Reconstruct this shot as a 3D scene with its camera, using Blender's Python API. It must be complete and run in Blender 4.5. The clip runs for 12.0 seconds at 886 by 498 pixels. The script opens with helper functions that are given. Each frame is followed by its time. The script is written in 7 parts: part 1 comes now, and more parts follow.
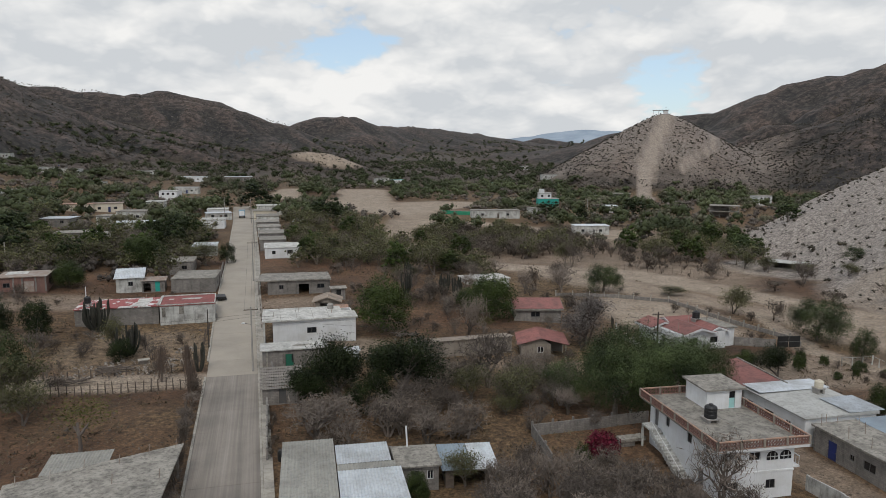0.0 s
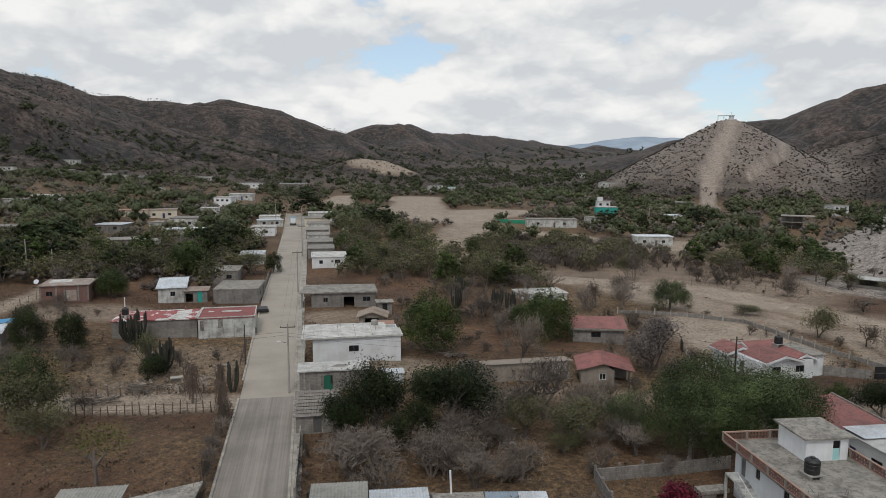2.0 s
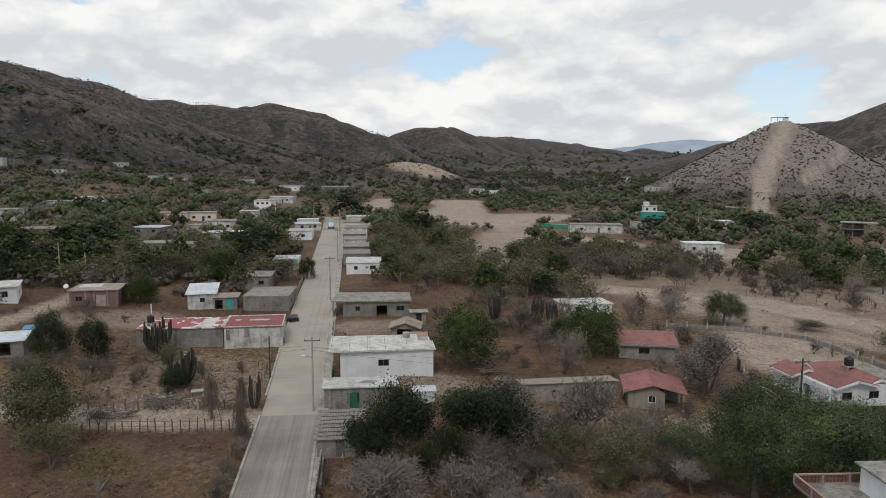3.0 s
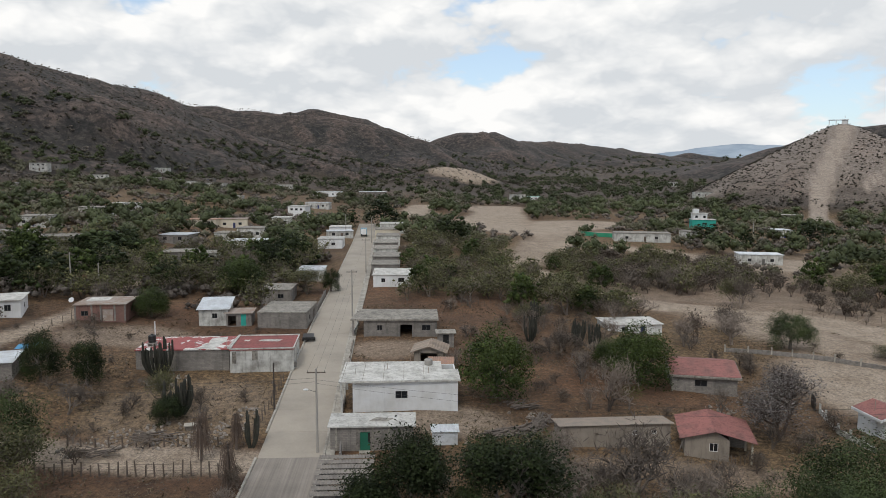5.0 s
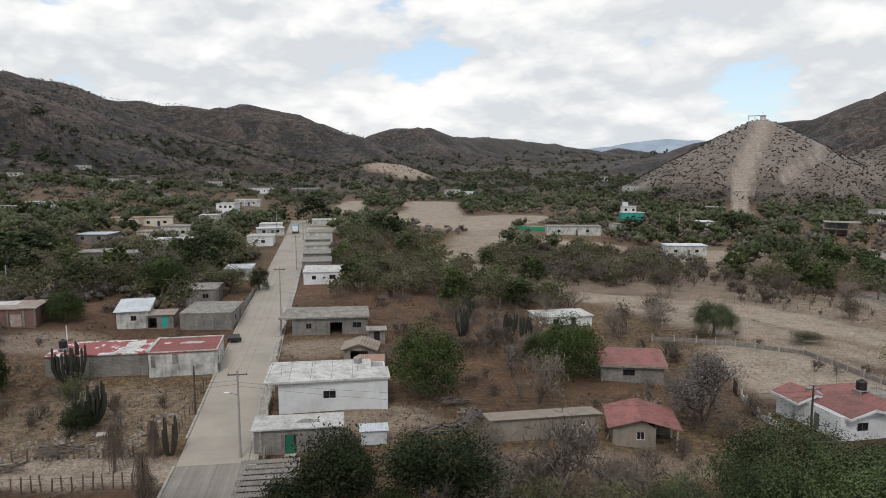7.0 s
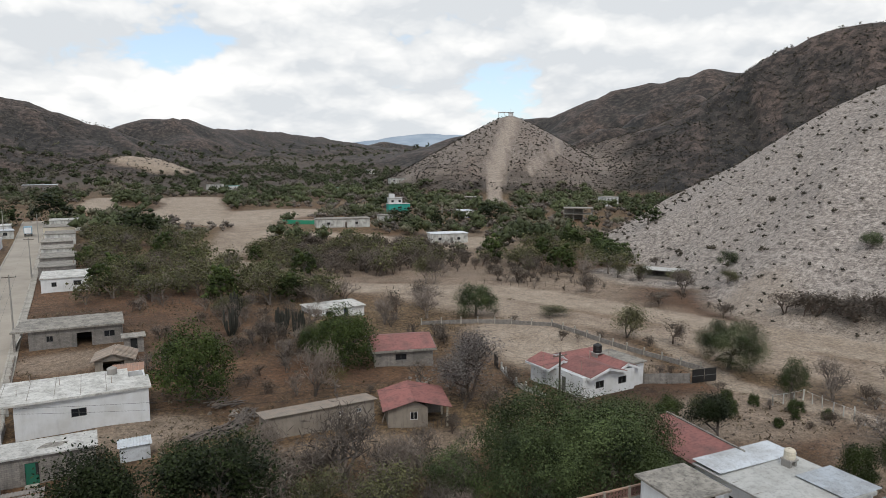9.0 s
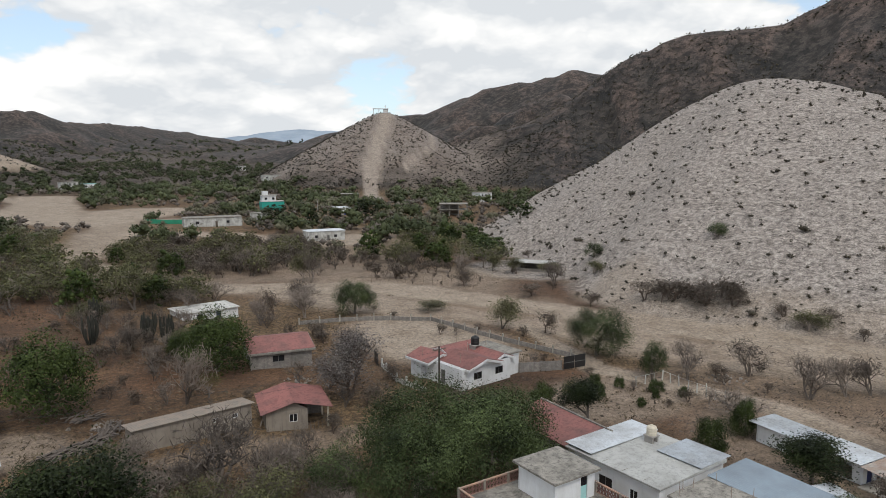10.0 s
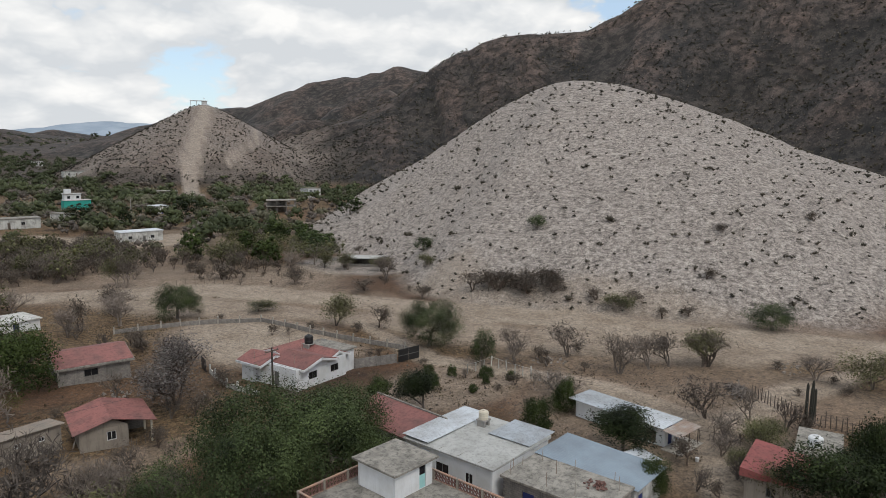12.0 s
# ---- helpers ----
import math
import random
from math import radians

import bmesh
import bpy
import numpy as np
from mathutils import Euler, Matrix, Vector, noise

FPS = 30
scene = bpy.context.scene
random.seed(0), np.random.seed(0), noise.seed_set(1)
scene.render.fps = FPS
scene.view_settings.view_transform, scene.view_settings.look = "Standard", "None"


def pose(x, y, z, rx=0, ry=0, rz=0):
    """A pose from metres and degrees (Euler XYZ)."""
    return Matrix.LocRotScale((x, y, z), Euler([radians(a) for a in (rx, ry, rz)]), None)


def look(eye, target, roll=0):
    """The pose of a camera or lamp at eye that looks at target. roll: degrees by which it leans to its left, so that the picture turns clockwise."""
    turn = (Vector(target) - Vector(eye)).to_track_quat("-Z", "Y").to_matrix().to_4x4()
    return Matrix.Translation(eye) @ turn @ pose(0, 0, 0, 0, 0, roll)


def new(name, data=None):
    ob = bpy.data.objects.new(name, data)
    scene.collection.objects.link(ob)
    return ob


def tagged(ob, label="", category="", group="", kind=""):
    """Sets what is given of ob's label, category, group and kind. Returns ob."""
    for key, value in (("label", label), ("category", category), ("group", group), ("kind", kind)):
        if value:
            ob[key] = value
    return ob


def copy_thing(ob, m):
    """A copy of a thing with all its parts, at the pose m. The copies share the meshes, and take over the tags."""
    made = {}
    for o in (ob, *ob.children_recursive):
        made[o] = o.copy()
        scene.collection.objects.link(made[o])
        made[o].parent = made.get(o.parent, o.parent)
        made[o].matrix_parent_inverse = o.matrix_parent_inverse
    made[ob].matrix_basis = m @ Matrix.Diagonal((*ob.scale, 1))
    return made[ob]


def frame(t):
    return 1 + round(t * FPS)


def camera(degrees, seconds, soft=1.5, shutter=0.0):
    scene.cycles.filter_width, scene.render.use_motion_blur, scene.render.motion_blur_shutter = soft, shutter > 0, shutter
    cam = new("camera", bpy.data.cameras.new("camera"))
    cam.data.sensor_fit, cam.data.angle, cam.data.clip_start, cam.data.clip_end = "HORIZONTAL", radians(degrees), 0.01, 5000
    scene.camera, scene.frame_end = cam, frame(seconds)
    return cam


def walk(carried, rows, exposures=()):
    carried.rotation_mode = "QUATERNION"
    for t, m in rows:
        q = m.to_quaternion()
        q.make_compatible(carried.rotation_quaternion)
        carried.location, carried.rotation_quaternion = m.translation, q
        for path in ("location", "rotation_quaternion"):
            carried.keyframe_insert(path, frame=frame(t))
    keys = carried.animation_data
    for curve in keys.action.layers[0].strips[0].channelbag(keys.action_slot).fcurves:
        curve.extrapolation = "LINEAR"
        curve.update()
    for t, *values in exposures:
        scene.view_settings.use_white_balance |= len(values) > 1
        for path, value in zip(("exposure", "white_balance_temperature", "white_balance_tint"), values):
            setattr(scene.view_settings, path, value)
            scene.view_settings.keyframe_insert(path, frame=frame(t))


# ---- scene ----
cam = camera(65.33, 12.0, 0.75)
# seconds, eye x y z, heading to the left of the street, pitch, lean
ROWS = [
    (0, 0.03, -0.01, 30.68, -14.44, -7.72, 0.15),
    (0.5, 0.49, 1.48, 30.65, -14.44, -7.56, 0.17),
    (1, 1.01, 3.33, 30.60, -14.47, -7.44, 0.17),
    (1.5, 1.53, 5.65, 30.56, -13.05, -7.30, 0.21),
    (2, 2.37, 8.36, 30.55, -9.92, -7.15, 0.21),
    (2.5, 3.28, 11.44, 30.54, -7.79, -7.01, 0.24),
    (3, 4.30, 14.73, 30.56, -6.41, -6.91, 0.29),
    (5, 7.45, 26.35, 30.67, -2.94, -6.51, 0.26),
    (5.5, 7.92, 27.24, 30.66, -2.01, -6.48, 0.22),
    (6, 8.20, 27.62, 30.59, -1.98, -6.61, 0.18),
    (6.5, 8.58, 27.68, 30.45, -3.59, -6.71, 0.06),
    (7, 8.75, 27.76, 30.31, -8.17, -6.83, -0.04),
    (9, 8.99, 27.72, 29.98, -27.12, -7.40, -0.18),
    (9.5, 8.95, 27.66, 30.03, -32.17, -7.59, -0.17),
    (10, 8.96, 27.72, 29.98, -37.33, -7.71, -0.07),
    (10.5, 8.94, 27.73, 30.01, -42.00, -7.86, -0.03),
    (11, 8.93, 27.73, 29.99, -46.85, -7.96, 0.02),
    (11.5, 8.81, 27.77, 30.09, -50.46, -8.08, 0.07),
    (12, 8.78, 27.79, 30.09, -51.44, -8.10, 0.14),
]
walk(cam, [(t, look((x, y, z), (x - math.sin(radians(h)) * math.cos(radians(p)), y + math.cos(radians(h)) * math.cos(radians(p)), z + math.sin(radians(p))), r)) for t, x, y, z, h, p, r in ROWS],
     [(0.0, -0.1), (1.5, -0.1), (3.0, -0.02), (5.0, 0.05), (7.0, 0.1), (9.5, 0.15), (11.0, 0.12), (12.0, 0.04)])

# ---- ground form ----
def smooth(a, b, v):
    v = np.clip((v - a) / (b - a), 0, 1)
    return v * v * (3 - 2 * v)


def lattice(ix, iy, seed):
    n = (ix * 374761393 + iy * 668265263 + seed * 144269504) & 0x7FFFFFFF
    n = ((n ^ (n >> 13)) * 1274126177) & 0x7FFFFFFF
    return ((n ^ (n >> 16)) & 0xFFFF) / 65535.0


def value_noise(x, y, size, seed=0):
    """Smooth noise from -1 to 1 with features of the given size in metres."""
    x, y = np.asarray(x, float) / size, np.asarray(y, float) / size
    ix, iy = np.floor(x).astype(np.int64), np.floor(y).astype(np.int64)
    fx, fy = x - ix, y - iy
    fx, fy = fx * fx * (3 - 2 * fx), fy * fy * (3 - 2 * fy)
    a, b = lattice(ix, iy, seed), lattice(ix + 1, iy, seed)
    c, d = lattice(ix, iy + 1, seed), lattice(ix + 1, iy + 1, seed)
    return ((a + (b - a) * fx) * (1 - fy) + (c + (d - c) * fx) * fy) * 2 - 1


def fractal(x, y, size, octaves, seed=0):
    total = 0.0
    for k in range(octaves):
        total = total + value_noise(x, y, size / 2**k, seed + k) / 2**k
    return total


RIDGES = [  # width of the flank in metres at both ends, then the crest
    (520, 210, [(-764, 235, 157), (-663, 498, 160), (-537, 679, 159), (-441, 807, 158), (-404, 850, 145), (-362, 902, 135), (-326, 949, 131), (-289, 1003, 112), (-245, 1047, 89), (-197, 1088, 68)]),
    (330, 170, [(-540, 1261, 158), (-386, 1319, 148), (-338, 1322, 145), (-241, 1324, 134), (-127, 1321, 125), (-70, 1316, 118), (-14, 1318, 104), (50, 1327, 82), (111, 1324, 57)]),
    (400, 260, [(-547, 2260, 183), (-382, 2244, 207), (-267, 2211, 222), (-152, 2222, 203), (-30, 2278, 156), (89, 2327, 110)]),
    (260, 330, [(26, 2028, 96), (86, 2027, 121), (152, 2023, 138), (218, 2017, 142), (269, 2061, 143), (342, 2152, 124), (614, 2454, 126), (828, 2706, 118), (1050, 2842, 98), (1220, 2882, 79)]),
    (170, 170, [(1154, 3123, 88), (1256, 3083, 122), (1377, 3031, 99), (1558, 2942, 82)]),
    (300, 420, [(639, 1165, 75), (688, 1136, 94), (727, 1112, 106), (773, 1080, 105), (797, 1037, 124), (822, 977, 144), (867, 910, 153), (895, 837, 169), (932, 795, 162), (992, 716, 156)]),
    (150, 330, [(403, 532, 37), (429, 511, 48), (454, 488, 61), (477, 464, 77), (509, 443, 101), (538, 406, 125), (560, 372, 135), (587, 325, 136), (600, 299, 149), (607, 282, 160), (624, 204, 173), (627, 82, 173), (589, -127, 158), (500, -316, 136)]),
]
STREET_Y = [-60, 40, 60, 99, 125, 152, 180, 268, 330, 420]
STREET_X = [-4.3, -4.5, -4.6, -5.2, -5.8, -6.2, -6.4, -8.2, -10.5, -13]
STREET_Z = [-2.0, -1.2, -0.8, 0.0, 1.6, 3.1, 3.7, 5.2, 5.8, 7.0]
WHITE_HILL, CHAPEL_HILL = (242.5, 152.5), (329, 529)


def street_x(y):
    return np.interp(y, STREET_Y, STREET_X)


def valley(x, y):
    """The floor of the valley: the street's bank to the west, the dry river bed to the east."""
    west = np.interp(y, STREET_Y + [1000, 2500, 4500], STREET_Z + [18, 50, 75])
    east = np.interp(y, [-60, 100, 170, 265, 310, 374, 600, 1000, 2500, 4500], [-1.8, -0.9, -0.6, -0.6, 2.2, 2.0, 6, 14, 48, 75])
    k = smooth(12, 62, x - 0.02 * y)
    z = west * (1 - k) + east * k
    return z + 0.075 * np.clip(-28 - x, 0, 130) + 0.02 * np.clip(-158 - x, 0, 300)


def to_ridge(x, y, crest):
    """Distance from a crest, the height of its nearest point and how far along the crest that lies."""
    best, high, along = np.full(np.shape(x), 1e9), np.zeros(np.shape(x)), np.zeros(np.shape(x))
    for k, ((ax, ay, az), (bx, by, bz)) in enumerate(zip(crest, crest[1:])):
        dx, dy = bx - ax, by - ay
        s = np.clip(((x - ax) * dx + (y - ay) * dy) / (dx * dx + dy * dy), 0, 1)
        d = np.hypot(x - ax - s * dx, y - ay - s * dy)
        near = d < best
        best, high = np.where(near, d, best), np.where(near, az + (bz - az) * s, high)
        along = np.where(near, (k + s) / (len(crest) - 1), along)
    return best, high, along


def make_spurs():
    """Side ridges that run down from the crests towards the valley, with gullies between them."""
    rng, spurs = random.Random(5), []
    for width, end, crest in RIDGES:
        if crest[0][1] > 1900:
            continue
        for (ax, ay, az), (bx, by, bz) in zip(crest, crest[1:]):
            n = max(1, round(math.hypot(bx - ax, by - ay) / 105))
            for k in range(n):
                s = (k + rng.random()) / n
                x, y, z = ax + (bx - ax) * s, ay + (by - ay) * s, az + (bz - az) * s
                wx, wy = by - ay, ax - bx
                size = math.hypot(wx, wy)
                side = 1 if wx * (90 - x) + wy * (420 - y) > 0 else -1
                turn = rng.uniform(-0.5, 0.5)
                wx, wy = side * (wx * math.cos(turn) - wy * math.sin(turn)) / size, side * (wx * math.sin(turn) + wy * math.cos(turn)) / size
                reach = rng.uniform(0.55, 0.95) * min(width, 360)
                ex, ey = x + wx * reach, y + wy * reach
                spurs.append(((x, y, z * 0.95), (ex, ey, float(valley(ex, ey)) + 2)))
    return spurs


SPURS = make_spurs()


def hill_reach(x, y, cx, cy, seed):
    """Distance from a hill's top, drawn in or out so that its foot is uneven."""
    dx, dy = x - cx, y - cy
    turn = np.arctan2(dy, dx)
    r = np.hypot(dx, dy) * (1 + 0.05 * np.sin(3 * turn + seed) + 0.03 * fractal(x, y, 40, 3, seed))
    if seed == 20:
        foot = np.interp(np.degrees(turn) % 360, [0, 60, 120, 148, 165, 182, 195, 210, 230, 280, 330, 360], [150, 130, 108, 100, 90, 96, 120, 130, 148, 155, 152, 150])
        r = r * 113 / foot
    return r


def ground_z(x, y):
    x, y = np.asarray(x, float), np.asarray(y, float)
    floor = valley(x, y)
    z = floor
    far = np.hypot(x - 9, y - 28)
    rough = smooth(250, 700, far)
    gully = fractal(x, y, 170, 4, 3)
    away = np.zeros(np.shape(x))
    for width, end, crest in RIDGES:
        d, high, along = to_ridge(x, y, crest)
        width = width + (end - width) * along
        k = np.clip(1 - d * (1 + 0.35 * gully * smooth(20, 160, d)) / width, 0, 1)
        flank = k * (0.45 + 0.55 * k * (1.6 - 0.6 * k))
        rise = floor + (high - floor) * flank
        away = np.where(rise > z, d, away)
        z = np.maximum(z, rise)
    wx, wy = x + 16 * fractal(x, y, 90, 2, 61), y + 16 * fractal(x, y, 90, 2, 64)
    for (ax, ay, az), (bx, by, bz) in SPURS:
        dx, dy = bx - ax, by - ay
        s = np.clip(((wx - ax) * dx + (wy - ay) * dy) / (dx * dx + dy * dy), 0, 1)
        d = np.hypot(wx - ax - s * dx, wy - ay - s * dy)
        line = az + (bz - az) * s + 0.30 * (az - bz) * s * (1 - s)
        z = np.maximum(z, line - 0.55 * (np.sqrt(d * d + 144) - 12))
    # gullies cut into the flanks, none into the crests
    cut = np.abs(fractal(x, y, 150, 4, 13)) * smooth(25, 170, away) * rough
    z = z - cut * np.clip((z - floor - 12) * 0.42, 0, 32)
    z = z + rough * (z - floor > 3) * fractal(x, y, 60, 4, 9) * np.clip((z - floor) * 0.05, 0, 3.5)
    # pale bare hill and the chapel hill
    for (cx, cy), top, reach, seed, cap in ((WHITE_HILL, 64.5, 113, 20, 380), (CHAPEL_HILL, 63, 118, 30, 90)):
        r = hill_reach(x, y, cx, cy, seed)
        u = np.clip(1 - np.sqrt(r * r + cap) / reach, 0, 1)
        z = np.maximum(z, floor + top * 1.06 * u**1.03 + 0.25 * fractal(x, y, 9, 3, seed) * (u > 0))
    # knoll beyond the village; its patch of sun is coloured as pale soil
    z = np.maximum(z, floor + (20 + 3 * fractal(x, y, 50, 3, 41)) * np.exp(-(np.abs((x - 60) / 56) ** 2.6 + np.abs((y - 860) / 60) ** 2.6)))
    near_street = smooth(4.5, 9, np.abs(x - street_x(y)))
    return z + 0.12 * fractal(x, y, 9, 3, 50) * near_street - 0.06 * (1 - near_street) * (y < 420)


# ---- end of ground form ----

# ---- world, sun, exposure ----
SUN_AZ, SUN_EL = radians(200), radians(52)


def node(tree, kind, **inputs):
    n = tree.nodes.new(kind)
    for key, value in inputs.items():
        n.inputs[key.replace("_", " ")].default_value = value
    return n


CLOUD_SHIFT, COVER = (0.4, 2.7, 0.9), (0.055, 0.15)


def make_world():
    world = bpy.data.worlds.new("sky")
    scene.world = world
    world.use_nodes = True
    t = world.node_tree
    t.nodes.clear()
    link = t.links.new
    sky = t.nodes.new("ShaderNodeTexSky")
    sky.sky_type = "NISHITA"
    sky.sun_disc = False
    sky.sun_elevation, sky.sun_rotation = SUN_EL, SUN_AZ
    sky.dust_density = 1.0
    sky.ozone_density = 2.0
    dim = t.nodes.new("ShaderNodeVectorMath")
    dim.operation = "SCALE"
    dim.inputs["Scale"].default_value = 0.17
    link(sky.outputs[0], dim.inputs[0])
    veil = t.nodes.new("ShaderNodeMix")
    veil.data_type = "RGBA"
    veil.inputs["Factor"].default_value = 0.5
    veil.inputs[7].default_value = (0.55, 0.66, 0.76, 1)
    link(dim.outputs[0], veil.inputs[6])
    co = t.nodes.new("ShaderNodeTexCoord")
    sep = t.nodes.new("ShaderNodeSeparateXYZ")
    link(co.outputs["Generated"], sep.inputs[0])

    def math_node(op, a, b=None):
        m = t.nodes.new("ShaderNodeMath")
        m.operation = op
        for k, v in enumerate((a, b)):
            if v is None:
                continue
            if isinstance(v, (int, float)):
                m.inputs[k].default_value = v
            else:
                link(v, m.inputs[k])
        return m.outputs[0]

    # heaped clouds: rounded puffs on broad banks, flattened towards the horizon
    lifted = t.nodes.new("ShaderNodeCombineXYZ")
    link(sep.outputs[0], lifted.inputs[0])
    link(sep.outputs[1], lifted.inputs[1])
    link(math_node("MULTIPLY", math_node("POWER", math_node("MAXIMUM", sep.outputs[2], 0.0001), 0.82), 1.7), lifted.inputs[2])

    def heap(raised, fine):
        shift = t.nodes.new("ShaderNodeVectorMath")
        shift.operation = "ADD"
        link(lifted.outputs[0], shift.inputs[0])
        shift.inputs[1].default_value = (CLOUD_SHIFT[0], CLOUD_SHIFT[1], CLOUD_SHIFT[2] + raised)
        ruffle = node(t, "ShaderNodeTexNoise", Scale=13.0, Detail=3.0, Roughness=0.55)
        link(shift.outputs[0], ruffle.inputs["Vector"])
        bent = t.nodes.new("ShaderNodeVectorMath")
        bent.operation = "MULTIPLY_ADD"
        link(ruffle.outputs["Color"], bent.inputs[0])
        bent.inputs[1].default_value = (0.07, 0.07, 0.07)
        link(shift.outputs[0], bent.inputs[2])
        bank = node(t, "ShaderNodeTexNoise", Scale=3.1, Detail=3.0, Roughness=0.5)
        link(shift.outputs[0], bank.inputs["Vector"])
        puff = t.nodes.new("ShaderNodeTexVoronoi")
        puff.feature = "SMOOTH_F1"
        puff.inputs["Scale"].default_value, puff.inputs["Detail"].default_value, puff.inputs["Roughness"].default_value = 6.0, fine, 0.55
        puff.inputs["Smoothness"].default_value = 0.35
        link(bent.outputs[0], puff.inputs["Vector"])
        return math_node("SUBTRACT", math_node("MULTIPLY", bank.outputs["Fac"], 1.0), math_node("MULTIPLY", puff.outputs["Distance"], 0.34))

    body, above = heap(0.0, 4.0), heap(0.045, 1.5)
    low_sky = math_node("MULTIPLY", math_node("SUBTRACT", 0.26, math_node("MINIMUM", sep.outputs[2], 0.26)), 0.8)
    cover = t.nodes.new("ShaderNodeMapRange")
    cover.interpolation_type = "SMOOTHSTEP"
    cover.inputs["From Min"].default_value, cover.inputs["From Max"].default_value = COVER
    link(math_node("ADD", body, low_sky), cover.inputs["Value"])
    # lit tops and grey undersides
    lit = math_node("ADD", math_node("MULTIPLY", math_node("SUBTRACT", body, above), 3.2), 0.64)
    ramp = t.nodes.new("ShaderNodeValToRGB")
    ramp.color_ramp.elements[0].position, ramp.color_ramp.elements[0].color = 0.15, (0.66, 0.69, 0.72, 1)
    ramp.color_ramp.elements[1].position, ramp.color_ramp.elements[1].color = 0.82, (0.96, 0.955, 0.94, 1)
    link(lit, ramp.inputs[0])
    mix = t.nodes.new("ShaderNodeMix")
    mix.data_type = "RGBA"
    link(cover.outputs[0], mix.inputs["Factor"])
    link(veil.outputs[2], mix.inputs[6])
    link(ramp.outputs[0], mix.inputs[7])
    back = node(t, "ShaderNodeBackground", Strength=1.0)
    link(mix.outputs[2], back.inputs[0])
    out = t.nodes.new("ShaderNodeOutputWorld")
    link(back.outputs[0], out.inputs[0])


make_world()
sun = new("sun", bpy.data.lights.new("sun", "SUN"))
sun.data.energy, sun.data.angle, sun.data.color = 1.1, radians(14), (1.0, 0.95, 0.87)
sun.rotation_euler = (math.pi / 2 - SUN_EL, 0, math.pi - SUN_AZ)


# ---- materials ----
def paint(name, colour, second=None, rough=0.85, grain=1.2, stain=0.25, bump=0.25, metal=0.0, spread=0.12, fine=14.0, blotch=0.0, streak=0.0, edge=(0.42, 0.66)):
    """A worn surface: two colours mixed by stains at a large scale, grain at a small one, a change of tone from thing to thing."""
    m = bpy.data.materials.new(name)
    m.use_nodes = True
    t = m.node_tree
    link = t.links.new
    bsdf = t.nodes["Principled BSDF"]
    co = t.nodes.new("ShaderNodeTexCoord")
    big = node(t, "ShaderNodeTexNoise", Scale=stain, Detail=6.0, Roughness=0.65)
    small = node(t, "ShaderNodeTexNoise", Scale=fine, Detail=5.0, Roughness=0.7)
    for n in (big, small):
        link(co.outputs["Object"], n.inputs["Vector"])
    r = t.nodes.new("ShaderNodeMapRange")
    r.inputs["From Min"].default_value, r.inputs["From Max"].default_value = edge
    link(big.outputs["Fac"], r.inputs["Value"])
    mix = t.nodes.new("ShaderNodeMix")
    mix.data_type = "RGBA"
    mix.inputs[6].default_value = (*colour, 1)
    mix.inputs[7].default_value = (*(second or [c * 0.72 for c in colour]), 1)
    link(r.outputs[0], mix.inputs["Factor"])
    tone = t.nodes.new("ShaderNodeMath")
    tone.operation = "MULTIPLY_ADD"
    tone.inputs[1].default_value, tone.inputs[2].default_value = grain * 0.5, 1 - grain * 0.25
    link(small.outputs["Fac"], tone.inputs[0])
    info = t.nodes.new("ShaderNodeObjectInfo")
    vary = t.nodes.new("ShaderNodeMath")
    vary.operation = "MULTIPLY_ADD"
    vary.inputs[1].default_value, vary.inputs[2].default_value = 2 * spread, 1 - spread
    link(info.outputs["Random"], vary.inputs[0])
    both = t.nodes.new("ShaderNodeMath")
    both.operation = "MULTIPLY"
    link(tone.outputs[0], both.inputs[0])
    link(vary.outputs[0], both.inputs[1])
    scale = t.nodes.new("ShaderNodeVectorMath")
    scale.operation = "SCALE"
    link(mix.outputs[2], scale.inputs[0])
    link(both.outputs[0], scale.inputs["Scale"])
    out = scale.outputs[0]
    # dark crusts of lichen and dirt, and runs of dirty water down the walls
    for amount, stretch, size, low, high in ((blotch, (1, 1, 1), 2.6, 0.49, 0.60), (streak, (1, 1, 0.12), 2.2, 0.52, 0.66)):
        if not amount:
            continue
        place = t.nodes.new("ShaderNodeMapping")
        place.inputs["Scale"].default_value = stretch
        place.inputs["Location"].default_value = (3.1, 7.7, 1.3)
        link(co.outputs["Object"], place.inputs["Vector"])
        crust = node(t, "ShaderNodeTexNoise", Scale=size, Detail=9.0, Roughness=0.72)
        link(place.outputs[0], crust.inputs["Vector"])
        fade = t.nodes.new("ShaderNodeMapRange")
        fade.inputs["From Min"].default_value, fade.inputs["From Max"].default_value = low, high
        fade.inputs["To Min"].default_value, fade.inputs["To Max"].default_value = 1.0, 1.0 - amount
        link(crust.outputs["Fac"], fade.inputs["Value"])
        dull = t.nodes.new("ShaderNodeVectorMath")
        dull.operation = "SCALE"
        link(out, dull.inputs[0])
        link(fade.outputs[0], dull.inputs["Scale"])
        out = dull.outputs[0]
    link(out, bsdf.inputs["Base Color"])
    bsdf.inputs["Roughness"].default_value, bsdf.inputs["Metallic"].default_value = rough, metal
    if bump:
        b = node(t, "ShaderNodeBump", Strength=bump, Distance=0.03)
        link(small.outputs["Fac"], b.inputs["Height"])
        link(b.outputs[0], bsdf.inputs["Normal"])
    return m


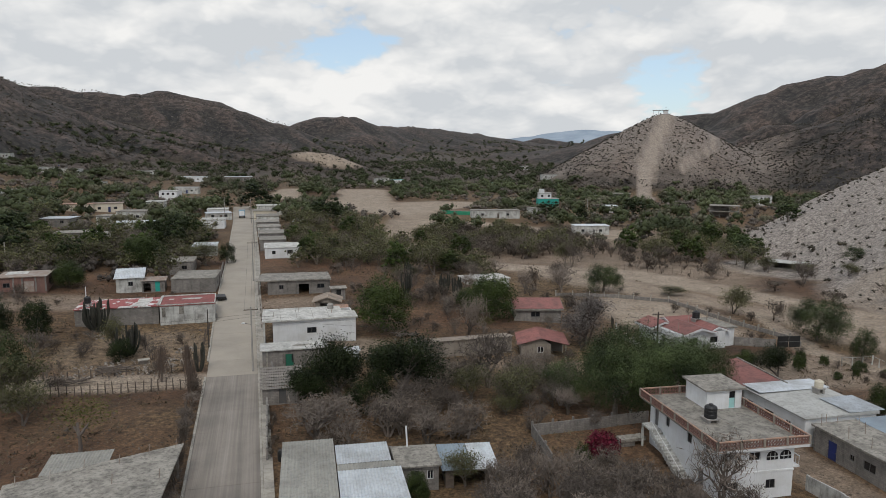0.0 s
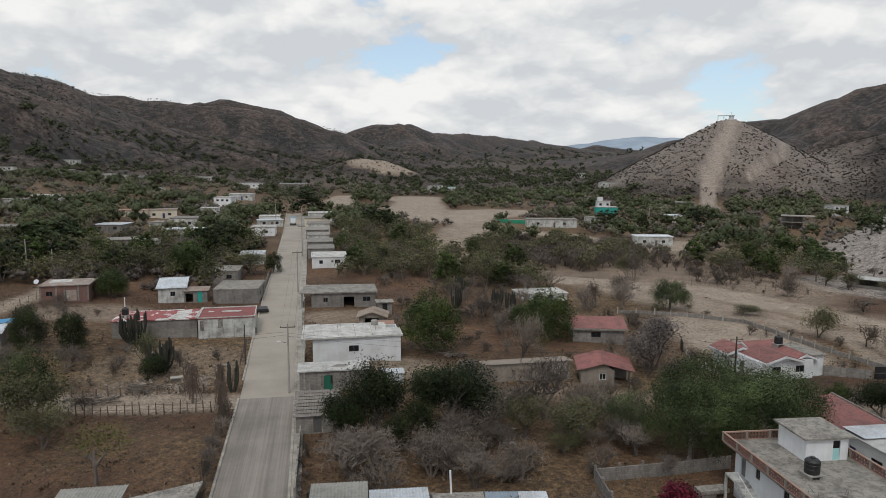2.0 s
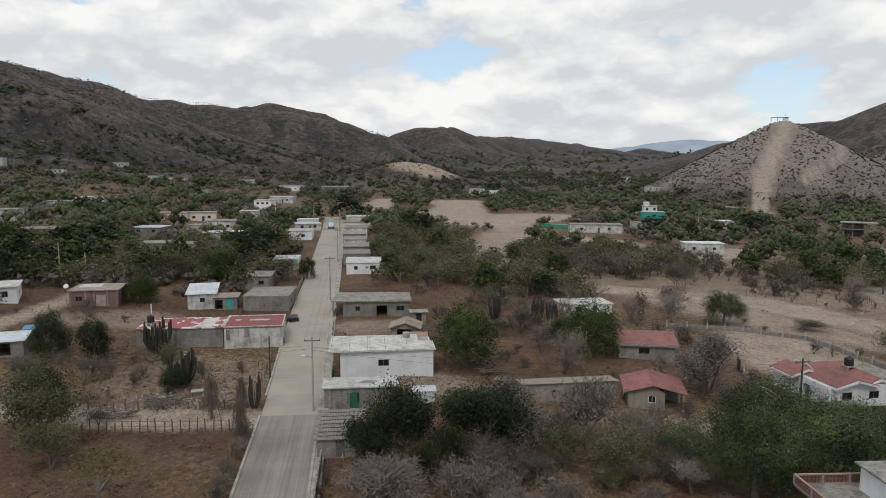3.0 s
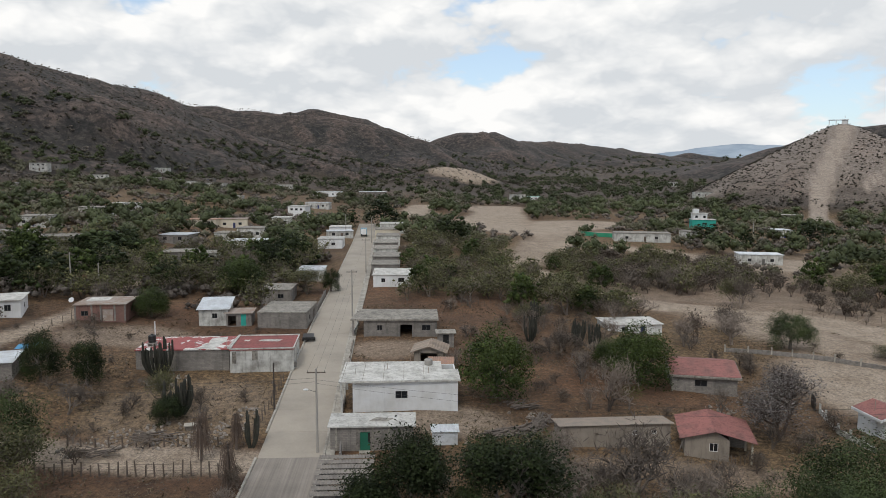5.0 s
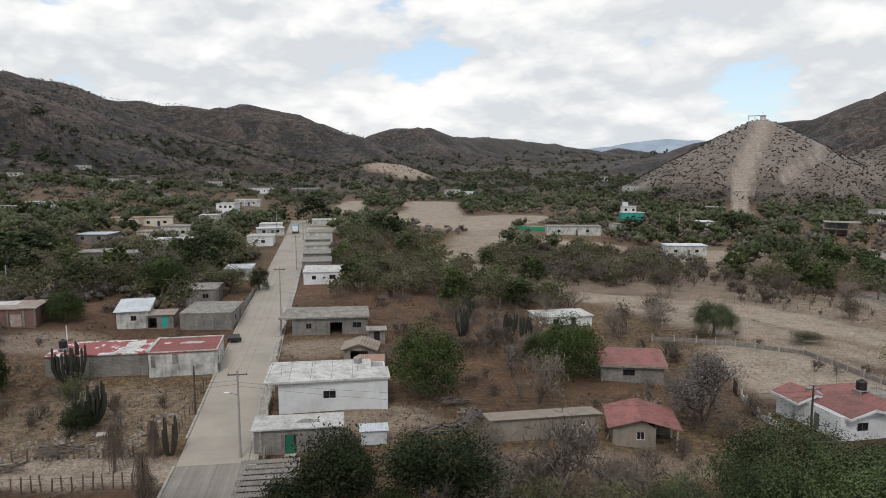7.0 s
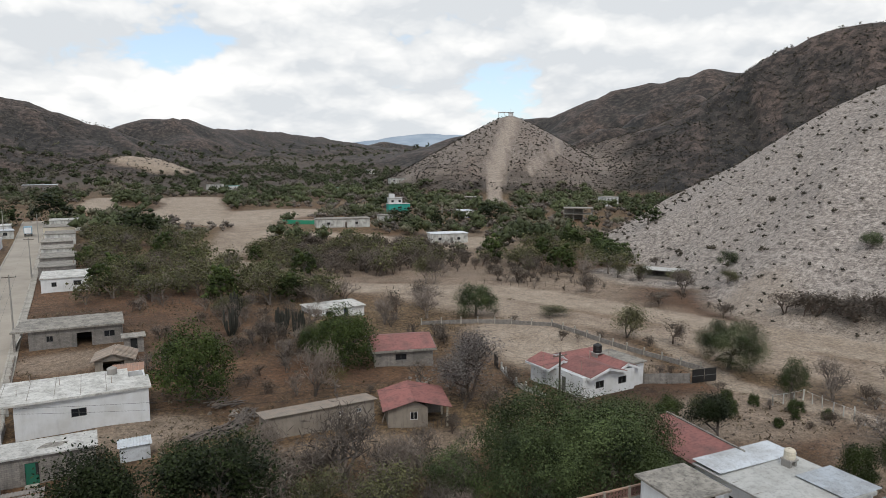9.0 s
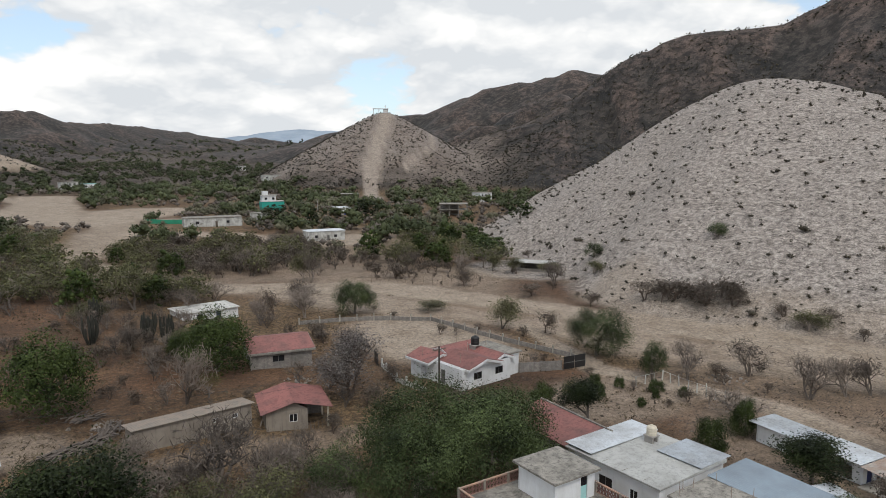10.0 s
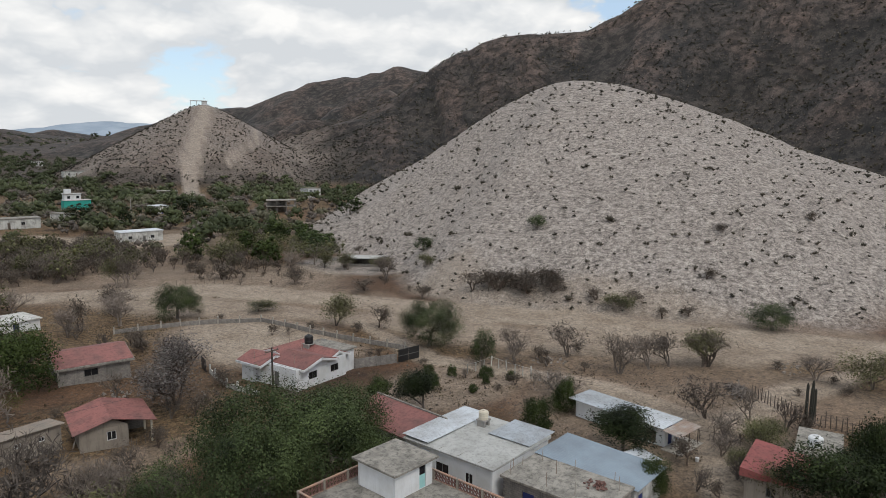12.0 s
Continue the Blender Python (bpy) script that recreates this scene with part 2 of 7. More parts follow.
def coursed(name, colour, second, mortar, length, height, grain=0.6, streak=0.35):
    """Walls of blocks or bricks: courses with recessed joints over the worn surface."""
    m = paint(name, colour, second, grain=grain, streak=streak)
    t = m.node_tree
    link = t.links.new
    bsdf = t.nodes["Principled BSDF"]
    before = bsdf.inputs["Base Color"].links[0].from_socket
    co = t.nodes.new("ShaderNodeTexCoord")
    sep, join = t.nodes.new("ShaderNodeSeparateXYZ"), t.nodes.new("ShaderNodeCombineXYZ")
    link(co.outputs["Object"], sep.inputs[0])
    link(sep.outputs[0], join.inputs[0])
    link(sep.outputs[2], join.inputs[1])
    b = t.nodes.new("ShaderNodeTexBrick")
    b.inputs["Scale"].default_value = 1.0
    b.inputs["Brick Width"].default_value, b.inputs["Row Height"].default_value = length, height
    b.inputs["Mortar Size"].default_value = 0.014
    b.inputs["Color1"].default_value, b.inputs["Color2"].default_value, b.inputs["Mortar"].default_value = (0.82, 0.82, 0.82, 1), (1.12, 1.10, 1.08, 1), (mortar, mortar, mortar, 1)
    link(join.outputs[0], b.inputs["Vector"])
    mul = t.nodes.new("ShaderNodeMix")
    mul.data_type, mul.blend_type = "RGBA", "MULTIPLY"
    mul.inputs["Factor"].default_value = 1.0
    link(before, mul.inputs[6])
    link(b.outputs["Color"], mul.inputs[7])
    link(mul.outputs[2], bsdf.inputs["Base Color"])
    return m


def leafy(name, colour, second, rough=0.6, clump=0.35):
    """Foliage: each leaf has a tone of its own, within clumps of one tone."""
    m = bpy.data.materials.new(name)
    m.use_nodes = True
    t = m.node_tree
    link = t.links.new
    bsdf = t.nodes["Principled BSDF"]
    geo = t.nodes.new("ShaderNodeNewGeometry")
    co = t.nodes.new("ShaderNodeTexCoord")
    n = node(t, "ShaderNodeTexNoise", Scale=clump, Detail=3.0)
    link(co.outputs["Object"], n.inputs["Vector"])
    add = t.nodes.new("ShaderNodeMath")
    add.operation = "MULTIPLY_ADD"
    add.inputs[1].default_value = 0.34
    link(geo.outputs["Random Per Island"], add.inputs[0])
    sub = t.nodes.new("ShaderNodeMath")
    sub.operation = "MULTIPLY_ADD"
    sub.inputs[1].default_value, sub.inputs[2].default_value = 2.6, -0.97
    link(n.outputs["Fac"], sub.inputs[0])
    link(sub.outputs[0], add.inputs[2])
    mix = t.nodes.new("ShaderNodeMix")
    mix.data_type = "RGBA"
    mix.inputs[6].default_value, mix.inputs[7].default_value = (*colour, 1), (*second, 1)
    link(add.outputs[0], mix.inputs["Factor"])
    info = t.nodes.new("ShaderNodeObjectInfo")
    vary = t.nodes.new("ShaderNodeMath")
    vary.operation = "MULTIPLY_ADD"
    vary.inputs[1].default_value, vary.inputs[2].default_value = 0.5, 0.75
    link(info.outputs["Random"], vary.inputs[0])
    scale = t.nodes.new("ShaderNodeVectorMath")
    scale.operation = "SCALE"
    link(mix.outputs[2], scale.inputs[0])
    link(vary.outputs[0], scale.inputs["Scale"])
    ruffle = node(t, "ShaderNodeTexNoise", Scale=2.6, Detail=3.0, Roughness=0.7)
    link(co.outputs["Object"], ruffle.inputs["Vector"])
    spread = t.nodes.new("ShaderNodeMapRange")
    spread.inputs["From Min"].default_value, spread.inputs["From Max"].default_value = 0.38, 0.62
    spread.inputs["To Min"].default_value, spread.inputs["To Max"].default_value = 0.66, 1.28
    link(ruffle.outputs["Fac"], spread.inputs["Value"])
    mottled = t.nodes.new("ShaderNodeVectorMath")
    mottled.operation = "SCALE"
    link(scale.outputs[0], mottled.inputs[0])
    link(spread.outputs[0], mottled.inputs["Scale"])
    link(mottled.outputs[0], bsdf.inputs["Base Color"])
    bsdf.inputs["Roughness"].default_value = rough
    bsdf.inputs["Specular IOR Level"].default_value = 0.15
    return m


M = {
    "white": paint("white_paint", (0.72, 0.73, 0.74), (0.60, 0.60, 0.59), stain=0.35, grain=0.3, streak=0.10),
    "stained": paint("stained_white_paint", (0.58, 0.58, 0.55), (0.27, 0.26, 0.24), stain=0.5, grain=0.5, streak=0.45),
    "cream": paint("cream_paint", (0.62, 0.56, 0.45), (0.50, 0.45, 0.37), grain=0.4),
    "block": coursed("concrete_block", (0.265, 0.245, 0.225), (0.17, 0.158, 0.145), 0.66, 0.4, 0.2),
    "mud": paint("adobe", (0.31, 0.27, 0.225), (0.21, 0.18, 0.15), grain=0.7, streak=0.3),
    "slab": paint("weathered_slab", (0.31, 0.287, 0.25), (0.165, 0.152, 0.133), stain=0.8, grain=1.1, blotch=0.45),
    "pale_slab": paint("whitewashed_slab", (0.55, 0.54, 0.51), (0.33, 0.32, 0.295), stain=0.6, grain=0.8, blotch=0.3),
    "red_roof": paint("red_roof_coating", (0.29, 0.088, 0.082), (0.19, 0.075, 0.066), stain=0.3, grain=0.6, blotch=0.3),
    "patchy_roof": paint("red_and_white_roof_coating", (0.30, 0.085, 0.082), (0.62, 0.60, 0.58), stain=0.33, grain=0.6, blotch=0.25, edge=(0.535, 0.55)),
    "pink_roof": paint("faded_red_tile", (0.27, 0.112, 0.10), (0.18, 0.088, 0.078), stain=0.5, grain=0.7, blotch=0.25),
    "tile": paint("clay_tile", (0.40, 0.24, 0.17), (0.26, 0.20, 0.17), stain=0.9, grain=0.9),
    "old_tile": paint("lichened_clay_tile", (0.33, 0.27, 0.22), (0.24, 0.21, 0.18), stain=0.9, grain=0.9),
    "brick": coursed("red_brick", (0.18, 0.095, 0.078), (0.14, 0.085, 0.072), 1.3, 0.26, 0.08, 0.8),
    "tin": paint("galvanised_sheet", (0.50, 0.54, 0.58), (0.36, 0.37, 0.38), rough=0.5, metal=0.35, stain=0.3, grain=0.4, blotch=0.2),
    "white_tin": paint("white_sheet", (0.60, 0.635, 0.67), (0.42, 0.43, 0.44), rough=0.5, stain=0.3, grain=0.35, blotch=0.2),
    "blue_tin": paint("bluish_sheet", (0.26, 0.315, 0.365), (0.20, 0.235, 0.27), rough=0.5, metal=0.2, stain=0.2, grain=0.3),
    "grey_sheet": paint("fibre_cement_sheet", (0.31, 0.30, 0.27), (0.22, 0.212, 0.19), rough=0.9, stain=0.25, grain=0.6, blotch=0.2),
    "pale_sheet": paint("pale_fibre_cement_sheet", (0.47, 0.47, 0.45), (0.34, 0.335, 0.315), rough=0.85, stain=0.3, grain=0.5, blotch=0.22),
    "rust": paint("rusty_sheet", (0.27, 0.20, 0.16), (0.36, 0.33, 0.30), rough=0.8, stain=0.7, grain=0.7),
    "teal": paint("turquoise_paint", (0.03, 0.36, 0.30), (0.03, 0.30, 0.25), grain=0.3),
    "green": paint("green_door_paint", (0.02, 0.16, 0.10), (0.02, 0.12, 0.08), rough=0.5, grain=0.3),
    "aqua": paint("aqua_paint", (0.35, 0.62, 0.60), (0.3, 0.5, 0.5), grain=0.3),
    "navy": paint("navy_door_paint", (0.02, 0.035, 0.16), (0.03, 0.04, 0.12), rough=0.5, grain=0.3),
    "black": paint("black_plastic", (0.012, 0.012, 0.013), (0.02, 0.02, 0.02), rough=0.5, grain=0.3),
    # near-black colour that stands in for shade inside rooms and doorways
    "dark": paint("room_shade", (0.02, 0.02, 0.02), (0.03, 0.028, 0.025), rough=0.9),
    "frame": paint("metal_frame", (0.10, 0.10, 0.10), (0.16, 0.15, 0.14), rough=0.5),
    "wood": paint("grey_weathered_wood", (0.13, 0.10, 0.08), (0.075, 0.06, 0.05), stain=1.5, grain=0.9),
    "pole": paint("concrete_pole", (0.32, 0.30, 0.275), (0.22, 0.21, 0.195), grain=0.5),
    "creosote": paint("tarred_pole", (0.05, 0.04, 0.035), (0.08, 0.065, 0.055), grain=0.5),
    "bark": paint("bark", (0.16, 0.13, 0.11), (0.10, 0.085, 0.075), stain=1.0, grain=0.9),
    "twig": paint("bare_twigs", (0.175, 0.143, 0.119), (0.100, 0.081, 0.068), stain=0.8, grain=0.6, spread=0.5),
    "twig_red": paint("bare_brown_twigs", (0.115, 0.082, 0.063), (0.070, 0.052, 0.042), stain=0.8, grain=0.6, spread=0.25),
    "cactus": paint("cactus_skin", (0.024, 0.026, 0.019), (0.045, 0.040, 0.031), stain=1.2, grain=0.7),
    "stone": paint("field_stone", (0.27, 0.235, 0.20), (0.17, 0.148, 0.128), stain=1.0, grain=0.8, spread=0.3),
    "kerb": paint("concrete_kerb", (0.40, 0.37, 0.32), (0.27, 0.25, 0.22), stain=0.6, grain=0.6, blotch=0.2),
    "leaf_dark": leafy("dark_green_leaves", (0.006, 0.010, 0.004), (0.035, 0.049, 0.015)),
    "leaf_mid": leafy("green_leaves", (0.014, 0.023, 0.006), (0.068, 0.092, 0.025)),
    # dark and pale tones also stand in for shaded and lit lobes
    "leaf_feather": leafy("fine_green_leaves", (0.010, 0.017, 0.006), (0.100, 0.132, 0.050), clump=0.28),
    "leaf_olive": leafy("olive_leaves", (0.050, 0.052, 0.022), (0.165, 0.160, 0.076)),
    "leaf_dry": leafy("dry_brown_leaves", (0.060, 0.049, 0.039), (0.150, 0.122, 0.097)),
    "leaf_yellow": leafy("yellowish_leaves", (0.068, 0.068, 0.019), (0.124, 0.112, 0.037)),
    "flower": leafy("crimson_flowers", (0.06, 0.006, 0.014), (0.19, 0.02, 0.045)),
}


def glass_pane():
    m = bpy.data.materials.new("window_glass")
    m.use_nodes = True
    b = m.node_tree.nodes["Principled BSDF"]
    b.inputs["Base Color"].default_value = (0.015, 0.017, 0.02, 1)
    b.inputs["Roughness"].default_value = 0.08
    return m


M["glass"] = glass_pane()


# ---- mesh helpers ----
class Build:
    """Gathers boxes, prisms and sheets into one mesh."""

    def __init__(self):
        self.v, self.f = [], []

    def add(self, verts, faces):
        k = len(self.v)
        self.v += [tuple(p) for p in verts]
        self.f += [tuple(i + k for i in face) for face in faces]
        return self

    def box(self, x0, x1, y0, y1, z0, z1):
        vs = [(x, y, z) for z in (z0, z1) for y in (y0, y1) for x in (x0, x1)]
        return self.add(vs, [(0, 2, 3, 1), (4, 5, 7, 6), (0, 1, 5, 4), (2, 6, 7, 3), (0, 4, 6, 2), (1, 3, 7, 5)])

    def slab(self, bottom, top):
        """A closed body between two rings of corners, both counterclockwise from above."""
        n = len(bottom)
        sides = [(i, (i + 1) % n, n + (i + 1) % n, n + i) for i in range(n)]
        return self.add(list(bottom) + list(top), [tuple(range(n))[::-1], tuple(range(n, 2 * n))] + sides)

    def tube(self, path, radii, sides=6):
        """A tapered round bar along a path of points."""
        k = len(self.v)
        path = [Vector(p) for p in path]
        for i, (p, r) in enumerate(zip(path, radii)):
            way = (path[min(i + 1, len(path) - 1)] - path[max(i - 1, 0)]).normalized()
            side = way.cross((0.31, 0.95, 0.11)).normalized()
            other = way.cross(side)
            for s in range(sides):
                a = 2 * math.pi * s / sides
                self.v.append(tuple(p + (side * math.cos(a) + other * math.sin(a)) * r))
        for i in range(len(path) - 1):
            for s in range(sides):
                a, b = k + i * sides + s, k + i * sides + (s + 1) % sides
                self.f.append((a, b, b + sides, a + sides))
        end = k + (len(path) - 1) * sides
        self.f.append(tuple(range(k, k + sides)))
        self.f.append(tuple(range(end, end + sides))[::-1])
        return self

    def mesh(self, name, material, soft=False):
        me = bpy.data.meshes.new(name)
        me.from_pydata(self.v, [], self.f)
        me.materials.append(M[material])
        if soft:
            me.shade_smooth()
        me.update()
        return me


def part(name, build, material, parent, label="", soft=False):
    ob = new(name, build.mesh(name, material, soft))
    ob.parent = parent
    return tagged(ob, label)


def base(name, x, y, rot=0.0, z=None, label="", category="", group="", kind=""):
    e = new(name)
    e.empty_display_size = 0.3
    e.matrix_basis = pose(x, y, float(ground_z(x, y)) if z is None else z, 0, 0, rot)
    return tagged(e, label, category, group, kind)


# ---- the ground, one sheet out to the horizon ----
def line_gap(x, y, points):
    best = np.full(np.shape(x), 1e9)
    for (ax, ay), (bx, by) in zip(points, points[1:]):
        dx, dy = bx - ax, by - ay
        s = np.clip(((x - ax) * dx + (y - ay) * dy) / (dx * dx + dy * dy), 0, 1)
        best = np.minimum(best, np.hypot(x - ax - s * dx, y - ay - s * dy))
    return best


SWATH = [(327, 524), (318, 510), (304, 496), (288, 478), (273, 460), (258, 436), (236, 398), (217, 365)]
SWATH_PATH = [(362, 508), (352, 492), (342, 478), (326, 465), (312, 459), (296, 450)]
RIVER = [(150, -40), (140, 15), (128, 45), (119, 62), (106, 90), (97, 120), (84, 150), (68, 178), (48, 200), (40, 235), (62, 290), (80, 350), (70, 420), (40, 500)]

WASH = [(143, 15), (136, 39), (132, 52), (126, 69), (121, 88), (113.5, 109), (105.6, 132.7), (95, 161), (78.5, 174), (61, 186), (48, 200)]


def open_land(x, y):
    """Below 1 on the bare fields and sand flats of the valley, and on the knoll's patch of sun."""
    return np.minimum.reduce([
        line_gap(x, y, [(46, 348), (52, 385), (62, 430), (68, 480), (74, 512)]) / 17,
        line_gap(x, y, [(56, 345), (80, 368), (92, 392), (104, 388)]) / 22,
        line_gap(x, y, [(20, 372), (12, 430), (18, 470)]) / 9,
        line_gap(x, y, [(70, 298), (92, 287), (106, 277)]) / 6,
        line_gap(x, y, [(97, 340), (120, 318), (142, 303)]) / 6,
        line_gap(x, y, [(112, 262), (128, 248), (140, 252)]) / 13,
        # sunlight on the knoll's clearing, put in as pale bare soil
        np.hypot((x - 74) / 1.3, (y - 830) / 1.0) / 30,
    ])


def ground_cover(x, y):
    """Per place: bare pale soil, dry grass, pale rock, thick scrub."""
    wob = 4 * fractal(x, y, 18, 3, 71)
    river = np.maximum(0.85 * (1 - smooth(5, 12, line_gap(x, y, RIVER) + wob)), 1 - smooth(5.8, 8.0, line_gap(x, y, WASH) + 0.3 * wob))
    plaza = 1 - smooth(0.8, 1.12, open_land(x, y) + wob * 0.03)
    tracks = 1 - smooth(1.4, 3.4, np.minimum.reduce([
        line_gap(x, y, [(-9, 97), (-20, 98), (-45, 101), (-90, 120)]),
        line_gap(x, y, [(70, 30), (72, 45), (86, 50), (106, 46), (122, 40)]),
        line_gap(x, y, [(86, 50), (92, 66), (86, 92), (96, 118)]),
        line_gap(x, y, [(-58, 128), (-52, 150), (-54, 190)]),
    ]) + wob * 0.25)
    foot = 0.5 * (1 - smooth(5, 12, line_gap(x, y, [(126, 124), (124, 101), (130, 87), (135, 74), (136, 60), (140, 40)]) + wob))
    yards = np.zeros(np.shape(x))
    for cx, cy, rx, ry, k in ((77, 121, 14, 21, 1.0), (80, 82, 14, 9, 0.65), (84, 56, 17, 20, 0.5), (102, 62, 18, 28, 0.35), (100, 160, 30, 28, 0.6), (104, 132, 16, 20, 0.4), (86, 212, 46, 40, 0.5), (150, 250, 40, 34, 0.45), (-20, 112, 11, 10, 0.3), (14, 107, 7, 5, 0.7), (5, 135, 8, 5, 0.6), (42, 92, 9, 3.5, 0.45), (26, 95, 13, 2.5, 0.4), (-40, 140, 12, 6, 0.55), (-18, 116, 8, 5, 0.35), (53, 56, 3.5, 14, 0.55)):
        yards = np.maximum(yards, k * (1 - smooth(0.7, 1.15, np.hypot((x - cx) / rx, (y - cy) / ry) + wob * 0.05)))
    bare = np.maximum.reduce([river, plaza, tracks, yards, foot])
    rw = hill_reach(x, y, *WHITE_HILL, 20)
    rc = np.hypot(x - CHAPEL_HILL[0], y - CHAPEL_HILL[1])
    rock = np.maximum.reduce([1 - smooth(110, 121, rw + 1.2 * wob), 1 - smooth(0.75, 1.1, np.hypot((x - 140) / 15, (y - 160) / 20) + 0.04 * wob), 0.55 * (1 - smooth(60, 130, rc + 5 * wob))])
    swath = 1 - smooth(4.6, 6.4, line_gap(x, y, SWATH) + 0.2 * wob)
    spur = 0.9 - 0.9 * smooth(1.0, 3.2, line_gap(x, y, SWATH_PATH) + 0.2 * wob)
    rock = np.maximum.reduce([rock, 0.95 * swath, spur])
    bare = np.maximum.reduce([bare, 0.5 * swath, 0.5 * spur])
    straw = 1.1 * (1 - smooth(0.6, 1.3, np.hypot((x + 18) / 11, (y - 113) / 11) + wob * 0.08))
    far = np.hypot(x - 9, y - 28)
    grass = np.clip(0.45 + 0.7 * fractal(x, y, 24, 4, 77) + straw + 0.45 * smooth(140, 260, far), 0, 1.3) * (1 - bare) * (1 - rock)
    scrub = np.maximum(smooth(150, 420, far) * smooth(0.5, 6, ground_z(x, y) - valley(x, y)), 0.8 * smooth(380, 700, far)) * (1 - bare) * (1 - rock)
    return bare, grass, rock, scrub


def ground_material():
    m = bpy.data.materials.new("dry_earth")
    m.use_nodes = True
    t = m.node_tree
    link = t.links.new
    bsdf = t.nodes["Principled BSDF"]
    bsdf.inputs["Roughness"].default_value = 0.95
    co = t.nodes.new("ShaderNodeTexCoord")
    att = t.nodes.new("ShaderNodeVertexColor")
    att.layer_name = "cover"
    sep = t.nodes.new("ShaderNodeSeparateColor")
    link(att.outputs["Color"], sep.inputs[0])

    def noise_at(scale, detail, rough=0.6):
        n = node(t, "ShaderNodeTexNoise", Scale=scale, Detail=detail, Roughness=rough)
        link(co.outputs["Object"], n.inputs["Vector"])
        return n.outputs["Fac"]

    def ramp(fac, *stops):
        r = t.nodes.new("ShaderNodeValToRGB")
        while len(r.color_ramp.elements) < len(stops):
            r.color_ramp.elements.new(0.5)
        for e, (pos, col) in zip(r.color_ramp.elements, stops):
            e.position, e.color = pos, (*col, 1)
        link(fac, r.inputs[0])
        return r.outputs[0]

    def mixed(fac, a, b):
        x = t.nodes.new("ShaderNodeMix")
        x.data_type = "RGBA"
        link(fac, x.inputs["Factor"])
        link(a, x.inputs[6])
        link(b, x.inputs[7])
        return x.outputs[2]

    fine, mid, broad = noise_at(1.3, 10, 0.8), noise_at(0.22, 8, 0.7), noise_at(0.035, 6)
    earth = mixed(fine, ramp(mid, (0.36, (0.036, 0.0195, 0.0105)), (0.64, (0.145, 0.074, 0.038))), ramp(broad, (0.38, (0.044, 0.0245, 0.0135)), (0.62, (0.160, 0.084, 0.044))))
    grass = ramp(fine, (0.38, (0.060, 0.037, 0.019)), (0.62, (0.200, 0.130, 0.066)))
    soil = ramp(mid, (0.34, (0.235, 0.181, 0.133)), (0.66, (0.365, 0.297, 0.231)))
    squash = t.nodes.new("ShaderNodeMapping")
    squash.inputs["Scale"].default_value = (0.34, 0.34, 2.3)
    link(co.outputs["Object"], squash.inputs["Vector"])
    tread = node(t, "ShaderNodeTexNoise", Scale=1.0, Detail=7.0, Roughness=0.65, Distortion=1.4)
    link(squash.outputs[0], tread.inputs["Vector"])
    blend = t.nodes.new("ShaderNodeMath")
    blend.operation = "MULTIPLY_ADD"
    blend.inputs[1].default_value = 0.36
    link(tread.outputs["Fac"], blend.inputs[0])
    half = t.nodes.new("ShaderNodeMath")
    half.operation = "MULTIPLY"
    half.inputs[1].default_value = 0.64
    link(noise_at(0.9, 9, 0.75), half.inputs[0])
    link(half.outputs[0], blend.inputs[2])
    pale = ramp(blend.outputs[0], (0.405, (0.105, 0.090, 0.079)), (0.485, (0.256, 0.221, 0.196)), (0.58, (0.410, 0.362, 0.321)))
    # scrub brown, darkened and greyed here for cloud shade and distance haze
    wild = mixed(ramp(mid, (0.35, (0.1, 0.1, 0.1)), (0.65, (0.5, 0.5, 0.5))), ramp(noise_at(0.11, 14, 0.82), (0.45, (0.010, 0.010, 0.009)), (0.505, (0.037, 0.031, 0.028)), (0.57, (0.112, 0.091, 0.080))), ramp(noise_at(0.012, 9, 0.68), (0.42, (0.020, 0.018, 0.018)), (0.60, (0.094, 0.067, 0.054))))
    # mountain gullies greener and darkened as by shade, spurs bare, reddish and lightened
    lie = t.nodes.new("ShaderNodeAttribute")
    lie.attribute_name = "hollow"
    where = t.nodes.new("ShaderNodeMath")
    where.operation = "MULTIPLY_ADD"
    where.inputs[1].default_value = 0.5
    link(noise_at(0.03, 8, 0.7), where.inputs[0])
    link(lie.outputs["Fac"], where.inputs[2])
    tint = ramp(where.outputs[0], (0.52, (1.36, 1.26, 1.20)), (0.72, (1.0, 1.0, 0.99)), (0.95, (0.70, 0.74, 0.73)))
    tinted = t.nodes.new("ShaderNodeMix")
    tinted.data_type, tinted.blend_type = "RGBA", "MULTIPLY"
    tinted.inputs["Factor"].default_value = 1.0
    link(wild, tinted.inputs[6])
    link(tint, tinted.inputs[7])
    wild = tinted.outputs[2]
    c = mixed(sep.outputs[1], earth, grass)
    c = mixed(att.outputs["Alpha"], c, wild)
    c = mixed(sep.outputs[2], c, pale)
    c = mixed(sep.outputs[0], c, soil)
    speck = t.nodes.new("ShaderNodeMapRange")
    speck.inputs["From Min"].default_value, speck.inputs["From Max"].default_value = 0.37, 0.64
    speck.inputs["To Min"].default_value, speck.inputs["To Max"].default_value = 0.29, 1.78
    both = t.nodes.new("ShaderNodeMath")
    both.operation = "MULTIPLY_ADD"
    both.inputs[1].default_value = 0.5
    link(noise_at(3.6, 6, 0.75), both.inputs[0])
    part_fine = t.nodes.new("ShaderNodeMath")
    part_fine.operation = "MULTIPLY"
    part_fine.inputs[1].default_value = 0.5
    link(fine, part_fine.inputs[0])
    link(part_fine.outputs[0], both.inputs[2])
    link(both.outputs[0], speck.inputs["Value"])
    grainy = t.nodes.new("ShaderNodeVectorMath")
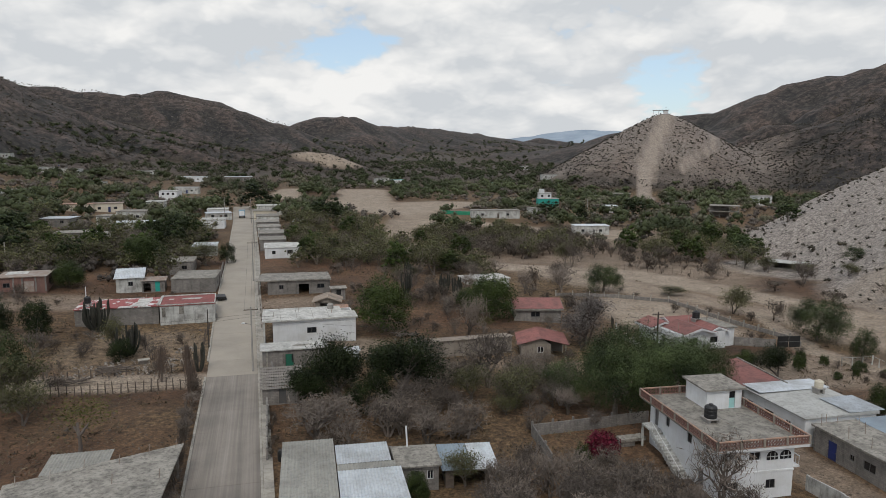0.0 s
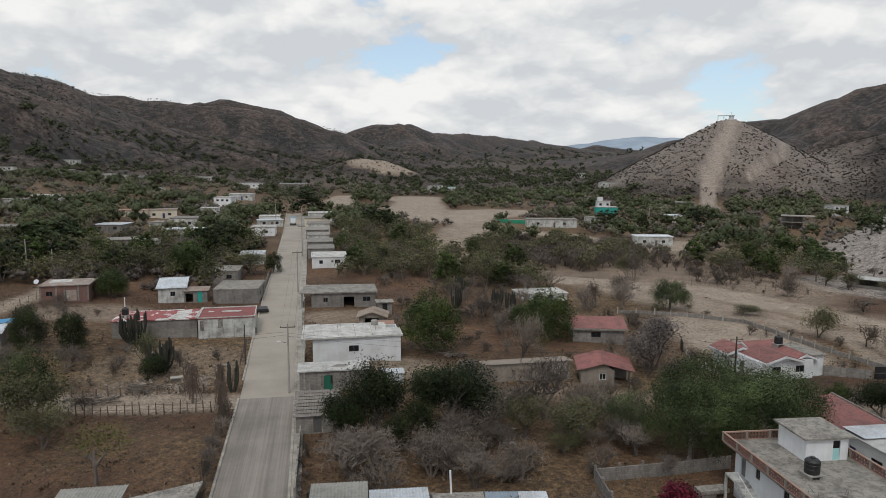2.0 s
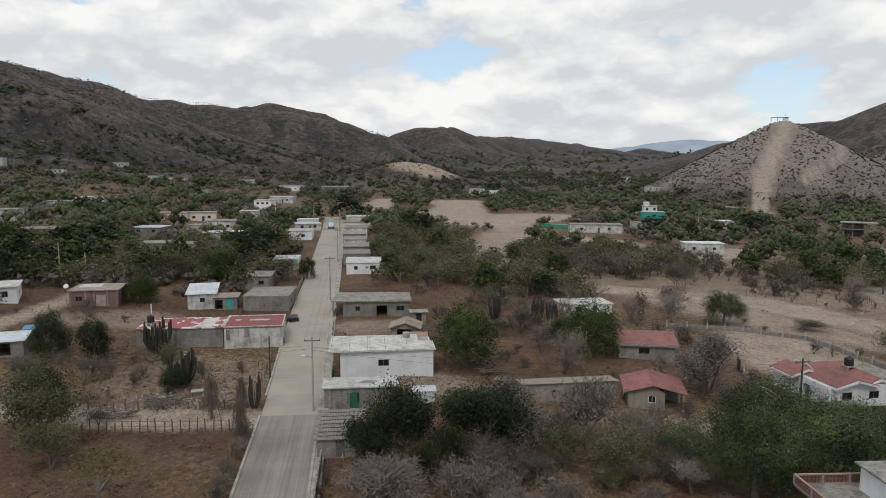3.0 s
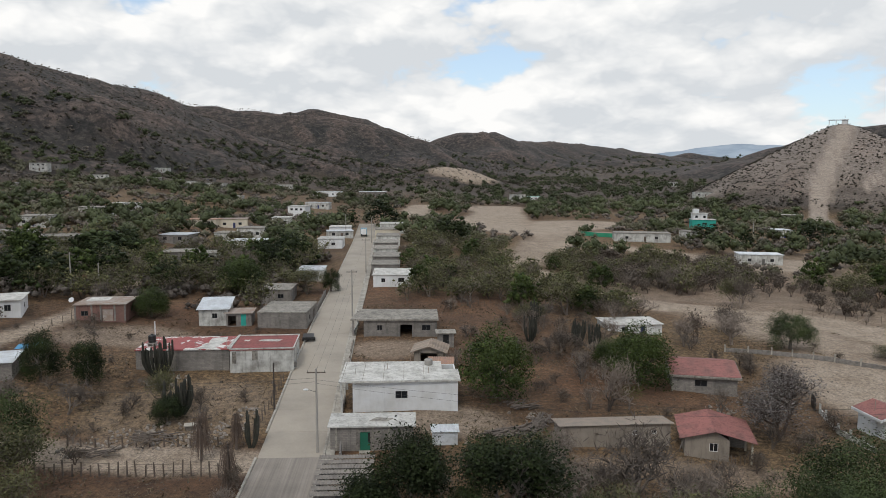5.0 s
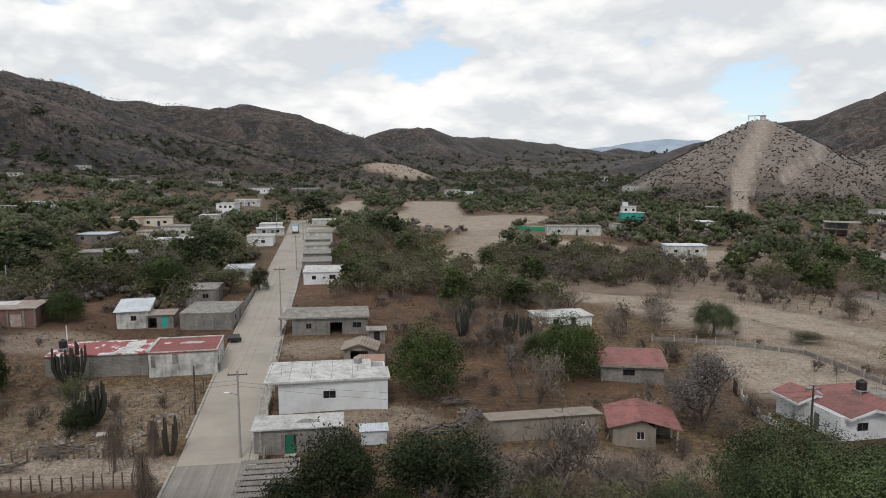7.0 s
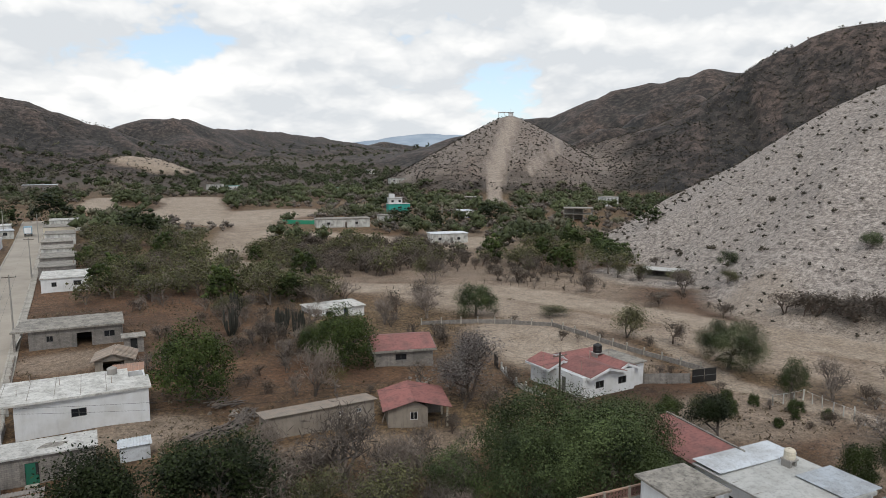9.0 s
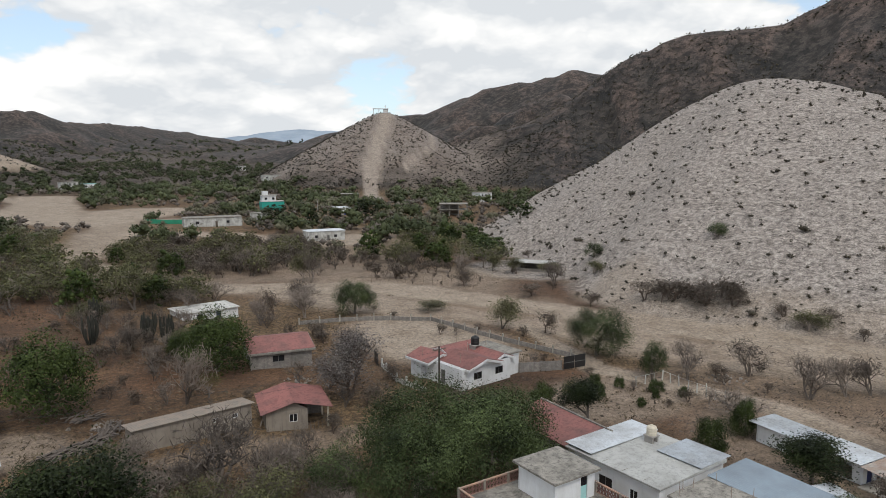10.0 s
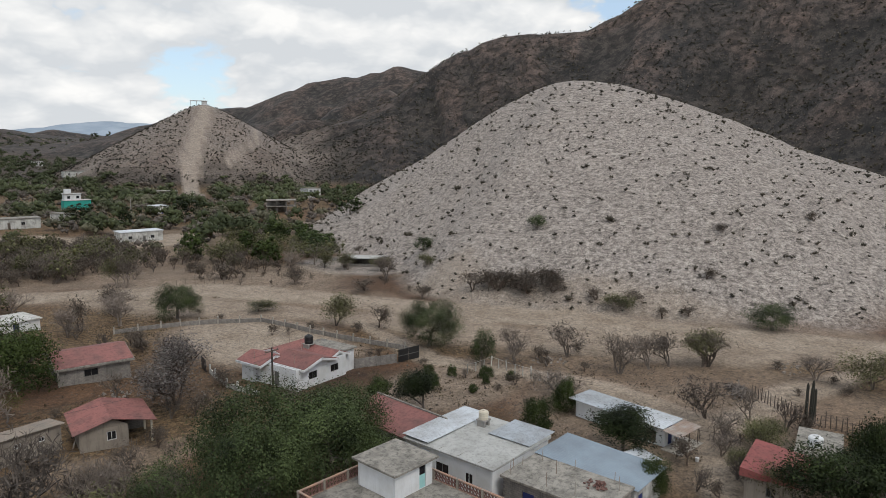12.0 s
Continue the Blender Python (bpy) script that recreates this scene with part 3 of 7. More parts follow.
    grainy.operation = "SCALE"
    link(c, grainy.inputs[0])
    link(speck.outputs[0], grainy.inputs["Scale"])
    link(grainy.outputs[0], bsdf.inputs["Base Color"])
    b = node(t, "ShaderNodeBump", Strength=0.8, Distance=0.3)
    link(fine, b.inputs["Height"])
    link(b.outputs[0], bsdf.inputs["Normal"])
    return m


def make_ground():
    az = np.radians(np.concatenate([np.arange(-180, -40, 4), np.arange(-40, 90, 0.36), np.arange(90, 180, 4)]))
    d = np.concatenate([[0, 8, 16, 22], np.geomspace(28, 4700, 370)])
    a, r = np.meshgrid(az, d)
    x, y = 9 + r * np.sin(a), 20 + r * np.cos(a)
    z = ground_z(x, y)
    n, k = a.shape
    i, j = np.meshgrid(np.arange(n - 1), np.arange(k), indexing="ij")
    jn = (j + 1) % k
    faces = np.stack([i * k + j, i * k + jn, (i + 1) * k + jn, (i + 1) * k + j], -1).reshape(-1, 4)[:, ::-1]
    me = bpy.data.meshes.new("ground")
    me.from_pydata(np.stack([x, y, z], -1).reshape(-1, 3).tolist(), [], faces.tolist())
    bare, grass, rock, scrub = ground_cover(x.ravel(), y.ravel())
    col = me.color_attributes.new("cover", "FLOAT_COLOR", "POINT")
    col.data.foreach_set("color", np.stack([bare, grass, rock, scrub], -1).ravel().astype(np.float32))
    hollow = (ground_z(x - 24, y) + ground_z(x + 24, y) + ground_z(x, y - 24) + ground_z(x, y + 24)) / 4 - z
    lie = me.attributes.new("hollow", "FLOAT", "POINT")
    lie.data.foreach_set("value", np.clip(0.5 + hollow.ravel() / 7, 0, 1).astype(np.float32))
    me.shade_smooth()
    M["ground"] = ground_material()
    me.materials.append(M["ground"])
    return tagged(new("ground", me), "dry brown valley floor with scrubby hills around", "ground", kind="structure")


make_ground()


def make_far_range():
    """The range at the end of the valley, beyond the edge of the ground, with haze painted in as blue."""
    m = bpy.data.materials.new("far_haze_blue")
    m.use_nodes = True
    t = m.node_tree
    bsdf = t.nodes["Principled BSDF"]
    bsdf.inputs["Roughness"].default_value = 1.0
    bsdf.inputs["Specular IOR Level"].default_value = 0.0
    co = t.nodes.new("ShaderNodeTexCoord")
    n = node(t, "ShaderNodeTexNoise", Scale=0.006, Detail=6.0, Roughness=0.6)
    t.links.new(co.outputs["Object"], n.inputs["Vector"])
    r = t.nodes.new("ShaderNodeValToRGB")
    # blue-grey tones are distance haze put into the base colour
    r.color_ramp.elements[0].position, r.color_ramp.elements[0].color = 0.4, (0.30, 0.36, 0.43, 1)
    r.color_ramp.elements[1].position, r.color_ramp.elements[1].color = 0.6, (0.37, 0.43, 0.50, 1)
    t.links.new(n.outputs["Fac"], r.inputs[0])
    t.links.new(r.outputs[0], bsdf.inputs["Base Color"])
    M["far_range"] = m
    for lift, gap, seed in ((1.0, 0, 3), (0.84, -160, 9)):
        b, k = Build(), 60
        for i in range(k + 1):
            s = i / k
            x, y = 1100 + 1500 * s, 4335 - 720 * s + gap
            crest = 118 + 66 * (1 - abs(2 * s - 1.16) ** 1.6) * smooth(0.02, 0.5, s) + 12 * float(fractal(1500 * s, 0, 260, 4, seed))
            b.v += [(x - 130, y - 260, 60), (x - 40, y - 90, 60 + (crest * lift - 60) * 0.62), (x, y, crest * lift), (x + 90, y + 180, 60)]
        for i in range(k):
            for j in range(3):
                a = 4 * i + j
                b.f.append((a, a + 4, a + 5, a + 1))
        tagged(new("backdrop", b.mesh("backdrop", "far_range", True)), "mountain range at the valley's end, painted pale blue for haze", "mountains", kind="structure")


make_far_range()


# ---- the street ----
def make_street():
    near = paint("grooved_concrete", (0.25, 0.22, 0.19), (0.195, 0.172, 0.15), stain=0.15, grain=0.6, fine=6, spread=0.02)
    M["road_near"] = near
    # combed grooves along the slabs and the dust of the wheel tracks
    t = near.node_tree
    bsdf = t.nodes["Principled BSDF"]
    before = bsdf.inputs["Base Color"].links[0].from_socket
    co = t.nodes.new("ShaderNodeTexCoord")
    out = before
    for stretch, low, high in (((5.5, 0.05, 1), 0.90, 1.1), ((0.55, 0.03, 1), 0.84, 1.16)):
        place = t.nodes.new("ShaderNodeMapping")
        place.inputs["Scale"].default_value = stretch
        t.links.new(co.outputs["Object"], place.inputs["Vector"])
        n = node(t, "ShaderNodeTexNoise", Scale=1.0, Detail=2.0, Roughness=0.6)
        t.links.new(place.outputs[0], n.inputs["Vector"])
        r = t.nodes.new("ShaderNodeMapRange")
        r.inputs["From Min"].default_value, r.inputs["From Max"].default_value = 0.36, 0.64
        r.inputs["To Min"].default_value, r.inputs["To Max"].default_value = low, high
        t.links.new(n.outputs["Fac"], r.inputs["Value"])
        sc = t.nodes.new("ShaderNodeVectorMath")
        sc.operation = "SCALE"
        t.links.new(out, sc.inputs[0])
        t.links.new(r.outputs[0], sc.inputs["Scale"])
        out = sc.outputs[0]
    t.links.new(out, bsdf.inputs["Base Color"])
    M["road_far"] = paint("pale_concrete", (0.36, 0.318, 0.265), (0.285, 0.253, 0.211), stain=0.12, grain=0.6, fine=5, spread=0.02)
    road = tagged(new("road"), "pale concrete village street with joints between its slabs", "road", kind="structure")
    rng = random.Random(4)

    def strip(y0, y1, o0, o1, z0, z1, steps=1):
        b = Build()
        ring = []
        for k in range(steps + 1):
            y = y0 + (y1 - y0) * k / steps
            x, z = float(street_x(y)), float(np.interp(y, STREET_Y, STREET_Z))
            ring.append([(x + o0, y, z + z0), (x + o1, y, z + z0), (x + o1, y, z + z1), (x + o0, y, z + z1)])
        for p, q in zip(ring, ring[1:]):
            b.add(p + q, [(0, 1, 5, 4), (1, 2, 6, 5), (2, 3, 7, 6), (3, 0, 4, 7)])
        b.add(ring[0], [(0, 3, 2, 1)])
        b.add(ring[-1], [(0, 1, 2, 3)])
        return b

    y = -32.0
    while y < 345:
        step = 6.5
        top = 0.05 + rng.uniform(-0.006, 0.006)
        part("road_slab", strip(y, y + step - 0.02, -3.43, 3.43, -0.35, top, 2), "road_near" if y + step < 99 else "road_far", road)
        for o0, o1 in ((-3.72, -3.45), (3.45, 3.72)):
            if not (o0 < 0 and 93 < y < 100):
                part("kerb", strip(y, y + step - 0.03, o0, o1, -0.4, 0.17, 2), "kerb", road)
        y += step
    for o0, o1 in ((3.74, 4.7),):
        y = -32.0
        while y < 330:
            part("pavement_slab", strip(y, y + 3.0, o0, o1, -0.4, 0.13, 1), "kerb", road)
            y += 3.03


make_street()


# ---- houses ----
HOMES = []  # x, y, reach: kept free of scattered plants


def wall_panel(length, height, holes, thick=0.2):
    """A wall along x from 0, its outside at y = 0, with openings (x0, x1, z0, z1) through it: one closed body."""
    xs = sorted({0.0, length, *[v for h in holes for v in h[:2]]})
    zs = sorted({-0.8, 0.0, height, *[v for h in holes for v in h[2:]]})
    zs = [z for z in zs if z <= height]
    solid = {}
    for i, (x0, x1) in enumerate(zip(xs, xs[1:])):
        for k, (z0, z1) in enumerate(zip(zs, zs[1:])):
            mx, mz = (x0 + x1) / 2, (z0 + z1) / 2
            solid[i, k] = not any(h[0] < mx < h[1] and h[2] < mz < h[3] for h in holes)
    b, index = Build(), {}

    def corner(i, k, back):
        if (i, k, back) not in index:
            index[i, k, back] = len(b.v)
            b.v.append((xs[i], thick if back else 0.0, zs[k]))
        return index[i, k, back]

    for (i, k), full in solid.items():
        if not full:
            continue
        a, c, d, e = (i, k), (i + 1, k), (i + 1, k + 1), (i, k + 1)
        b.f.append(tuple(corner(*q, False) for q in (a, c, d, e)))
        b.f.append(tuple(corner(*q, True) for q in (e, d, c, a)))
        for other, p, q in (((i, k - 1), a, c), ((i + 1, k), c, d), ((i, k + 1), d, e), ((i - 1, k), e, a)):
            if not solid.get(other, False):
                b.f.append((corner(*q, False), corner(*p, False), corner(*p, True), corner(*q, True)))
    return b


def opening(parent, kind, w, h, z0, x, material=None):
    """A window or a door set back in its hole; x is its left edge along the wall."""
    if kind == "window":
        f = Build()
        for a0, a1, c0, c1 in ((0, w, 0, 0.06), (0, w, h - 0.06, h), (0, 0.06, 0.06, h - 0.06), (w - 0.06, w, 0.06, h - 0.06), (w / 2 - 0.025, w / 2 + 0.025, 0.06, h - 0.06)):
            f.box(x + a0, x + a1, 0.07, 0.12, z0 + c0, z0 + c1)
        win = part("window", f, material or "frame", parent)
        part("pane", Build().box(x + 0.05, x + w - 0.05, 0.09, 0.10, z0 + 0.05, z0 + h - 0.05), "glass", win)
    elif kind == "door":
        d = Build().box(x + 0.03, x + w - 0.03, 0.08, 0.13, z0, z0 + h - 0.03)
        for k in range(2):
            d.box(x + 0.14, x + w - 0.14, 0.065, 0.08, z0 + 0.15 + k * h * 0.48, z0 + h * 0.44 + k * h * 0.48)
        door = part("door", d, material or "frame", parent)
        part("handle", Build().box(x + w - 0.2, x + w - 0.12, 0.02, 0.08, z0 + 0.95, z0 + 1.05), "frame", door)


def corrugated(w, d, pitch=0.28, amp=0.035, thick=0.02):
    """A sheet over x 0..w and y 0..d with waves that run along y."""
    n = max(4, int(w / pitch) * 4)
    b = Build()
    xs = [w * k / n for k in range(n + 1)]
    zs = [amp * math.cos(math.pi / 2 * k) for k in range(n + 1)]
    for y in (0, d):
        b.v += [(x, y, z) for x, z in zip(xs, zs)]
    for y in (0, d):
        b.v += [(x, y, z - thick) for x, z in zip(xs, zs)]
    m = n + 1
    for k in range(n):
        b.f += [(k, k + 1, m + k + 1, m + k), (2 * m + k, 3 * m + k, 3 * m + k + 1, 2 * m + k + 1), (k, 2 * m + k, 2 * m + k + 1, k + 1), (m + k, m + k + 1, 3 * m + k + 1, 3 * m + k)]
    b.f += [(0, m, 3 * m, 2 * m), (n, 2 * m + n, 3 * m + n, m + n)]
    return b


def turn_up(build, m):
    build.v = [tuple(m @ Vector(p)) for p in build.v]
    return build


def house(x, y, rot, w, d, h, wall="block", roof="slab", over=0.25, openings=(), label="", name="house", thick=0.16, z=None, front_wall=None, rebar=0, lift=0.0):
    """A one-storey house centred on (x, y); its front faces -y before the turn. openings: side, centre along it, sill, width, height, kind, material."""
    HOMES.append((x, y, 0.55 * math.hypot(w, d)))
    zs = [float(ground_z(x + a * w / 2, y + b * d / 2)) for a in (-1, 1) for b in (-1, 1)]
    e = base(name, x, y, rot, (sum(zs) / 4 if z is None else z) + lift, label, "house")
    sides = {"f": (w, pose(-w / 2, -d / 2, 0)), "r": (d - 0.4, pose(w / 2, -d / 2 + 0.2, 0, 0, 0, 90)), "b": (w, pose(w / 2, d / 2, 0, 0, 0, 180)), "l": (d - 0.4, pose(-w / 2, d / 2 - 0.2, 0, 0, 0, -90))}
    for key, (length, m) in sides.items():
        mine = [o for o in openings if o[0] == key]
        holes = [(length / 2 + u - ow / 2, length / 2 + u + ow / 2, z0, z0 + oh) for _, u, z0, ow, oh, *_ in mine]
        p = part("wall", wall_panel(length, h, holes), (front_wall or wall) if key == "f" else wall, e)
        p.matrix_basis = m
        for (_, u, z0, ow, oh, kind, *mat), hole in zip(mine, holes):
            if kind != "gap":
                opening(p, kind, ow, oh, z0, hole[0], mat[0] if mat else None)
    if roof:
        part("roof", Build().box(-w / 2 - over, w / 2 + over, -d / 2 - over, d / 2 + over, h + 0.003, h + thick), roof, e)
    rng = random.Random(int(x * 13 + y * 7))
    for k in range(rebar):
        px, py = rng.choice((-1, 1)) * (w / 2 - 0.2), rng.uniform(-1, 1) * (d / 2 - 0.2)
        part("rebar", Build().tube([(px, py, h), (px + rng.uniform(-0.08, 0.08), py, h + rng.uniform(0.5, 1.1))], [0.035, 0.03], 4), "rust", e)
    return e


def window(side, u, z0=1.0, w=1.2, h=0.9, mat="frame"):
    return (side, u, z0, w, h, "window", mat)


def door(side, u, mat="frame", w=0.95, h=2.05):
    return (side, u, 0.0, w, h, "door", mat)



def twig(b, p, q, r0, r1):
    """A thin three-sided twig."""
    way = (q - p).normalized()
    a = way.cross((0.3, 0.9, 0.2)).normalized()
    c = way.cross(a)
    k = len(b.v)
    for o, r in ((p, r0), (q, r1)):
        b.v += [tuple(o + a * r), tuple(o + (c * 0.87 - a * 0.5) * r), tuple(o - (c * 0.87 + a * 0.5) * r)]
    b.f += [(k, k + 1, k + 4, k + 3), (k + 1, k + 2, k + 5, k + 4), (k + 2, k, k + 3, k + 5)]


def tin_roof(e, x0, x1, y0, y1, z_front, z_back, material, name="roof", along="y", label=""):
    """A corrugated sheet from the front edge y0 up or down to the back edge y1; its waves run along y or along x."""
    d, w = y1 - y0, x1 - x0
    if along == "y":
        b = corrugated(w, math.hypot(d, z_back - z_front))
        turn_up(b, pose(x0, y0, z_front, math.degrees(math.atan2(z_back - z_front, d))))
    else:
        b = corrugated(math.hypot(d, z_back - z_front), w)
        turn_up(b, pose(x0, y0, z_front, math.degrees(math.atan2(z_back - z_front, d))) @ pose(0, 0, 0, 0, 0, 90) @ Matrix.Diagonal((1, -1, 1, 1)))
        b.f = [f[::-1] for f in b.f]
    return part(name, b, material, e, label)


def gable(e, x0, x1, y0, y1, z, rise, material, wall, axis="y", over=0.3, thick=0.09, fascia=None):
    """Two roof planes that meet in a ridge along the axis, with the wall's triangles under them."""
    if axis == "y":
        mid, ends, at = (x0 + x1) / 2, (y0, y1), lambda a, b, c: (a, b, c)
        lo, hi = x0, x1
    else:
        mid, ends, at = (y0 + y1) / 2, (x0, x1), lambda a, b, c: (b, a, c)
        lo, hi = y0, y1
    slope = rise / (mid - lo)
    for side in (-1, 1):
        edge = (lo if side < 0 else hi) + side * over
        ze = z - over * slope
        ring = [at(edge, ends[0] - over, ze), at(mid, ends[0] - over, z + rise), at(mid, ends[1] + over, z + rise), at(edge, ends[1] + over, ze)]
        b = Build()
        low = [(px, py, pz + 0.01) for px, py, pz in ring]
        high = [(px, py, pz + thick) for px, py, pz in ring]
        if (side > 0) == (axis == "y"):
            low, high = low[::-1], high[::-1]
        part("roof", b.slab(low, high), material, e)
        if fascia:
            f = Build()
            cx, cy = sum(p[0] for p in low) / 4, sum(p[1] for p in low) / 4
            rim = [(px + (0.1 if px > cx else -0.1), py + (0.1 if py > cy else -0.1), pz) for px, py, pz in low]
            f.slab([(px, py, pz - 0.3) for px, py, pz in rim], [(px, py, pz - 0.003) for px, py, pz in rim])
            part("fascia", f, fascia, e)
    for v in ends:
        s = 0.2 if v == ends[0] else -0.2
        tri = [at(lo, v, z), at(hi, v, z), at(mid, v, z + rise)]
        back = [at(lo, v + s, z), at(hi, v + s, z), at(mid, v + s, z + rise)]
        part("gable_wall", Build().add(tri + back, [(0, 1, 2), (5, 4, 3), (0, 3, 4, 1), (1, 4, 5, 2), (2, 5, 3, 0)]), wall, e)


def tank(x, y, z, r, h, material, label, stand=0.0):
    """A water tank with ribs, a domed top and a lid, on legs or blocks."""
    e = base("water_tank", x, y, 0, z, label, "water tank")
    if stand:
        for sx in (-1, 1):
            part("stand_wall", Build().box(sx * r * 0.75 - 0.12, sx * r * 0.75 + 0.12, -r * 0.9, r * 0.9, 0, stand - 0.12), "pole", e)
        part("stand_slab", Build().box(-r * 1.1, r * 1.1, -r * 1.1, r * 1.1, stand - 0.118, stand), "pole", e)
    prof = [(r * 0.96, 0), (r, 0.08 * h), (r, 0.3 * h), (r * 0.95, 0.33 * h), (r, 0.36 * h), (r, 0.58 * h), (r * 0.95, 0.61 * h), (r, 0.64 * h), (r, 0.78 * h), (r * 0.8, 0.9 * h), (r * 0.4, 0.96 * h)]
    part("body", Build().tube([(0, 0, stand + c) for _, c in prof], [a for a, _ in prof], 20), material, e, soft=False)
    part("lid", Build().tube([(0, 0, stand + h * 0.955), (0, 0, stand + h * 1.04)], [r * 0.36, r * 0.33], 14), material, e)
    return e


def roof_patch(e, ring, z, material, label=""):
    part("roof_patch", Build().slab([(a, b, z) for a, b in ring], [(a, b, z + 0.012) for a, b in ring]), material, e, label)


def parapet(e, x0, x1, y0, y1, z, h, material, thick=0.15):
    for a in ((x0, x1, y0, y0 + thick), (x0, x1, y1 - thick, y1), (x0, x0 + thick, y0 + thick, y1 - thick), (x1 - thick, x1, y0 + thick, y1 - thick)):
        part("parapet", Build().box(*a, z, z + h), material, e)


# the white house and its neighbours along the street
h = house(7.15, 113.7, 0, 13.1, 7.5, 3.62, "white", None, 0, [("f", -0.5, 1.42, 1.5, 0.95, "window", "frame"), window("r", 0.5, 1.4)], "long white-painted house with a flat whitewashed roof", z=0.95)
ring = [(-8.2, -4.35), (6.85, -4.0), (6.85, 0.6), (4.75, 0.6), (4.75, 4.4), (-8.1, 4.4)]
part("roof", Build().slab([(a, b, 3.625) for a, b in ring], [(a, b, 3.87) for a, b in ring]), "pale_slab", h, "whitewashed concrete slab with stained joints")
for k in range(5):
    roof_patch(h, [(-7.9 + k * 2.55, -3.8), (-7.84 + k * 2.55, -3.8), (-7.84 + k * 2.55, 4.1), (-7.9 + k * 2.55, 4.1)], 3.872, "slab")
for px, py in ((-7.9, -3.9), (-7.9, 0.2), (-7.9, 4.0)):
    part("column", Build().box(px - 0.13, px + 0.13, py - 0.13, py + 0.13, -0.9, 3.62), "stained", h)
part("porch_wall", Build().box(-7.9, -7.75, -3.75, 0.05, -0.9, 0.75), "block", h)
for k, (px, py) in enumerate(((-5.5, 3.9), (-2.4, 1.0), (0.6, 3.9), (-6.4, -1.2), (2.9, -1.0))):
    part("rebar", Build().tube([(px, py, 3.8), (px + 0.05, py, 4.6)], [0.04, 0.03], 4), "rust", h)
tank(10.2, 116.4, 4.8, 0.55, 0.9, "pole", "squat grey concrete water tank on a flat roof")

h = house(3.5, 101.5, 0, 9.1, 3.7, 2.72, "block", "pale_slab", 0.28, [("f", -0.75, 0.0, 1.15, 2.1, "door", "green"), window("r", 0)], "low grey block house with a green door", z=0.0)
# the door's shaded gap, drawn as a thin near-black sheet
part("door_gap", Build().box(-0.45, -0.2, -1.80, -1.79, 0.9, 2.0), "dark", h, "dark sheet standing in for the shaded gap of the door")
for px in (-3.9, -1.6, 0.1, 1.9, 4.2):
    part("pilaster", Build().box(px - 0.12, px + 0.12, -1.9, -1.853, 0, 2.7), "slab", h)
part("door_step", Build().box(-1.4, -0.2, -2.5, -1.86, -0.3, 0.02), "kerb", h)
roof_patch(h, [(-0.4, -0.6), (1.6, -0.8), (2.4, 0.2), (0.4, 0.6)], 2.884, "slab", "dark stain of damp on the slab")

M["old_sheet"] = paint("old_sheet", (0.24, 0.215, 0.19), (0.15, 0.134, 0.12), stain=0.8, grain=0.7)
h = house(1.4, 89.4, 0, 4.9, 7.6, 2.0, "block", None, 0, [door("f", 0)], "street-side block shed under a grey corrugated roof", name="shed", z=-0.2)
for k in range(8):
    y0, z0 = -4.1 + k * 1.03, 2.05 + k * 0.05
    b = turn_up(corrugated(5.5, 0.72, 0.3, 0.03, 0.03), pose(-2.75, y0, z0 + 0.02, 6))
    part("roof_sheet", b, "old_sheet", h, "weathered grey-brown roof sheet")
h = house(11.6, 101.4, 0, 2.8, 1.8, 1.5, "white_tin", None, 0, [], "small white sheet-metal hut", name="shed")
tin_roof(h, -1.6, 1.6, -1.1, 1.1, 1.54, 1.65, "white_tin")

h = house(6.3, 145.4, -2, 12.4, 7.6, 2.85, "block", None, 0, [("f", 1.0, 0.0, 2.0, 2.1, "gap"), window("f", 4.4, 1.1, 1.5, 0.95), window("f", -3.5, 1.1, 0.9, 0.9)], "grey unplastered block house with a weathered flat roof", z=2.5)
part("roof", Build().slab([(a, b, 2.855) for a, b in ((-8.4, -4.2), (6.5, -4.2), (6.3, 4.4), (-7.6, 4.6))], [(a, b, 3.1) for a, b in ((-8.4, -4.2), (6.5, -4.2), (6.3, 4.4), (-7.6, 4.6))]), "slab", h, "weathered slab roof with grey lichen")
# added near-black panel for the shade seen through the front opening
part("room_back", Build().box(-1, 3, 0.5, 0.6, 0, 2.8), "dark", h)
for py in (-3.9, 3.9):
    part("column", Build().box(-8.1, -7.8, py - 0.15, py + 0.15, -0.5, 2.85), "block", h)
part("porch_wall", Build().box(-8.05, -7.9, -3.7, 3.7, -0.5, 0.8), "stained", h)
HOMES.append((6, 135, 6))

h = house(10.9, 129.5, -8, 4.6, 4.0, 1.9, "mud", None, 0, [("f", 0, 0, 2.6, 1.7, "gap")], "open kitchen hut under a clay tile roof", name="hut", z=1.7)
gable(h, -2.3, 2.3, -2.0, 2.0, 1.9, 0.8, "old_tile", "mud", "y", 0.45)
for j in range(9):
    for side in (-1, 1):
        part("tile_course", Build().tube([(side * 0.05, -2.4 + j * 0.6, 2.82), (side * 2.75, -2.4 + j * 0.6, 1.86)], [0.12, 0.13], 6), "old_tile", h, "row of curved clay tiles")
h = house(12.2, 123.2, -4, 3.2, 2.6, 1.7, "mud", None, 0, [("f", 0, 0, 2.0, 1.6, "gap")], "low lean-to with a tile roof", name="lean_to", z=1.4)
tin_roof(h, -1.9, 1.9, -1.6, 1.6, 1.72, 2.2, "tile")
h = house(13.6, 136.6, 0, 2.6, 2.2, 2.2, "block", "slab", 0.35, [door("f", 0, "dark")], "small block privy with a slab roof", name="hut")

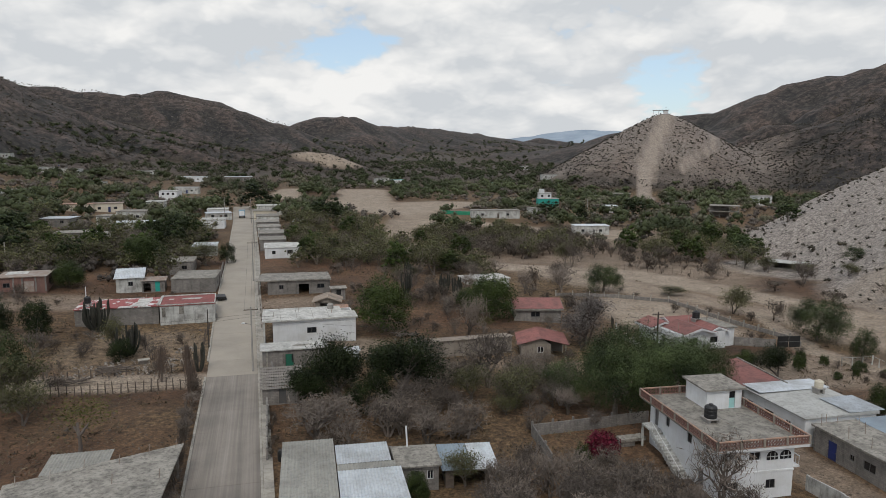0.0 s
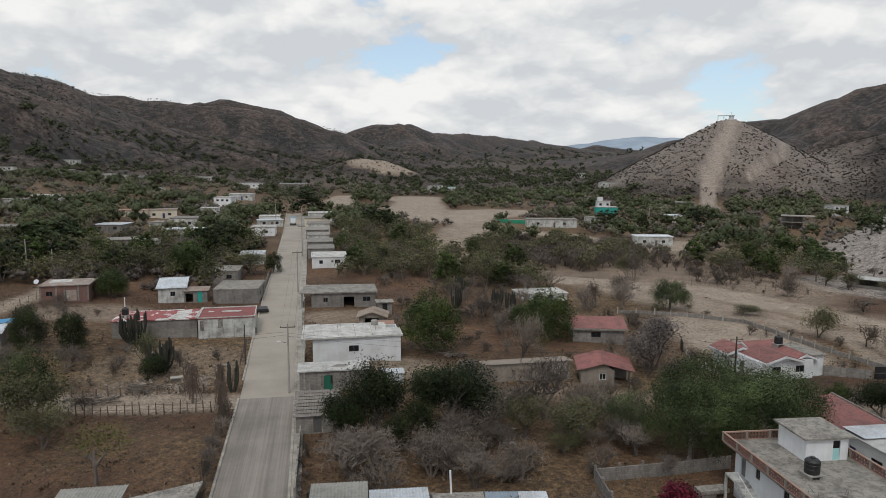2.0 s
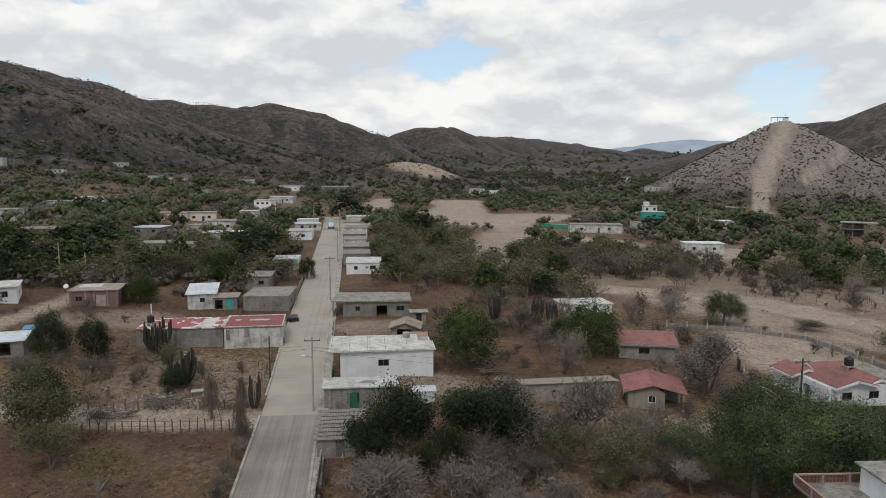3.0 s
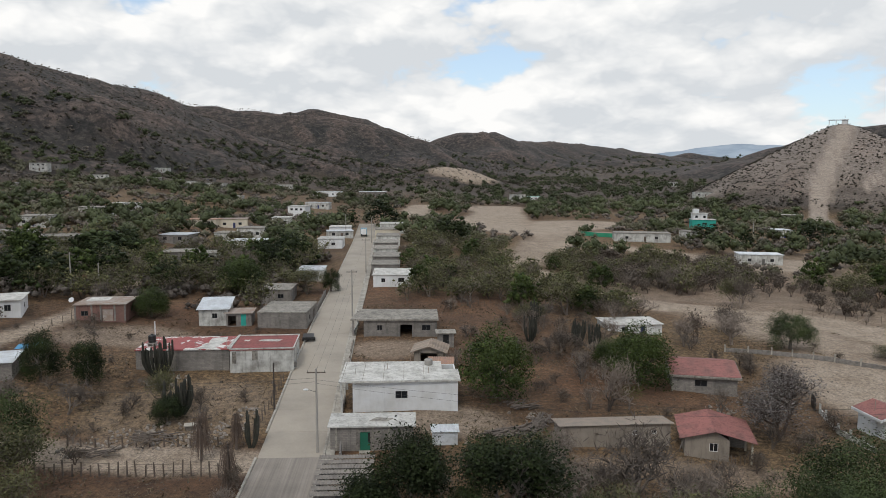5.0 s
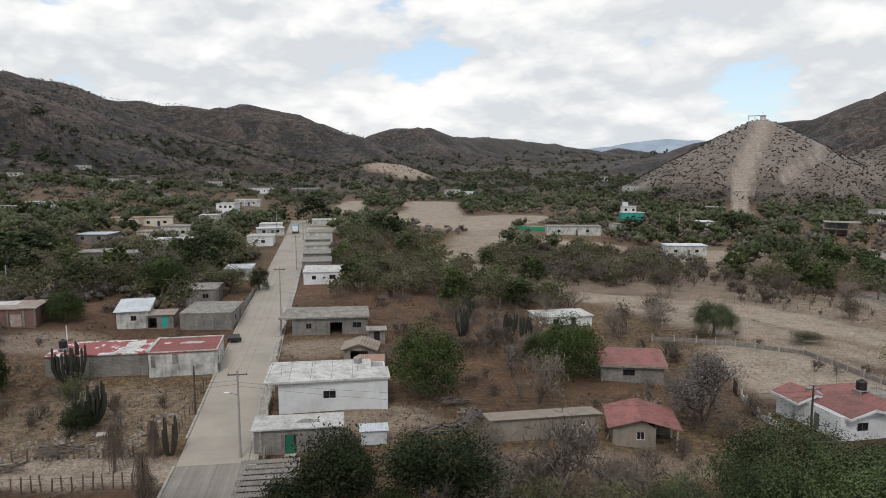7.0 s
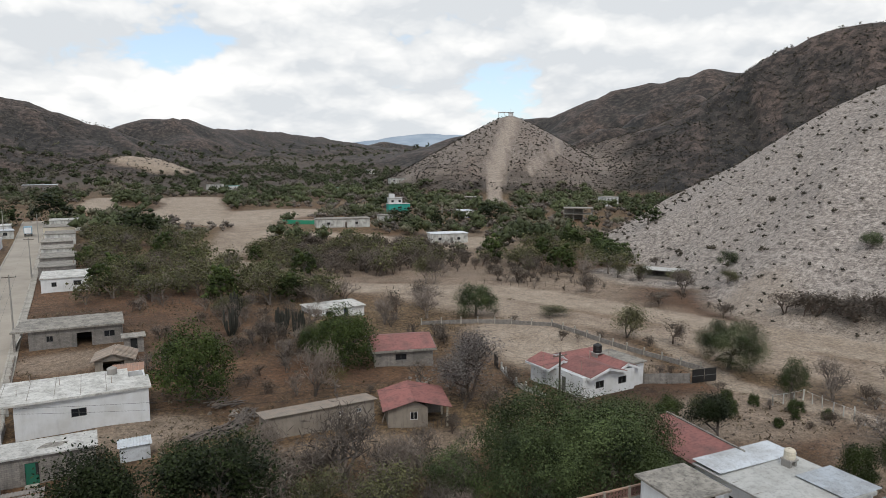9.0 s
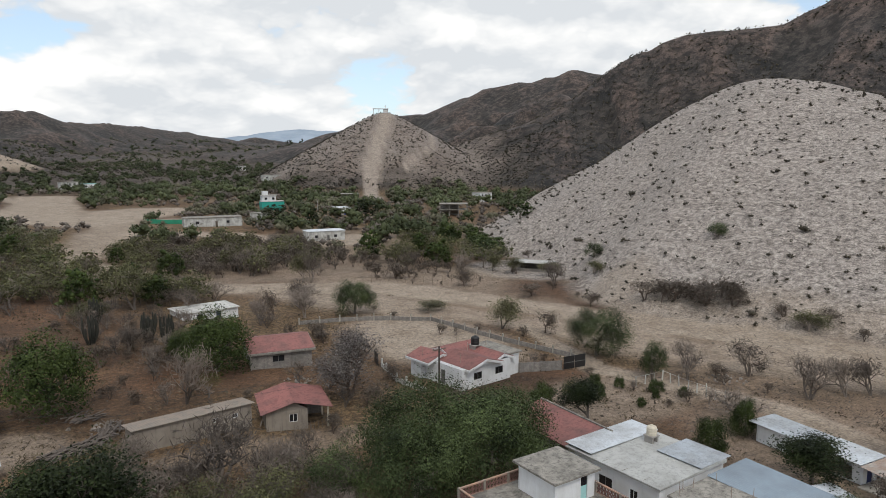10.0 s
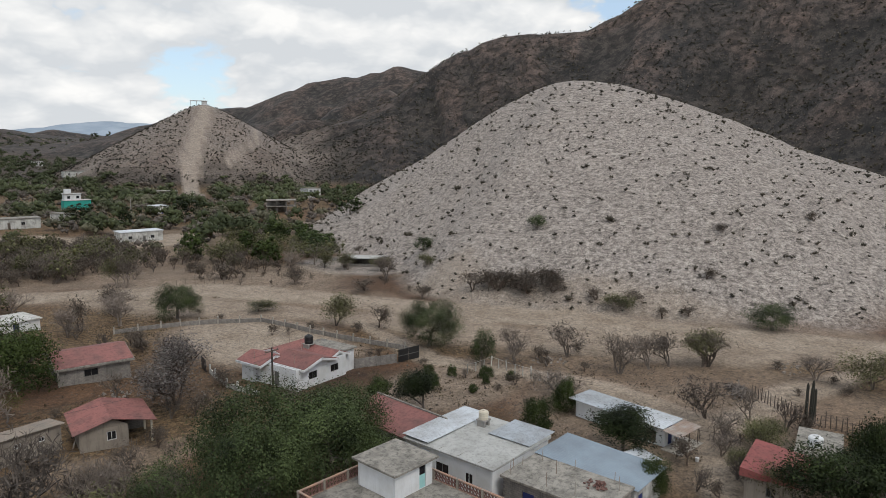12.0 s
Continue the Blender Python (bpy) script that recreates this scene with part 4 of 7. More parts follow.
# the red-roofed houses across the street
h = house(-13.8, 128.9, 3, 9.0, 8.2, 3.2, "stained", None, 0, [window("r", -2.2, 1.2, 0.9, 1.0), door("r", 1.5, "white_tin")], "stained white house with a red-coated flat roof", z=1.6)
part("roof", Build().box(-4.6, 4.6, -4.2, 4.2, 3.203, 3.36), "red_roof", h)
parapet(h, -4.6, 4.6, -4.2, 4.2, 3.362, 0.16, "stained")
roof_patch(h, [(-1.2, 0.6), (1.8, 0.2), (2.3, 1.3), (0.2, 1.7), (-1.0, 1.5)], 3.364, "pale_slab", "white patch where the red coating is worn")
roof_patch(h, [(-3.4, 0.9), (-2.6, 0.7), (-2.4, 1.5), (-3.3, 1.6)], 3.364, "pale_slab")
part("drain_stain", Build().box(-4.2, -3.6, -4.104, -4.101, 1.3, 3.0), "slab", h)
part("wall_stain", Build().box(-1.4, -0.6, -4.104, -4.101, 1.7, 3.1), "slab", h)
part("meter_box", Build().box(4.5, 4.85, -3.6, -2.9, 0.4, 1.2), "frame", h)
h = house(-25.1, 129.2, 1, 13.2, 7.4, 2.9, "block", None, 0, [window("f", -4)], "long grey house with a patchy red and white flat roof", z=1.8)
part("roof", Build().box(-6.7, 6.7, -3.9, 3.9, 2.903, 3.06), "patchy_roof", h, "red roof coating worn white in patches")
part("roof_edge", Build().box(6.35, 6.7, -3.9, 3.9, 3.064, 3.3), "pale_slab", h)
roof_patch(h, [(1.6, -3.7), (4.4, -3.7), (5.2, 0.6), (4.8, 3.6), (2.6, 2.4), (2.8, -0.4)], 3.064, "pale_slab", "white patch of old roof coating")
part("flue", Build().tube([(-6.2, 3.5, 2.9), (-6.2, 3.5, 5.6)], [0.09, 0.09], 8), "white", h, "white vent pipe")
for k in range(6):
    part("rebar", Build().tube([(-5 + 2.2 * k, 3.2 - (k % 2) * 5.8, 3.0), (-5 + 2.2 * k, 3.2 - (k % 2) * 5.8, 3.9)], [0.035, 0.03], 4), "rust", h)
tank(-30.0, 127.6, 4.9, 0.55, 1.2, "black", "black plastic water tank on a roof stand", 0.5)
h = house(-27.4, 152.2, 6, 5.0, 6.6, 2.7, "stained", None, 0, [window("f", 0.2, 1.1, 0.9, 0.9), window("r", 1.6, 1.3, 0.8, 0.7), window("r", -0.6, 1.3, 0.8, 0.7)], "small pale house under a white sloping sheet roof", z=3.2)
tin_roof(h, -2.9, 2.9, -3.7, 3.7, 2.75, 3.75, "white_tin")
h = house(-22.6, 150.4, 2, 4.4, 3.6, 2.2, "block", None, 0, [door("f", 0.8, "teal"), ("f", -1.2, 0, 1.4, 1.8, "gap")], "ramshackle annex with a turquoise door", name="annex", z=3.0)
tin_roof(h, -2.5, 2.5, -2.1, 2.1, 2.3, 2.5, "rust")
h = house(-14.4, 152.0, -3, 8.6, 10.0, 2.75, "block", "slab", 0.08, [("r", 2, 0, 1.4, 2.2, "door", "wood"), window("r", -2)], "grey block building with a bare slab roof", rebar=5, z=2.85)
h = house(-46.4, 151.2, 5, 8.4, 7.2, 2.9, "brick", "rust", 0.25, [window("r", 0), door("f", 1.2, "rust", 1.8, 2.1), window("f", -2.6)], "unplastered red brick house with a rusty roof", z=4.2)
for px in (-4.1, -1.4, 0.1, 2.4, 4.1):
    part("pilaster", Build().box(px - 0.14, px + 0.14, -3.68, -3.603, 0, 2.9), "block", h)
roof_patch(h, [(-3.5, -0.5), (0.4, -0.2), (0.2, 3.2), (-3.6, 3.2)], 3.064, "pale_slab")
d = base("satellite_dish", -50.6, 147.2, 0, 7.3, "white satellite dish on a brick house roof", "dish")
part("mast", Build().tube([(0, 0, 0), (0, 0, 0.7)], [0.03, 0.03], 6), "frame", d)
part("bowl", Build().tube([(0, -0.06, 0.75), (0, -0.16, 0.8), (0, -0.22, 0.84)], [0.1, 0.42, 0.46], 16), "white", d)
h = house(-63.5, 149.0, 20, 7.0, 7.5, 2.9, "white", "pale_slab", 0.35, [window("f", 1.5, 1.1, 1.0, 1.1), window("r", 0)], "white flat-roofed house at the end of a lane", z=5.3)
h = house(-48.6, 120.6, 14, 5.5, 4.6, 2.0, "block", None, 0, [("f", 0, 0, 2.2, 1.8, "gap")], "block shed under a white corrugated roof", name="shed", z=2.9)
tin_roof(h, -3.1, 3.1, -2.7, 2.7, 2.1, 2.5, "white_tin")
t = base("tarpaulin", -47.0, 126.4, 10, float(ground_z(-47, 126.4)) + 2.0, "bright blue tarpaulin stretched over poles", "tarpaulin")
M["blue"] = paint("blue_tarpaulin", (0.05, 0.25, 0.45), (0.05, 0.2, 0.38), rough=0.5, grain=0.3)
part("sheet", Build().slab([(-1.6, -1, 0), (1.6, -1, 0.1), (1.6, 1, 0.35), (-1.6, 1, 0.25)], [(-1.6, -1, 0.03), (1.6, -1, 0.13), (1.6, 1, 0.38), (-1.6, 1, 0.28)]), "blue", t)
for px in (-1.5, 1.5):
    for py in (-0.9, 0.9):
        part("prop", Build().tube([(px, py, -2.2), (px, py, 0.1)], [0.05, 0.04], 5), "wood", t)

# houses further up the street, on its eastern side
for x, y, w, d, hh, wall, roof in ((4.1, 189.6, 9.2, 10.6, 2.7, "white", "pale_slab"), (1.8, 204.0, 7.0, 9.0, 2.8, "block", "slab"), (1.6, 218.0, 7.4, 10.0, 2.9, "block", "slab"), (1.0, 233.0, 7.0, 9.0, 3.0, "stained", "slab"), (0.6, 248.0, 7.5, 10.0, 3.0, "block", "slab"), (0.8, 266.0, 8.0, 11.0, 3.2, "stained", "slab"), (0.0, 286.0, 9.0, 10.0, 3.4, "cream", "slab"), (2.0, 305.0, 11.0, 9.0, 3.8, "stained", "pale_slab")):
    house(x, y, 0, w, d, hh, wall, roof, 0.2, [window("f", w * 0.2, 1.1, 1.4, 1.0), window("f", -w * 0.25, 1.1, 0.9, 0.9), door("l", 0, "frame")], "flat-roofed village house beside the street", rebar=3)
for x, y, w, d, hh, wall, roof in ((-19.5, 171, 6, 8, 2.7, "block", "slab"), (-16.0, 196, 6, 8, 2.6, "stained", "white_tin"), (-18.0, 258, 8, 9, 3.0, "white", "pale_slab"), (-19.0, 300, 8, 8, 3.0, "white", "pale_slab")):
    house(x, y, 0, w, d, hh, wall, roof, 0.2, [window("f", 1), door("r", 0, "frame")], "flat-roofed house behind roadside trees", rebar=2)

# the houses in the yards towards the river bed
h = house(50.1, 122.8, -14, 8.6, 9.0, 2.7, "block", None, 0, [("f", -0.5, 1.0, 1.7, 0.95, "window", "frame"), window("l", 1)], "grey block house with a faded red hipped roof", z=-0.35)
gable(h, -4.3, 4.3, -4.5, 4.5, 2.7, 1.0, "pink_roof", "block", "x", 0.4, fascia="slab")
part("corner_post", Build().box(-4.5, -4.3, -4.9, -4.7, -0.5, 2.6), "slab", h)
h = house(40.9, 100.2, -17, 4.6, 6.6, 2.3, "mud", None, 0, [window("f", 0.7, 0.9, 0.9, 0.95, "white"), ("l", -1.4, 0, 0.8, 1.9, "gap")], "small plastered house with a faded red sheet roof", z=-0.5)
for side, x0, x1, z0, z1 in ((-1, -2.9, 0.75, 2.2, 3.25), (1, 0.75, 5.1, 3.25, 2.25)):
    b = corrugated(7.6, math.hypot(x1 - x0, z1 - z0), 0.55, 0.06)
    turn_up(b, pose(x0, 3.8, z0, 0, -math.degrees(math.atan2(z1 - z0, x1 - x0)), 0) @ pose(0, 0, 0, 0, 0, -90))
    part("roof", b, "pink_roof", h, "faded red roofing sheet")
part("gable_wall", Build().add([(-2.3, -3.3, 2.3), (2.3, -3.3, 2.3), (0.75, -3.3, 3.15), (-2.3, -3.1, 2.3), (2.3, -3.1, 2.3), (0.75, -3.1, 3.15)], [(0, 1, 2), (5, 4, 3), (0, 3, 4, 1), (1, 4, 5, 2), (2, 5, 3, 0)]), "mud", h)
for py in (-3.3, 0.5):
    part("porch_post", Build().box(4.5, 4.7, py, py + 0.2, -0.3, 2.3), "cream", h)
part("porch_back", Build().box(2.3, 4.6, 1.2, 1.35, -0.3, 2.3), "block", h)
for k in range(5):
    part("picket", Build().tube([(2.5 + k * 0.45, -3.5, -0.3), (2.5 + k * 0.45, -3.5, 0.8)], [0.05, 0.04], 5), "wood", h)
h = house(30.7, 101.4, 2, 12.6, 3.0, 2.2, "mud", None, 0, [("f", -2.2, 1.3, 0.35, 0.35, "gap"), ("f", 2.2, 1.3, 0.6, 0.5, "window", "white"), ("f", 4.4, 1.3, 0.6, 0.5, "window", "white")], "long adobe store with an old clay tile roof", name="store", z=-0.1)
tin_roof(h, -6.6, 6.6, -1.8, 1.9, 2.62, 2.2, "old_tile", label="lichened old clay tiles")
part("wall_head", Build().box(-6.28, 6.28, -1.48, -1.3, 2.203, 2.56), "mud", h)

h = house(68.6, 100.2, 3, 9.2, 7.6, 2.9, "white", None, 0, [("f", -1.6, 1.0, 1.5, 1.0, "window", "frame"), ("f", 2.4, 1.0, 1.5, 1.0, "window", "frame"), door("l", 0)], "white villa with several red roofs and white eaves", z=-0.9)
gable(h, -3.6, 2.2, -4.2, 1.6, 2.95, 0.85, "pink_roof", "white", "y", 0.35, fascia="white")
gable(h, 1.6, 5.2, -3.4, 2.2, 2.9, 0.7, "pink_roof", "white", "y", 0.35, fascia="white")
gable(h, -5.6, -1.0, 1.9, 6.2, 2.85, 0.8, "pink_roof", "white", "y", 0.3, fascia="white")
gable(h, -1.2, 4.4, 2.4, 6.4, 3.0, 0.7, "pink_roof", "white", "x", 0.3, fascia="white")
part("side_wing", Build().box(4.6, 6.9, -3.2, 3.4, -0.6, 3.1), "white", h)
part("side_roof", Build().box(4.3, 7.3, -3.5, 3.7, 3.104, 3.3), "slab", h)
part("back_wing", Build().box(-5.3, 4.2, 3.9, 6.2, -0.6, 2.84), "white", h)
for k, (px, py) in enumerate(((-5.2, 3.6), (-3.4, -2.2), (-1.2, 4.6), (2.8, 5.6), (4.6, 3.2), (6.4, 3.0), (1.2, 1.4), (5.2, 1.8))):
    part("rebar", Build().tube([(px, py, 3.2), (px, py, 4.5)], [0.04, 0.03], 4), "rust", h)
tank(71.4, 102.0, 2.3, 0.62, 1.25, "black", "black plastic water tank on a villa roof", 0.7)


def low_wall(points, height, material, every=3.0, post=0.35, label="", z_drop=0.3, posts=None):
    """A yard wall in panels between posts."""
    e = new("yard_wall")
    tagged(e, label, "wall")
    for (ax, ay), (bx, by) in zip(points, points[1:]):
        n = max(1, round(math.hypot(bx - ax, by - ay) / every))
        turn = math.degrees(math.atan2(by - ay, bx - ax))
        step = math.hypot(bx - ax, by - ay) / n
        for k in range(n):
            x, y = ax + (bx - ax) * k / n, ay + (by - ay) * k / n
            z = float(ground_z(x, y))
            p = part("post", Build().box(-0.11, 0.11, -0.11, 0.11, -z_drop, height + post), posts or material, e)
            p.matrix_basis = pose(x, y, z, 0, 0, turn)
            q = part("panel", Build().box(0.113, step - 0.113, -0.07, 0.07, -z_drop, height), material, e)
            q.matrix_basis = pose(x, y, z, 0, 0, turn)
    return e


low_wall([(62.8, 141.7), (70, 139.5), (78.5, 135.2), (84, 130), (85.2, 111.2), (87.6, 98.2), (86.6, 94.4)], 0.75, "block", 3.2, 0.55, "low grey block wall with pale posts round a dry yard", posts="kerb")
low_wall([(75.7, 97.2), (81.6, 94.4)], 1.4, "block", 3.0, 0.1, "grey block wall beside a black gate")
g = base("gate", 83.6, 93.9, -10, None, "black sheet-metal double gate in a yard wall", "gate")
for k in (-1, 1):
    leaf = part("gate_leaf", Build().box(-0.95 + k, 0.95 + k, -0.03, 0.03, 0.05, 1.95), "black", g)
    part("gate_rail", Build().box(-0.95 + k, 0.95 + k, -0.06, -0.033, 0.95, 1.05), "frame", leaf)
low_wall([(61.5, 111.5), (59.5, 104.5), (60.2, 98.5)], 0.7, "stained", 2.4, 0.6, "short pale wall with gate posts")
g = base("gate", 61.6, 113.2, 70, None, "dark iron yard gate", "gate")
part("gate_leaf", Build().box(-1.3, 1.3, -0.03, 0.03, 0.05, 1.9), "black", g)


# the two-storey white house with a roof terrace
def terrace_house():
    e = base("terrace_house", 44.0, 58.4, -3.5, -1.15, "two-storey white house with a brick lattice parapet round its roof terrace", "house")
    W, D = 7.7, 13.2
    sides = {
        "f": (W, pose(-W / 2, -D / 2, 0), [(1.1, 2.0, 0.9, 1.8), (4.9, 5.9, 0.9, 1.8), (3.0, 4.2, 3.75, 4.6)]),
        "r": (D - 0.4, pose(W / 2, -D / 2 + 0.2, 0, 0, 0, 90), [(1.2, 2.2, 2.8, 4.8), (6, 7, 0.9, 1.8)]),
        "b": (W, pose(W / 2, D / 2, 0, 0, 0, 180), [(3, 4, 3.7, 4.7)]),
        "l": (D - 0.4, pose(-W / 2, D / 2 - 0.2, 0, 0, 0, -90), [(0.8, 1.6, 2.8, 4.75), (3.2, 3.9, 3.6, 4.6), (7.4, 8.2, 3.6, 4.6), (9.6, 10.5, 0.0, 2.0)]),
    }
    for key, (length, m, holes) in sides.items():
        p = part("wall", wall_panel(length, 5.2, holes), "white", e)
        p.matrix_basis = m
        for x0, x1, z0, z1 in holes:
            opening(p, "door" if z1 - z0 > 1.6 else "window", x1 - x0, z1 - z0, z0, x0, "white" if key == "f" and z0 > 3 else "frame")
    part("floor_band", Build().box(-W / 2 - 0.06, W / 2 + 0.06, -D / 2 - 0.06, -D / 2 - 0.003, 2.55, 2.72), "white", e)
    for cx in (1.55, 2.95):
        arch = Build()
        n = 10
        out = [(cx + 0.58 * math.cos(math.pi * k / n), -D / 2 - 0.05, 3.75 + 0.3 + 0.55 * math.sin(math.pi * k / n)) for k in range(n + 1)]
        out = [(cx + 0.58, -D / 2 - 0.05, 3.75)] + out + [(cx - 0.58, -D / 2 - 0.05, 3.75)]
        back = [(x, -D / 2 - 0.004, z) for x, _, z in out]
        k = len(out)
        arch.add(out + back, [tuple(range(k))[::-1]] + [(i, (i + 1) % k, k + (i + 1) % k, k + i) for i in range(k)])
        win = part("window", arch, "glass", e, "arched window with a white grille")
        for dx in (-0.22, 0.22):
            part("grille_bar", Build().box(cx + dx - 0.025, cx + dx + 0.025, -D / 2 - 0.09, -D / 2 - 0.06, 3.78, 4.45), "white", win)
        part("grille_bar", Build().box(cx - 0.55, cx + 0.55, -D / 2 - 0.09, -D / 2 - 0.06, 4.05, 4.11), "white", win)
    over = 0.85
    x1, y1 = W / 2 + over, D / 2 + over
    part("roof", Build().box(-x1, x1, -y1, y1, 5.203, 5.42), "slab", e, "stained concrete roof terrace")
    part("roof_edge", Build().box(-x1 - 0.05, x1 + 0.05, -y1 - 0.05, -y1 - 0.003, 5.15, 5.45), "white", e)
    lattice_mat = "brick"
    for ax, ay, bx, by, n in ((-x1, -y1, x1, -y1, 4), (-x1, y1, x1, y1, 4), (-x1, -y1, -x1, y1, 6), (x1, -y1, x1, y1, 6)):
        length = math.hypot(bx - ax, by - ay)
        turn = math.degrees(math.atan2(by - ay, bx - ax))
        step = length / n
        for k in range(n):
            m = pose(ax + (bx - ax) * k / n, ay + (by - ay) * k / n, 5.42, 0, 0, turn)
            post = part("parapet_post", Build().box(-0.1, 0.1, -0.1, 0.1, 0, 0.86), "mud", e)
            post.matrix_basis = m
            lat = Build()
            c = 0.12
            while c < step - 0.2:
                w = min(0.30, step - 0.12 - c)
                for z0 in (0.06, 0.40):
                    lat.slab([(c, -0.05, z0), (c + 0.07, -0.05, z0), (c + 0.07, 0.05, z0), (c, 0.05, z0)], [(c + w - 0.07, -0.05, z0 + 0.34), (c + w, -0.05, z0 + 0.34), (c + w, 0.05, z0 + 0.34), (c + w - 0.07, 0.05, z0 + 0.34)])
                    lat.slab([(c + w - 0.07, -0.045, z0), (c + w, -0.045, z0), (c + w, 0.045, z0), (c + w - 0.07, 0.045, z0)], [(c, -0.045, z0 + 0.34), (c + 0.07, -0.045, z0 + 0.34), (c + 0.07, 0.045, z0 + 0.34), (c, 0.045, z0 + 0.34)])
                c += 0.32
            q = part("lattice_panel", lat, lattice_mat, e, "red brick lattice")
            q.matrix_basis = m
            for z0, z1 in ((0.003, 0.06), (0.745, 0.85)):
                r = part("parapet_rail", Build().box(0.103, step - 0.103, -0.08, 0.08, z0, z1), "tile", e)
                r.matrix_basis = m
    # the stair room on the roof
    rx0, rx1, ry0, ry1 = 0.05, 4.1, 2.1, 6.2
    for (length, m, holes) in ((rx1 - rx0, pose(rx0, ry0, 5.42), [(2.6, 3.3, 0.02, 1.85)]), (ry1 - ry0 - 0.4, pose(rx1, ry0 + 0.2, 5.42, 0, 0, 90), []), (rx1 - rx0, pose(rx1, ry1, 5.42, 0, 0, 180), []), (ry1 - ry0 - 0.4, pose(rx0, ry1 - 0.2, 5.42, 0, 0, -90), [])):
        b = wall_panel(length, 2.1, holes)
        b.v = [(x, y, max(z, 0.004)) for x, y, z in b.v]
        p = part("stair_room_wall", b, "white", e)
        p.matrix_basis = m
        if holes:
            part("stair_room_door", Build().box(2.63, 3.27, 0.06, 0.11, 0.03, 1.1), "aqua", p, "pale turquoise door")
            part("door_window", Build().box(2.63, 3.27, 0.06, 0.11, 1.12, 1.82), "glass", p)
    part("stair_room_roof", Build().slab([(rx0 - 0.35, ry0 - 0.35, 7.50), (rx1 + 0.35, ry0 - 0.35, 7.50), (rx1 + 0.35, ry1 + 0.35, 7.55), (rx0 - 0.35, ry1 + 0.35, 7.55)], [(rx0 - 0.35, ry0 - 0.35, 7.66), (rx1 + 0.35, ry0 - 0.35, 7.66), (rx1 + 0.35, ry1 + 0.35, 7.72), (rx0 - 0.35, ry1 + 0.35, 7.72)]), "slab", e)
    # outside stair on the western side, up to the back
    for k in range(15):
        part("stair_step", Build().box(-W / 2 - 1.15, -W / 2 - 0.01, -1.8 + k * 0.42, -1.38 + k * 0.42 + 0.02, -0.3 + k * 0.185 - 0.05 * (k > 0), 0.185 * (k + 1)), "stained", e)
    part("stair_rail", Build().tube([(-W / 2 - 1.1, -1.8, 1.0), (-W / 2 - 1.1, 4.3, 3.7)], [0.035, 0.035], 6), "white", e)
    for k in range(6):
        part("baluster", Build().tube([(-W / 2 - 1.1, -1.6 + k * 1.1, 0.2 + k * 0.49), (-W / 2 - 1.1, -1.6 + k * 1.1, 1.06 + k * 0.49)], [0.025, 0.025], 5), "white", e)
    part("landing", Build().box(-W / 2 - 1.2, -W / 2 - 0.01, 4.5, 6.2, 2.6, 2.78), "stained", e)
    part("landing_post", Build().box(-W / 2 - 1.2, -W / 2 - 1.0, 6.0, 6.2, -0.5, 2.6), "stained", e)
    # small balcony on the eastern side
    part("balcony_slab", Build().box(W / 2 + 0.01, W / 2 + 1.0, -D / 2 + 0.4, -D / 2 + 2.8, 2.55, 2.72), "white", e)
    for k in range(6):
        part("balcony_bar", Build().tube([(W / 2 + 0.95, -D / 2 + 0.45 + 0.45 * k, 2.72), (W / 2 + 0.95, -D / 2 + 0.45 + 0.45 * k, 3.6)], [0.025, 0.025], 5), "white", e)
    part("balcony_rail", Build().box(W / 2 + 0.9, W / 2 + 1.0, -D / 2 + 0.4, -D / 2 + 2.8, 3.6, 3.67), "white", e)
    HOMES.append((44, 58.4, 9.5))


terrace_house()
tank(42.6, 57.6, 4.27, 0.62, 1.35, "black", "black plastic water tank on the roof terrace", 0.45)
low_wall([(49.6, 52.0), (50.6, 44.5)], 1.5, "stained", 3.5, 0.05, "stained white garden wall beside an alley")

# long white house with sheet roofs and its unfinished annex
h = house(61.4, 65.4, -2, 9.2, 10.6, 3.2, "white", None, 0, [window("l", 2.6, 1.1, 0.9, 1.0, "white"), ("l", -0.6, 1.1, 1.6, 1.0, "window", "frame"), ("l", -4.0, 0, 1.0, 2.1, "door", "navy")], "long white house roofed with pale concrete sheets", z=-1.1)
part("roof", Build().slab([(-4.8, -5.5, 3.205), (4.8, -5.5, 3.205), (4.8, 5.5, 3.205), (-4.8, 5.5, 3.205)], [(-4.8, -5.5, 3.36), (4.8, -5.5, 3.55), (4.8, 5.5, 3.55), (-4.8, 5.5, 3.36)]), "pale_sheet", h, "pale grey sheet roof with laps")
for k in range(4):
    roof_patch(h, [(-4.6, -3.6 + k * 2.3), (4.6, -3.6 + k * 2.3), (4.6, -3.55 + k * 2.3), (-4.6, -3.55 + k * 2.3)], 3.37 + 0.0, "slab")
tin_roof(h, -4.6, 5.2, 2.4, 5.8, 3.585, 3.60, "white_tin", "sheet_roof", label="new white corrugated sheets")
tin_roof(h, 1.0, 5.6, -5.4, -0.6, 3.59, 3.60, "tin", "sheet_roof")
part("plinth", Build().box(-4.66, -4.603, -5.0, 5.0, -0.3, 0.35), "slab", h)
tank(63.9, 66.4, 2.35, 0.5, 0.95, "cream", "cream plastic water tank on block legs", 0.75)
h = house(59.6, 54.6, -2, 5.2, 9.6, 2.9, "block", None, 0, [("l", 2.6, 1.0, 1.5, 0.95, "window", "frame"), ("l", -2.2, 0, 1.2, 2.1, "door", "navy"), window("l", 0.4, 1.2, 0.6, 0.6)], "unfinished grey block annex with rebar on its slab roof", name="annex", z=-1.2)
part("roof", Build().box(-3.0, 2.7, -5.1, 4.9, 2.905, 3.1), "slab", h, "rough concrete slab with crumbling edges")
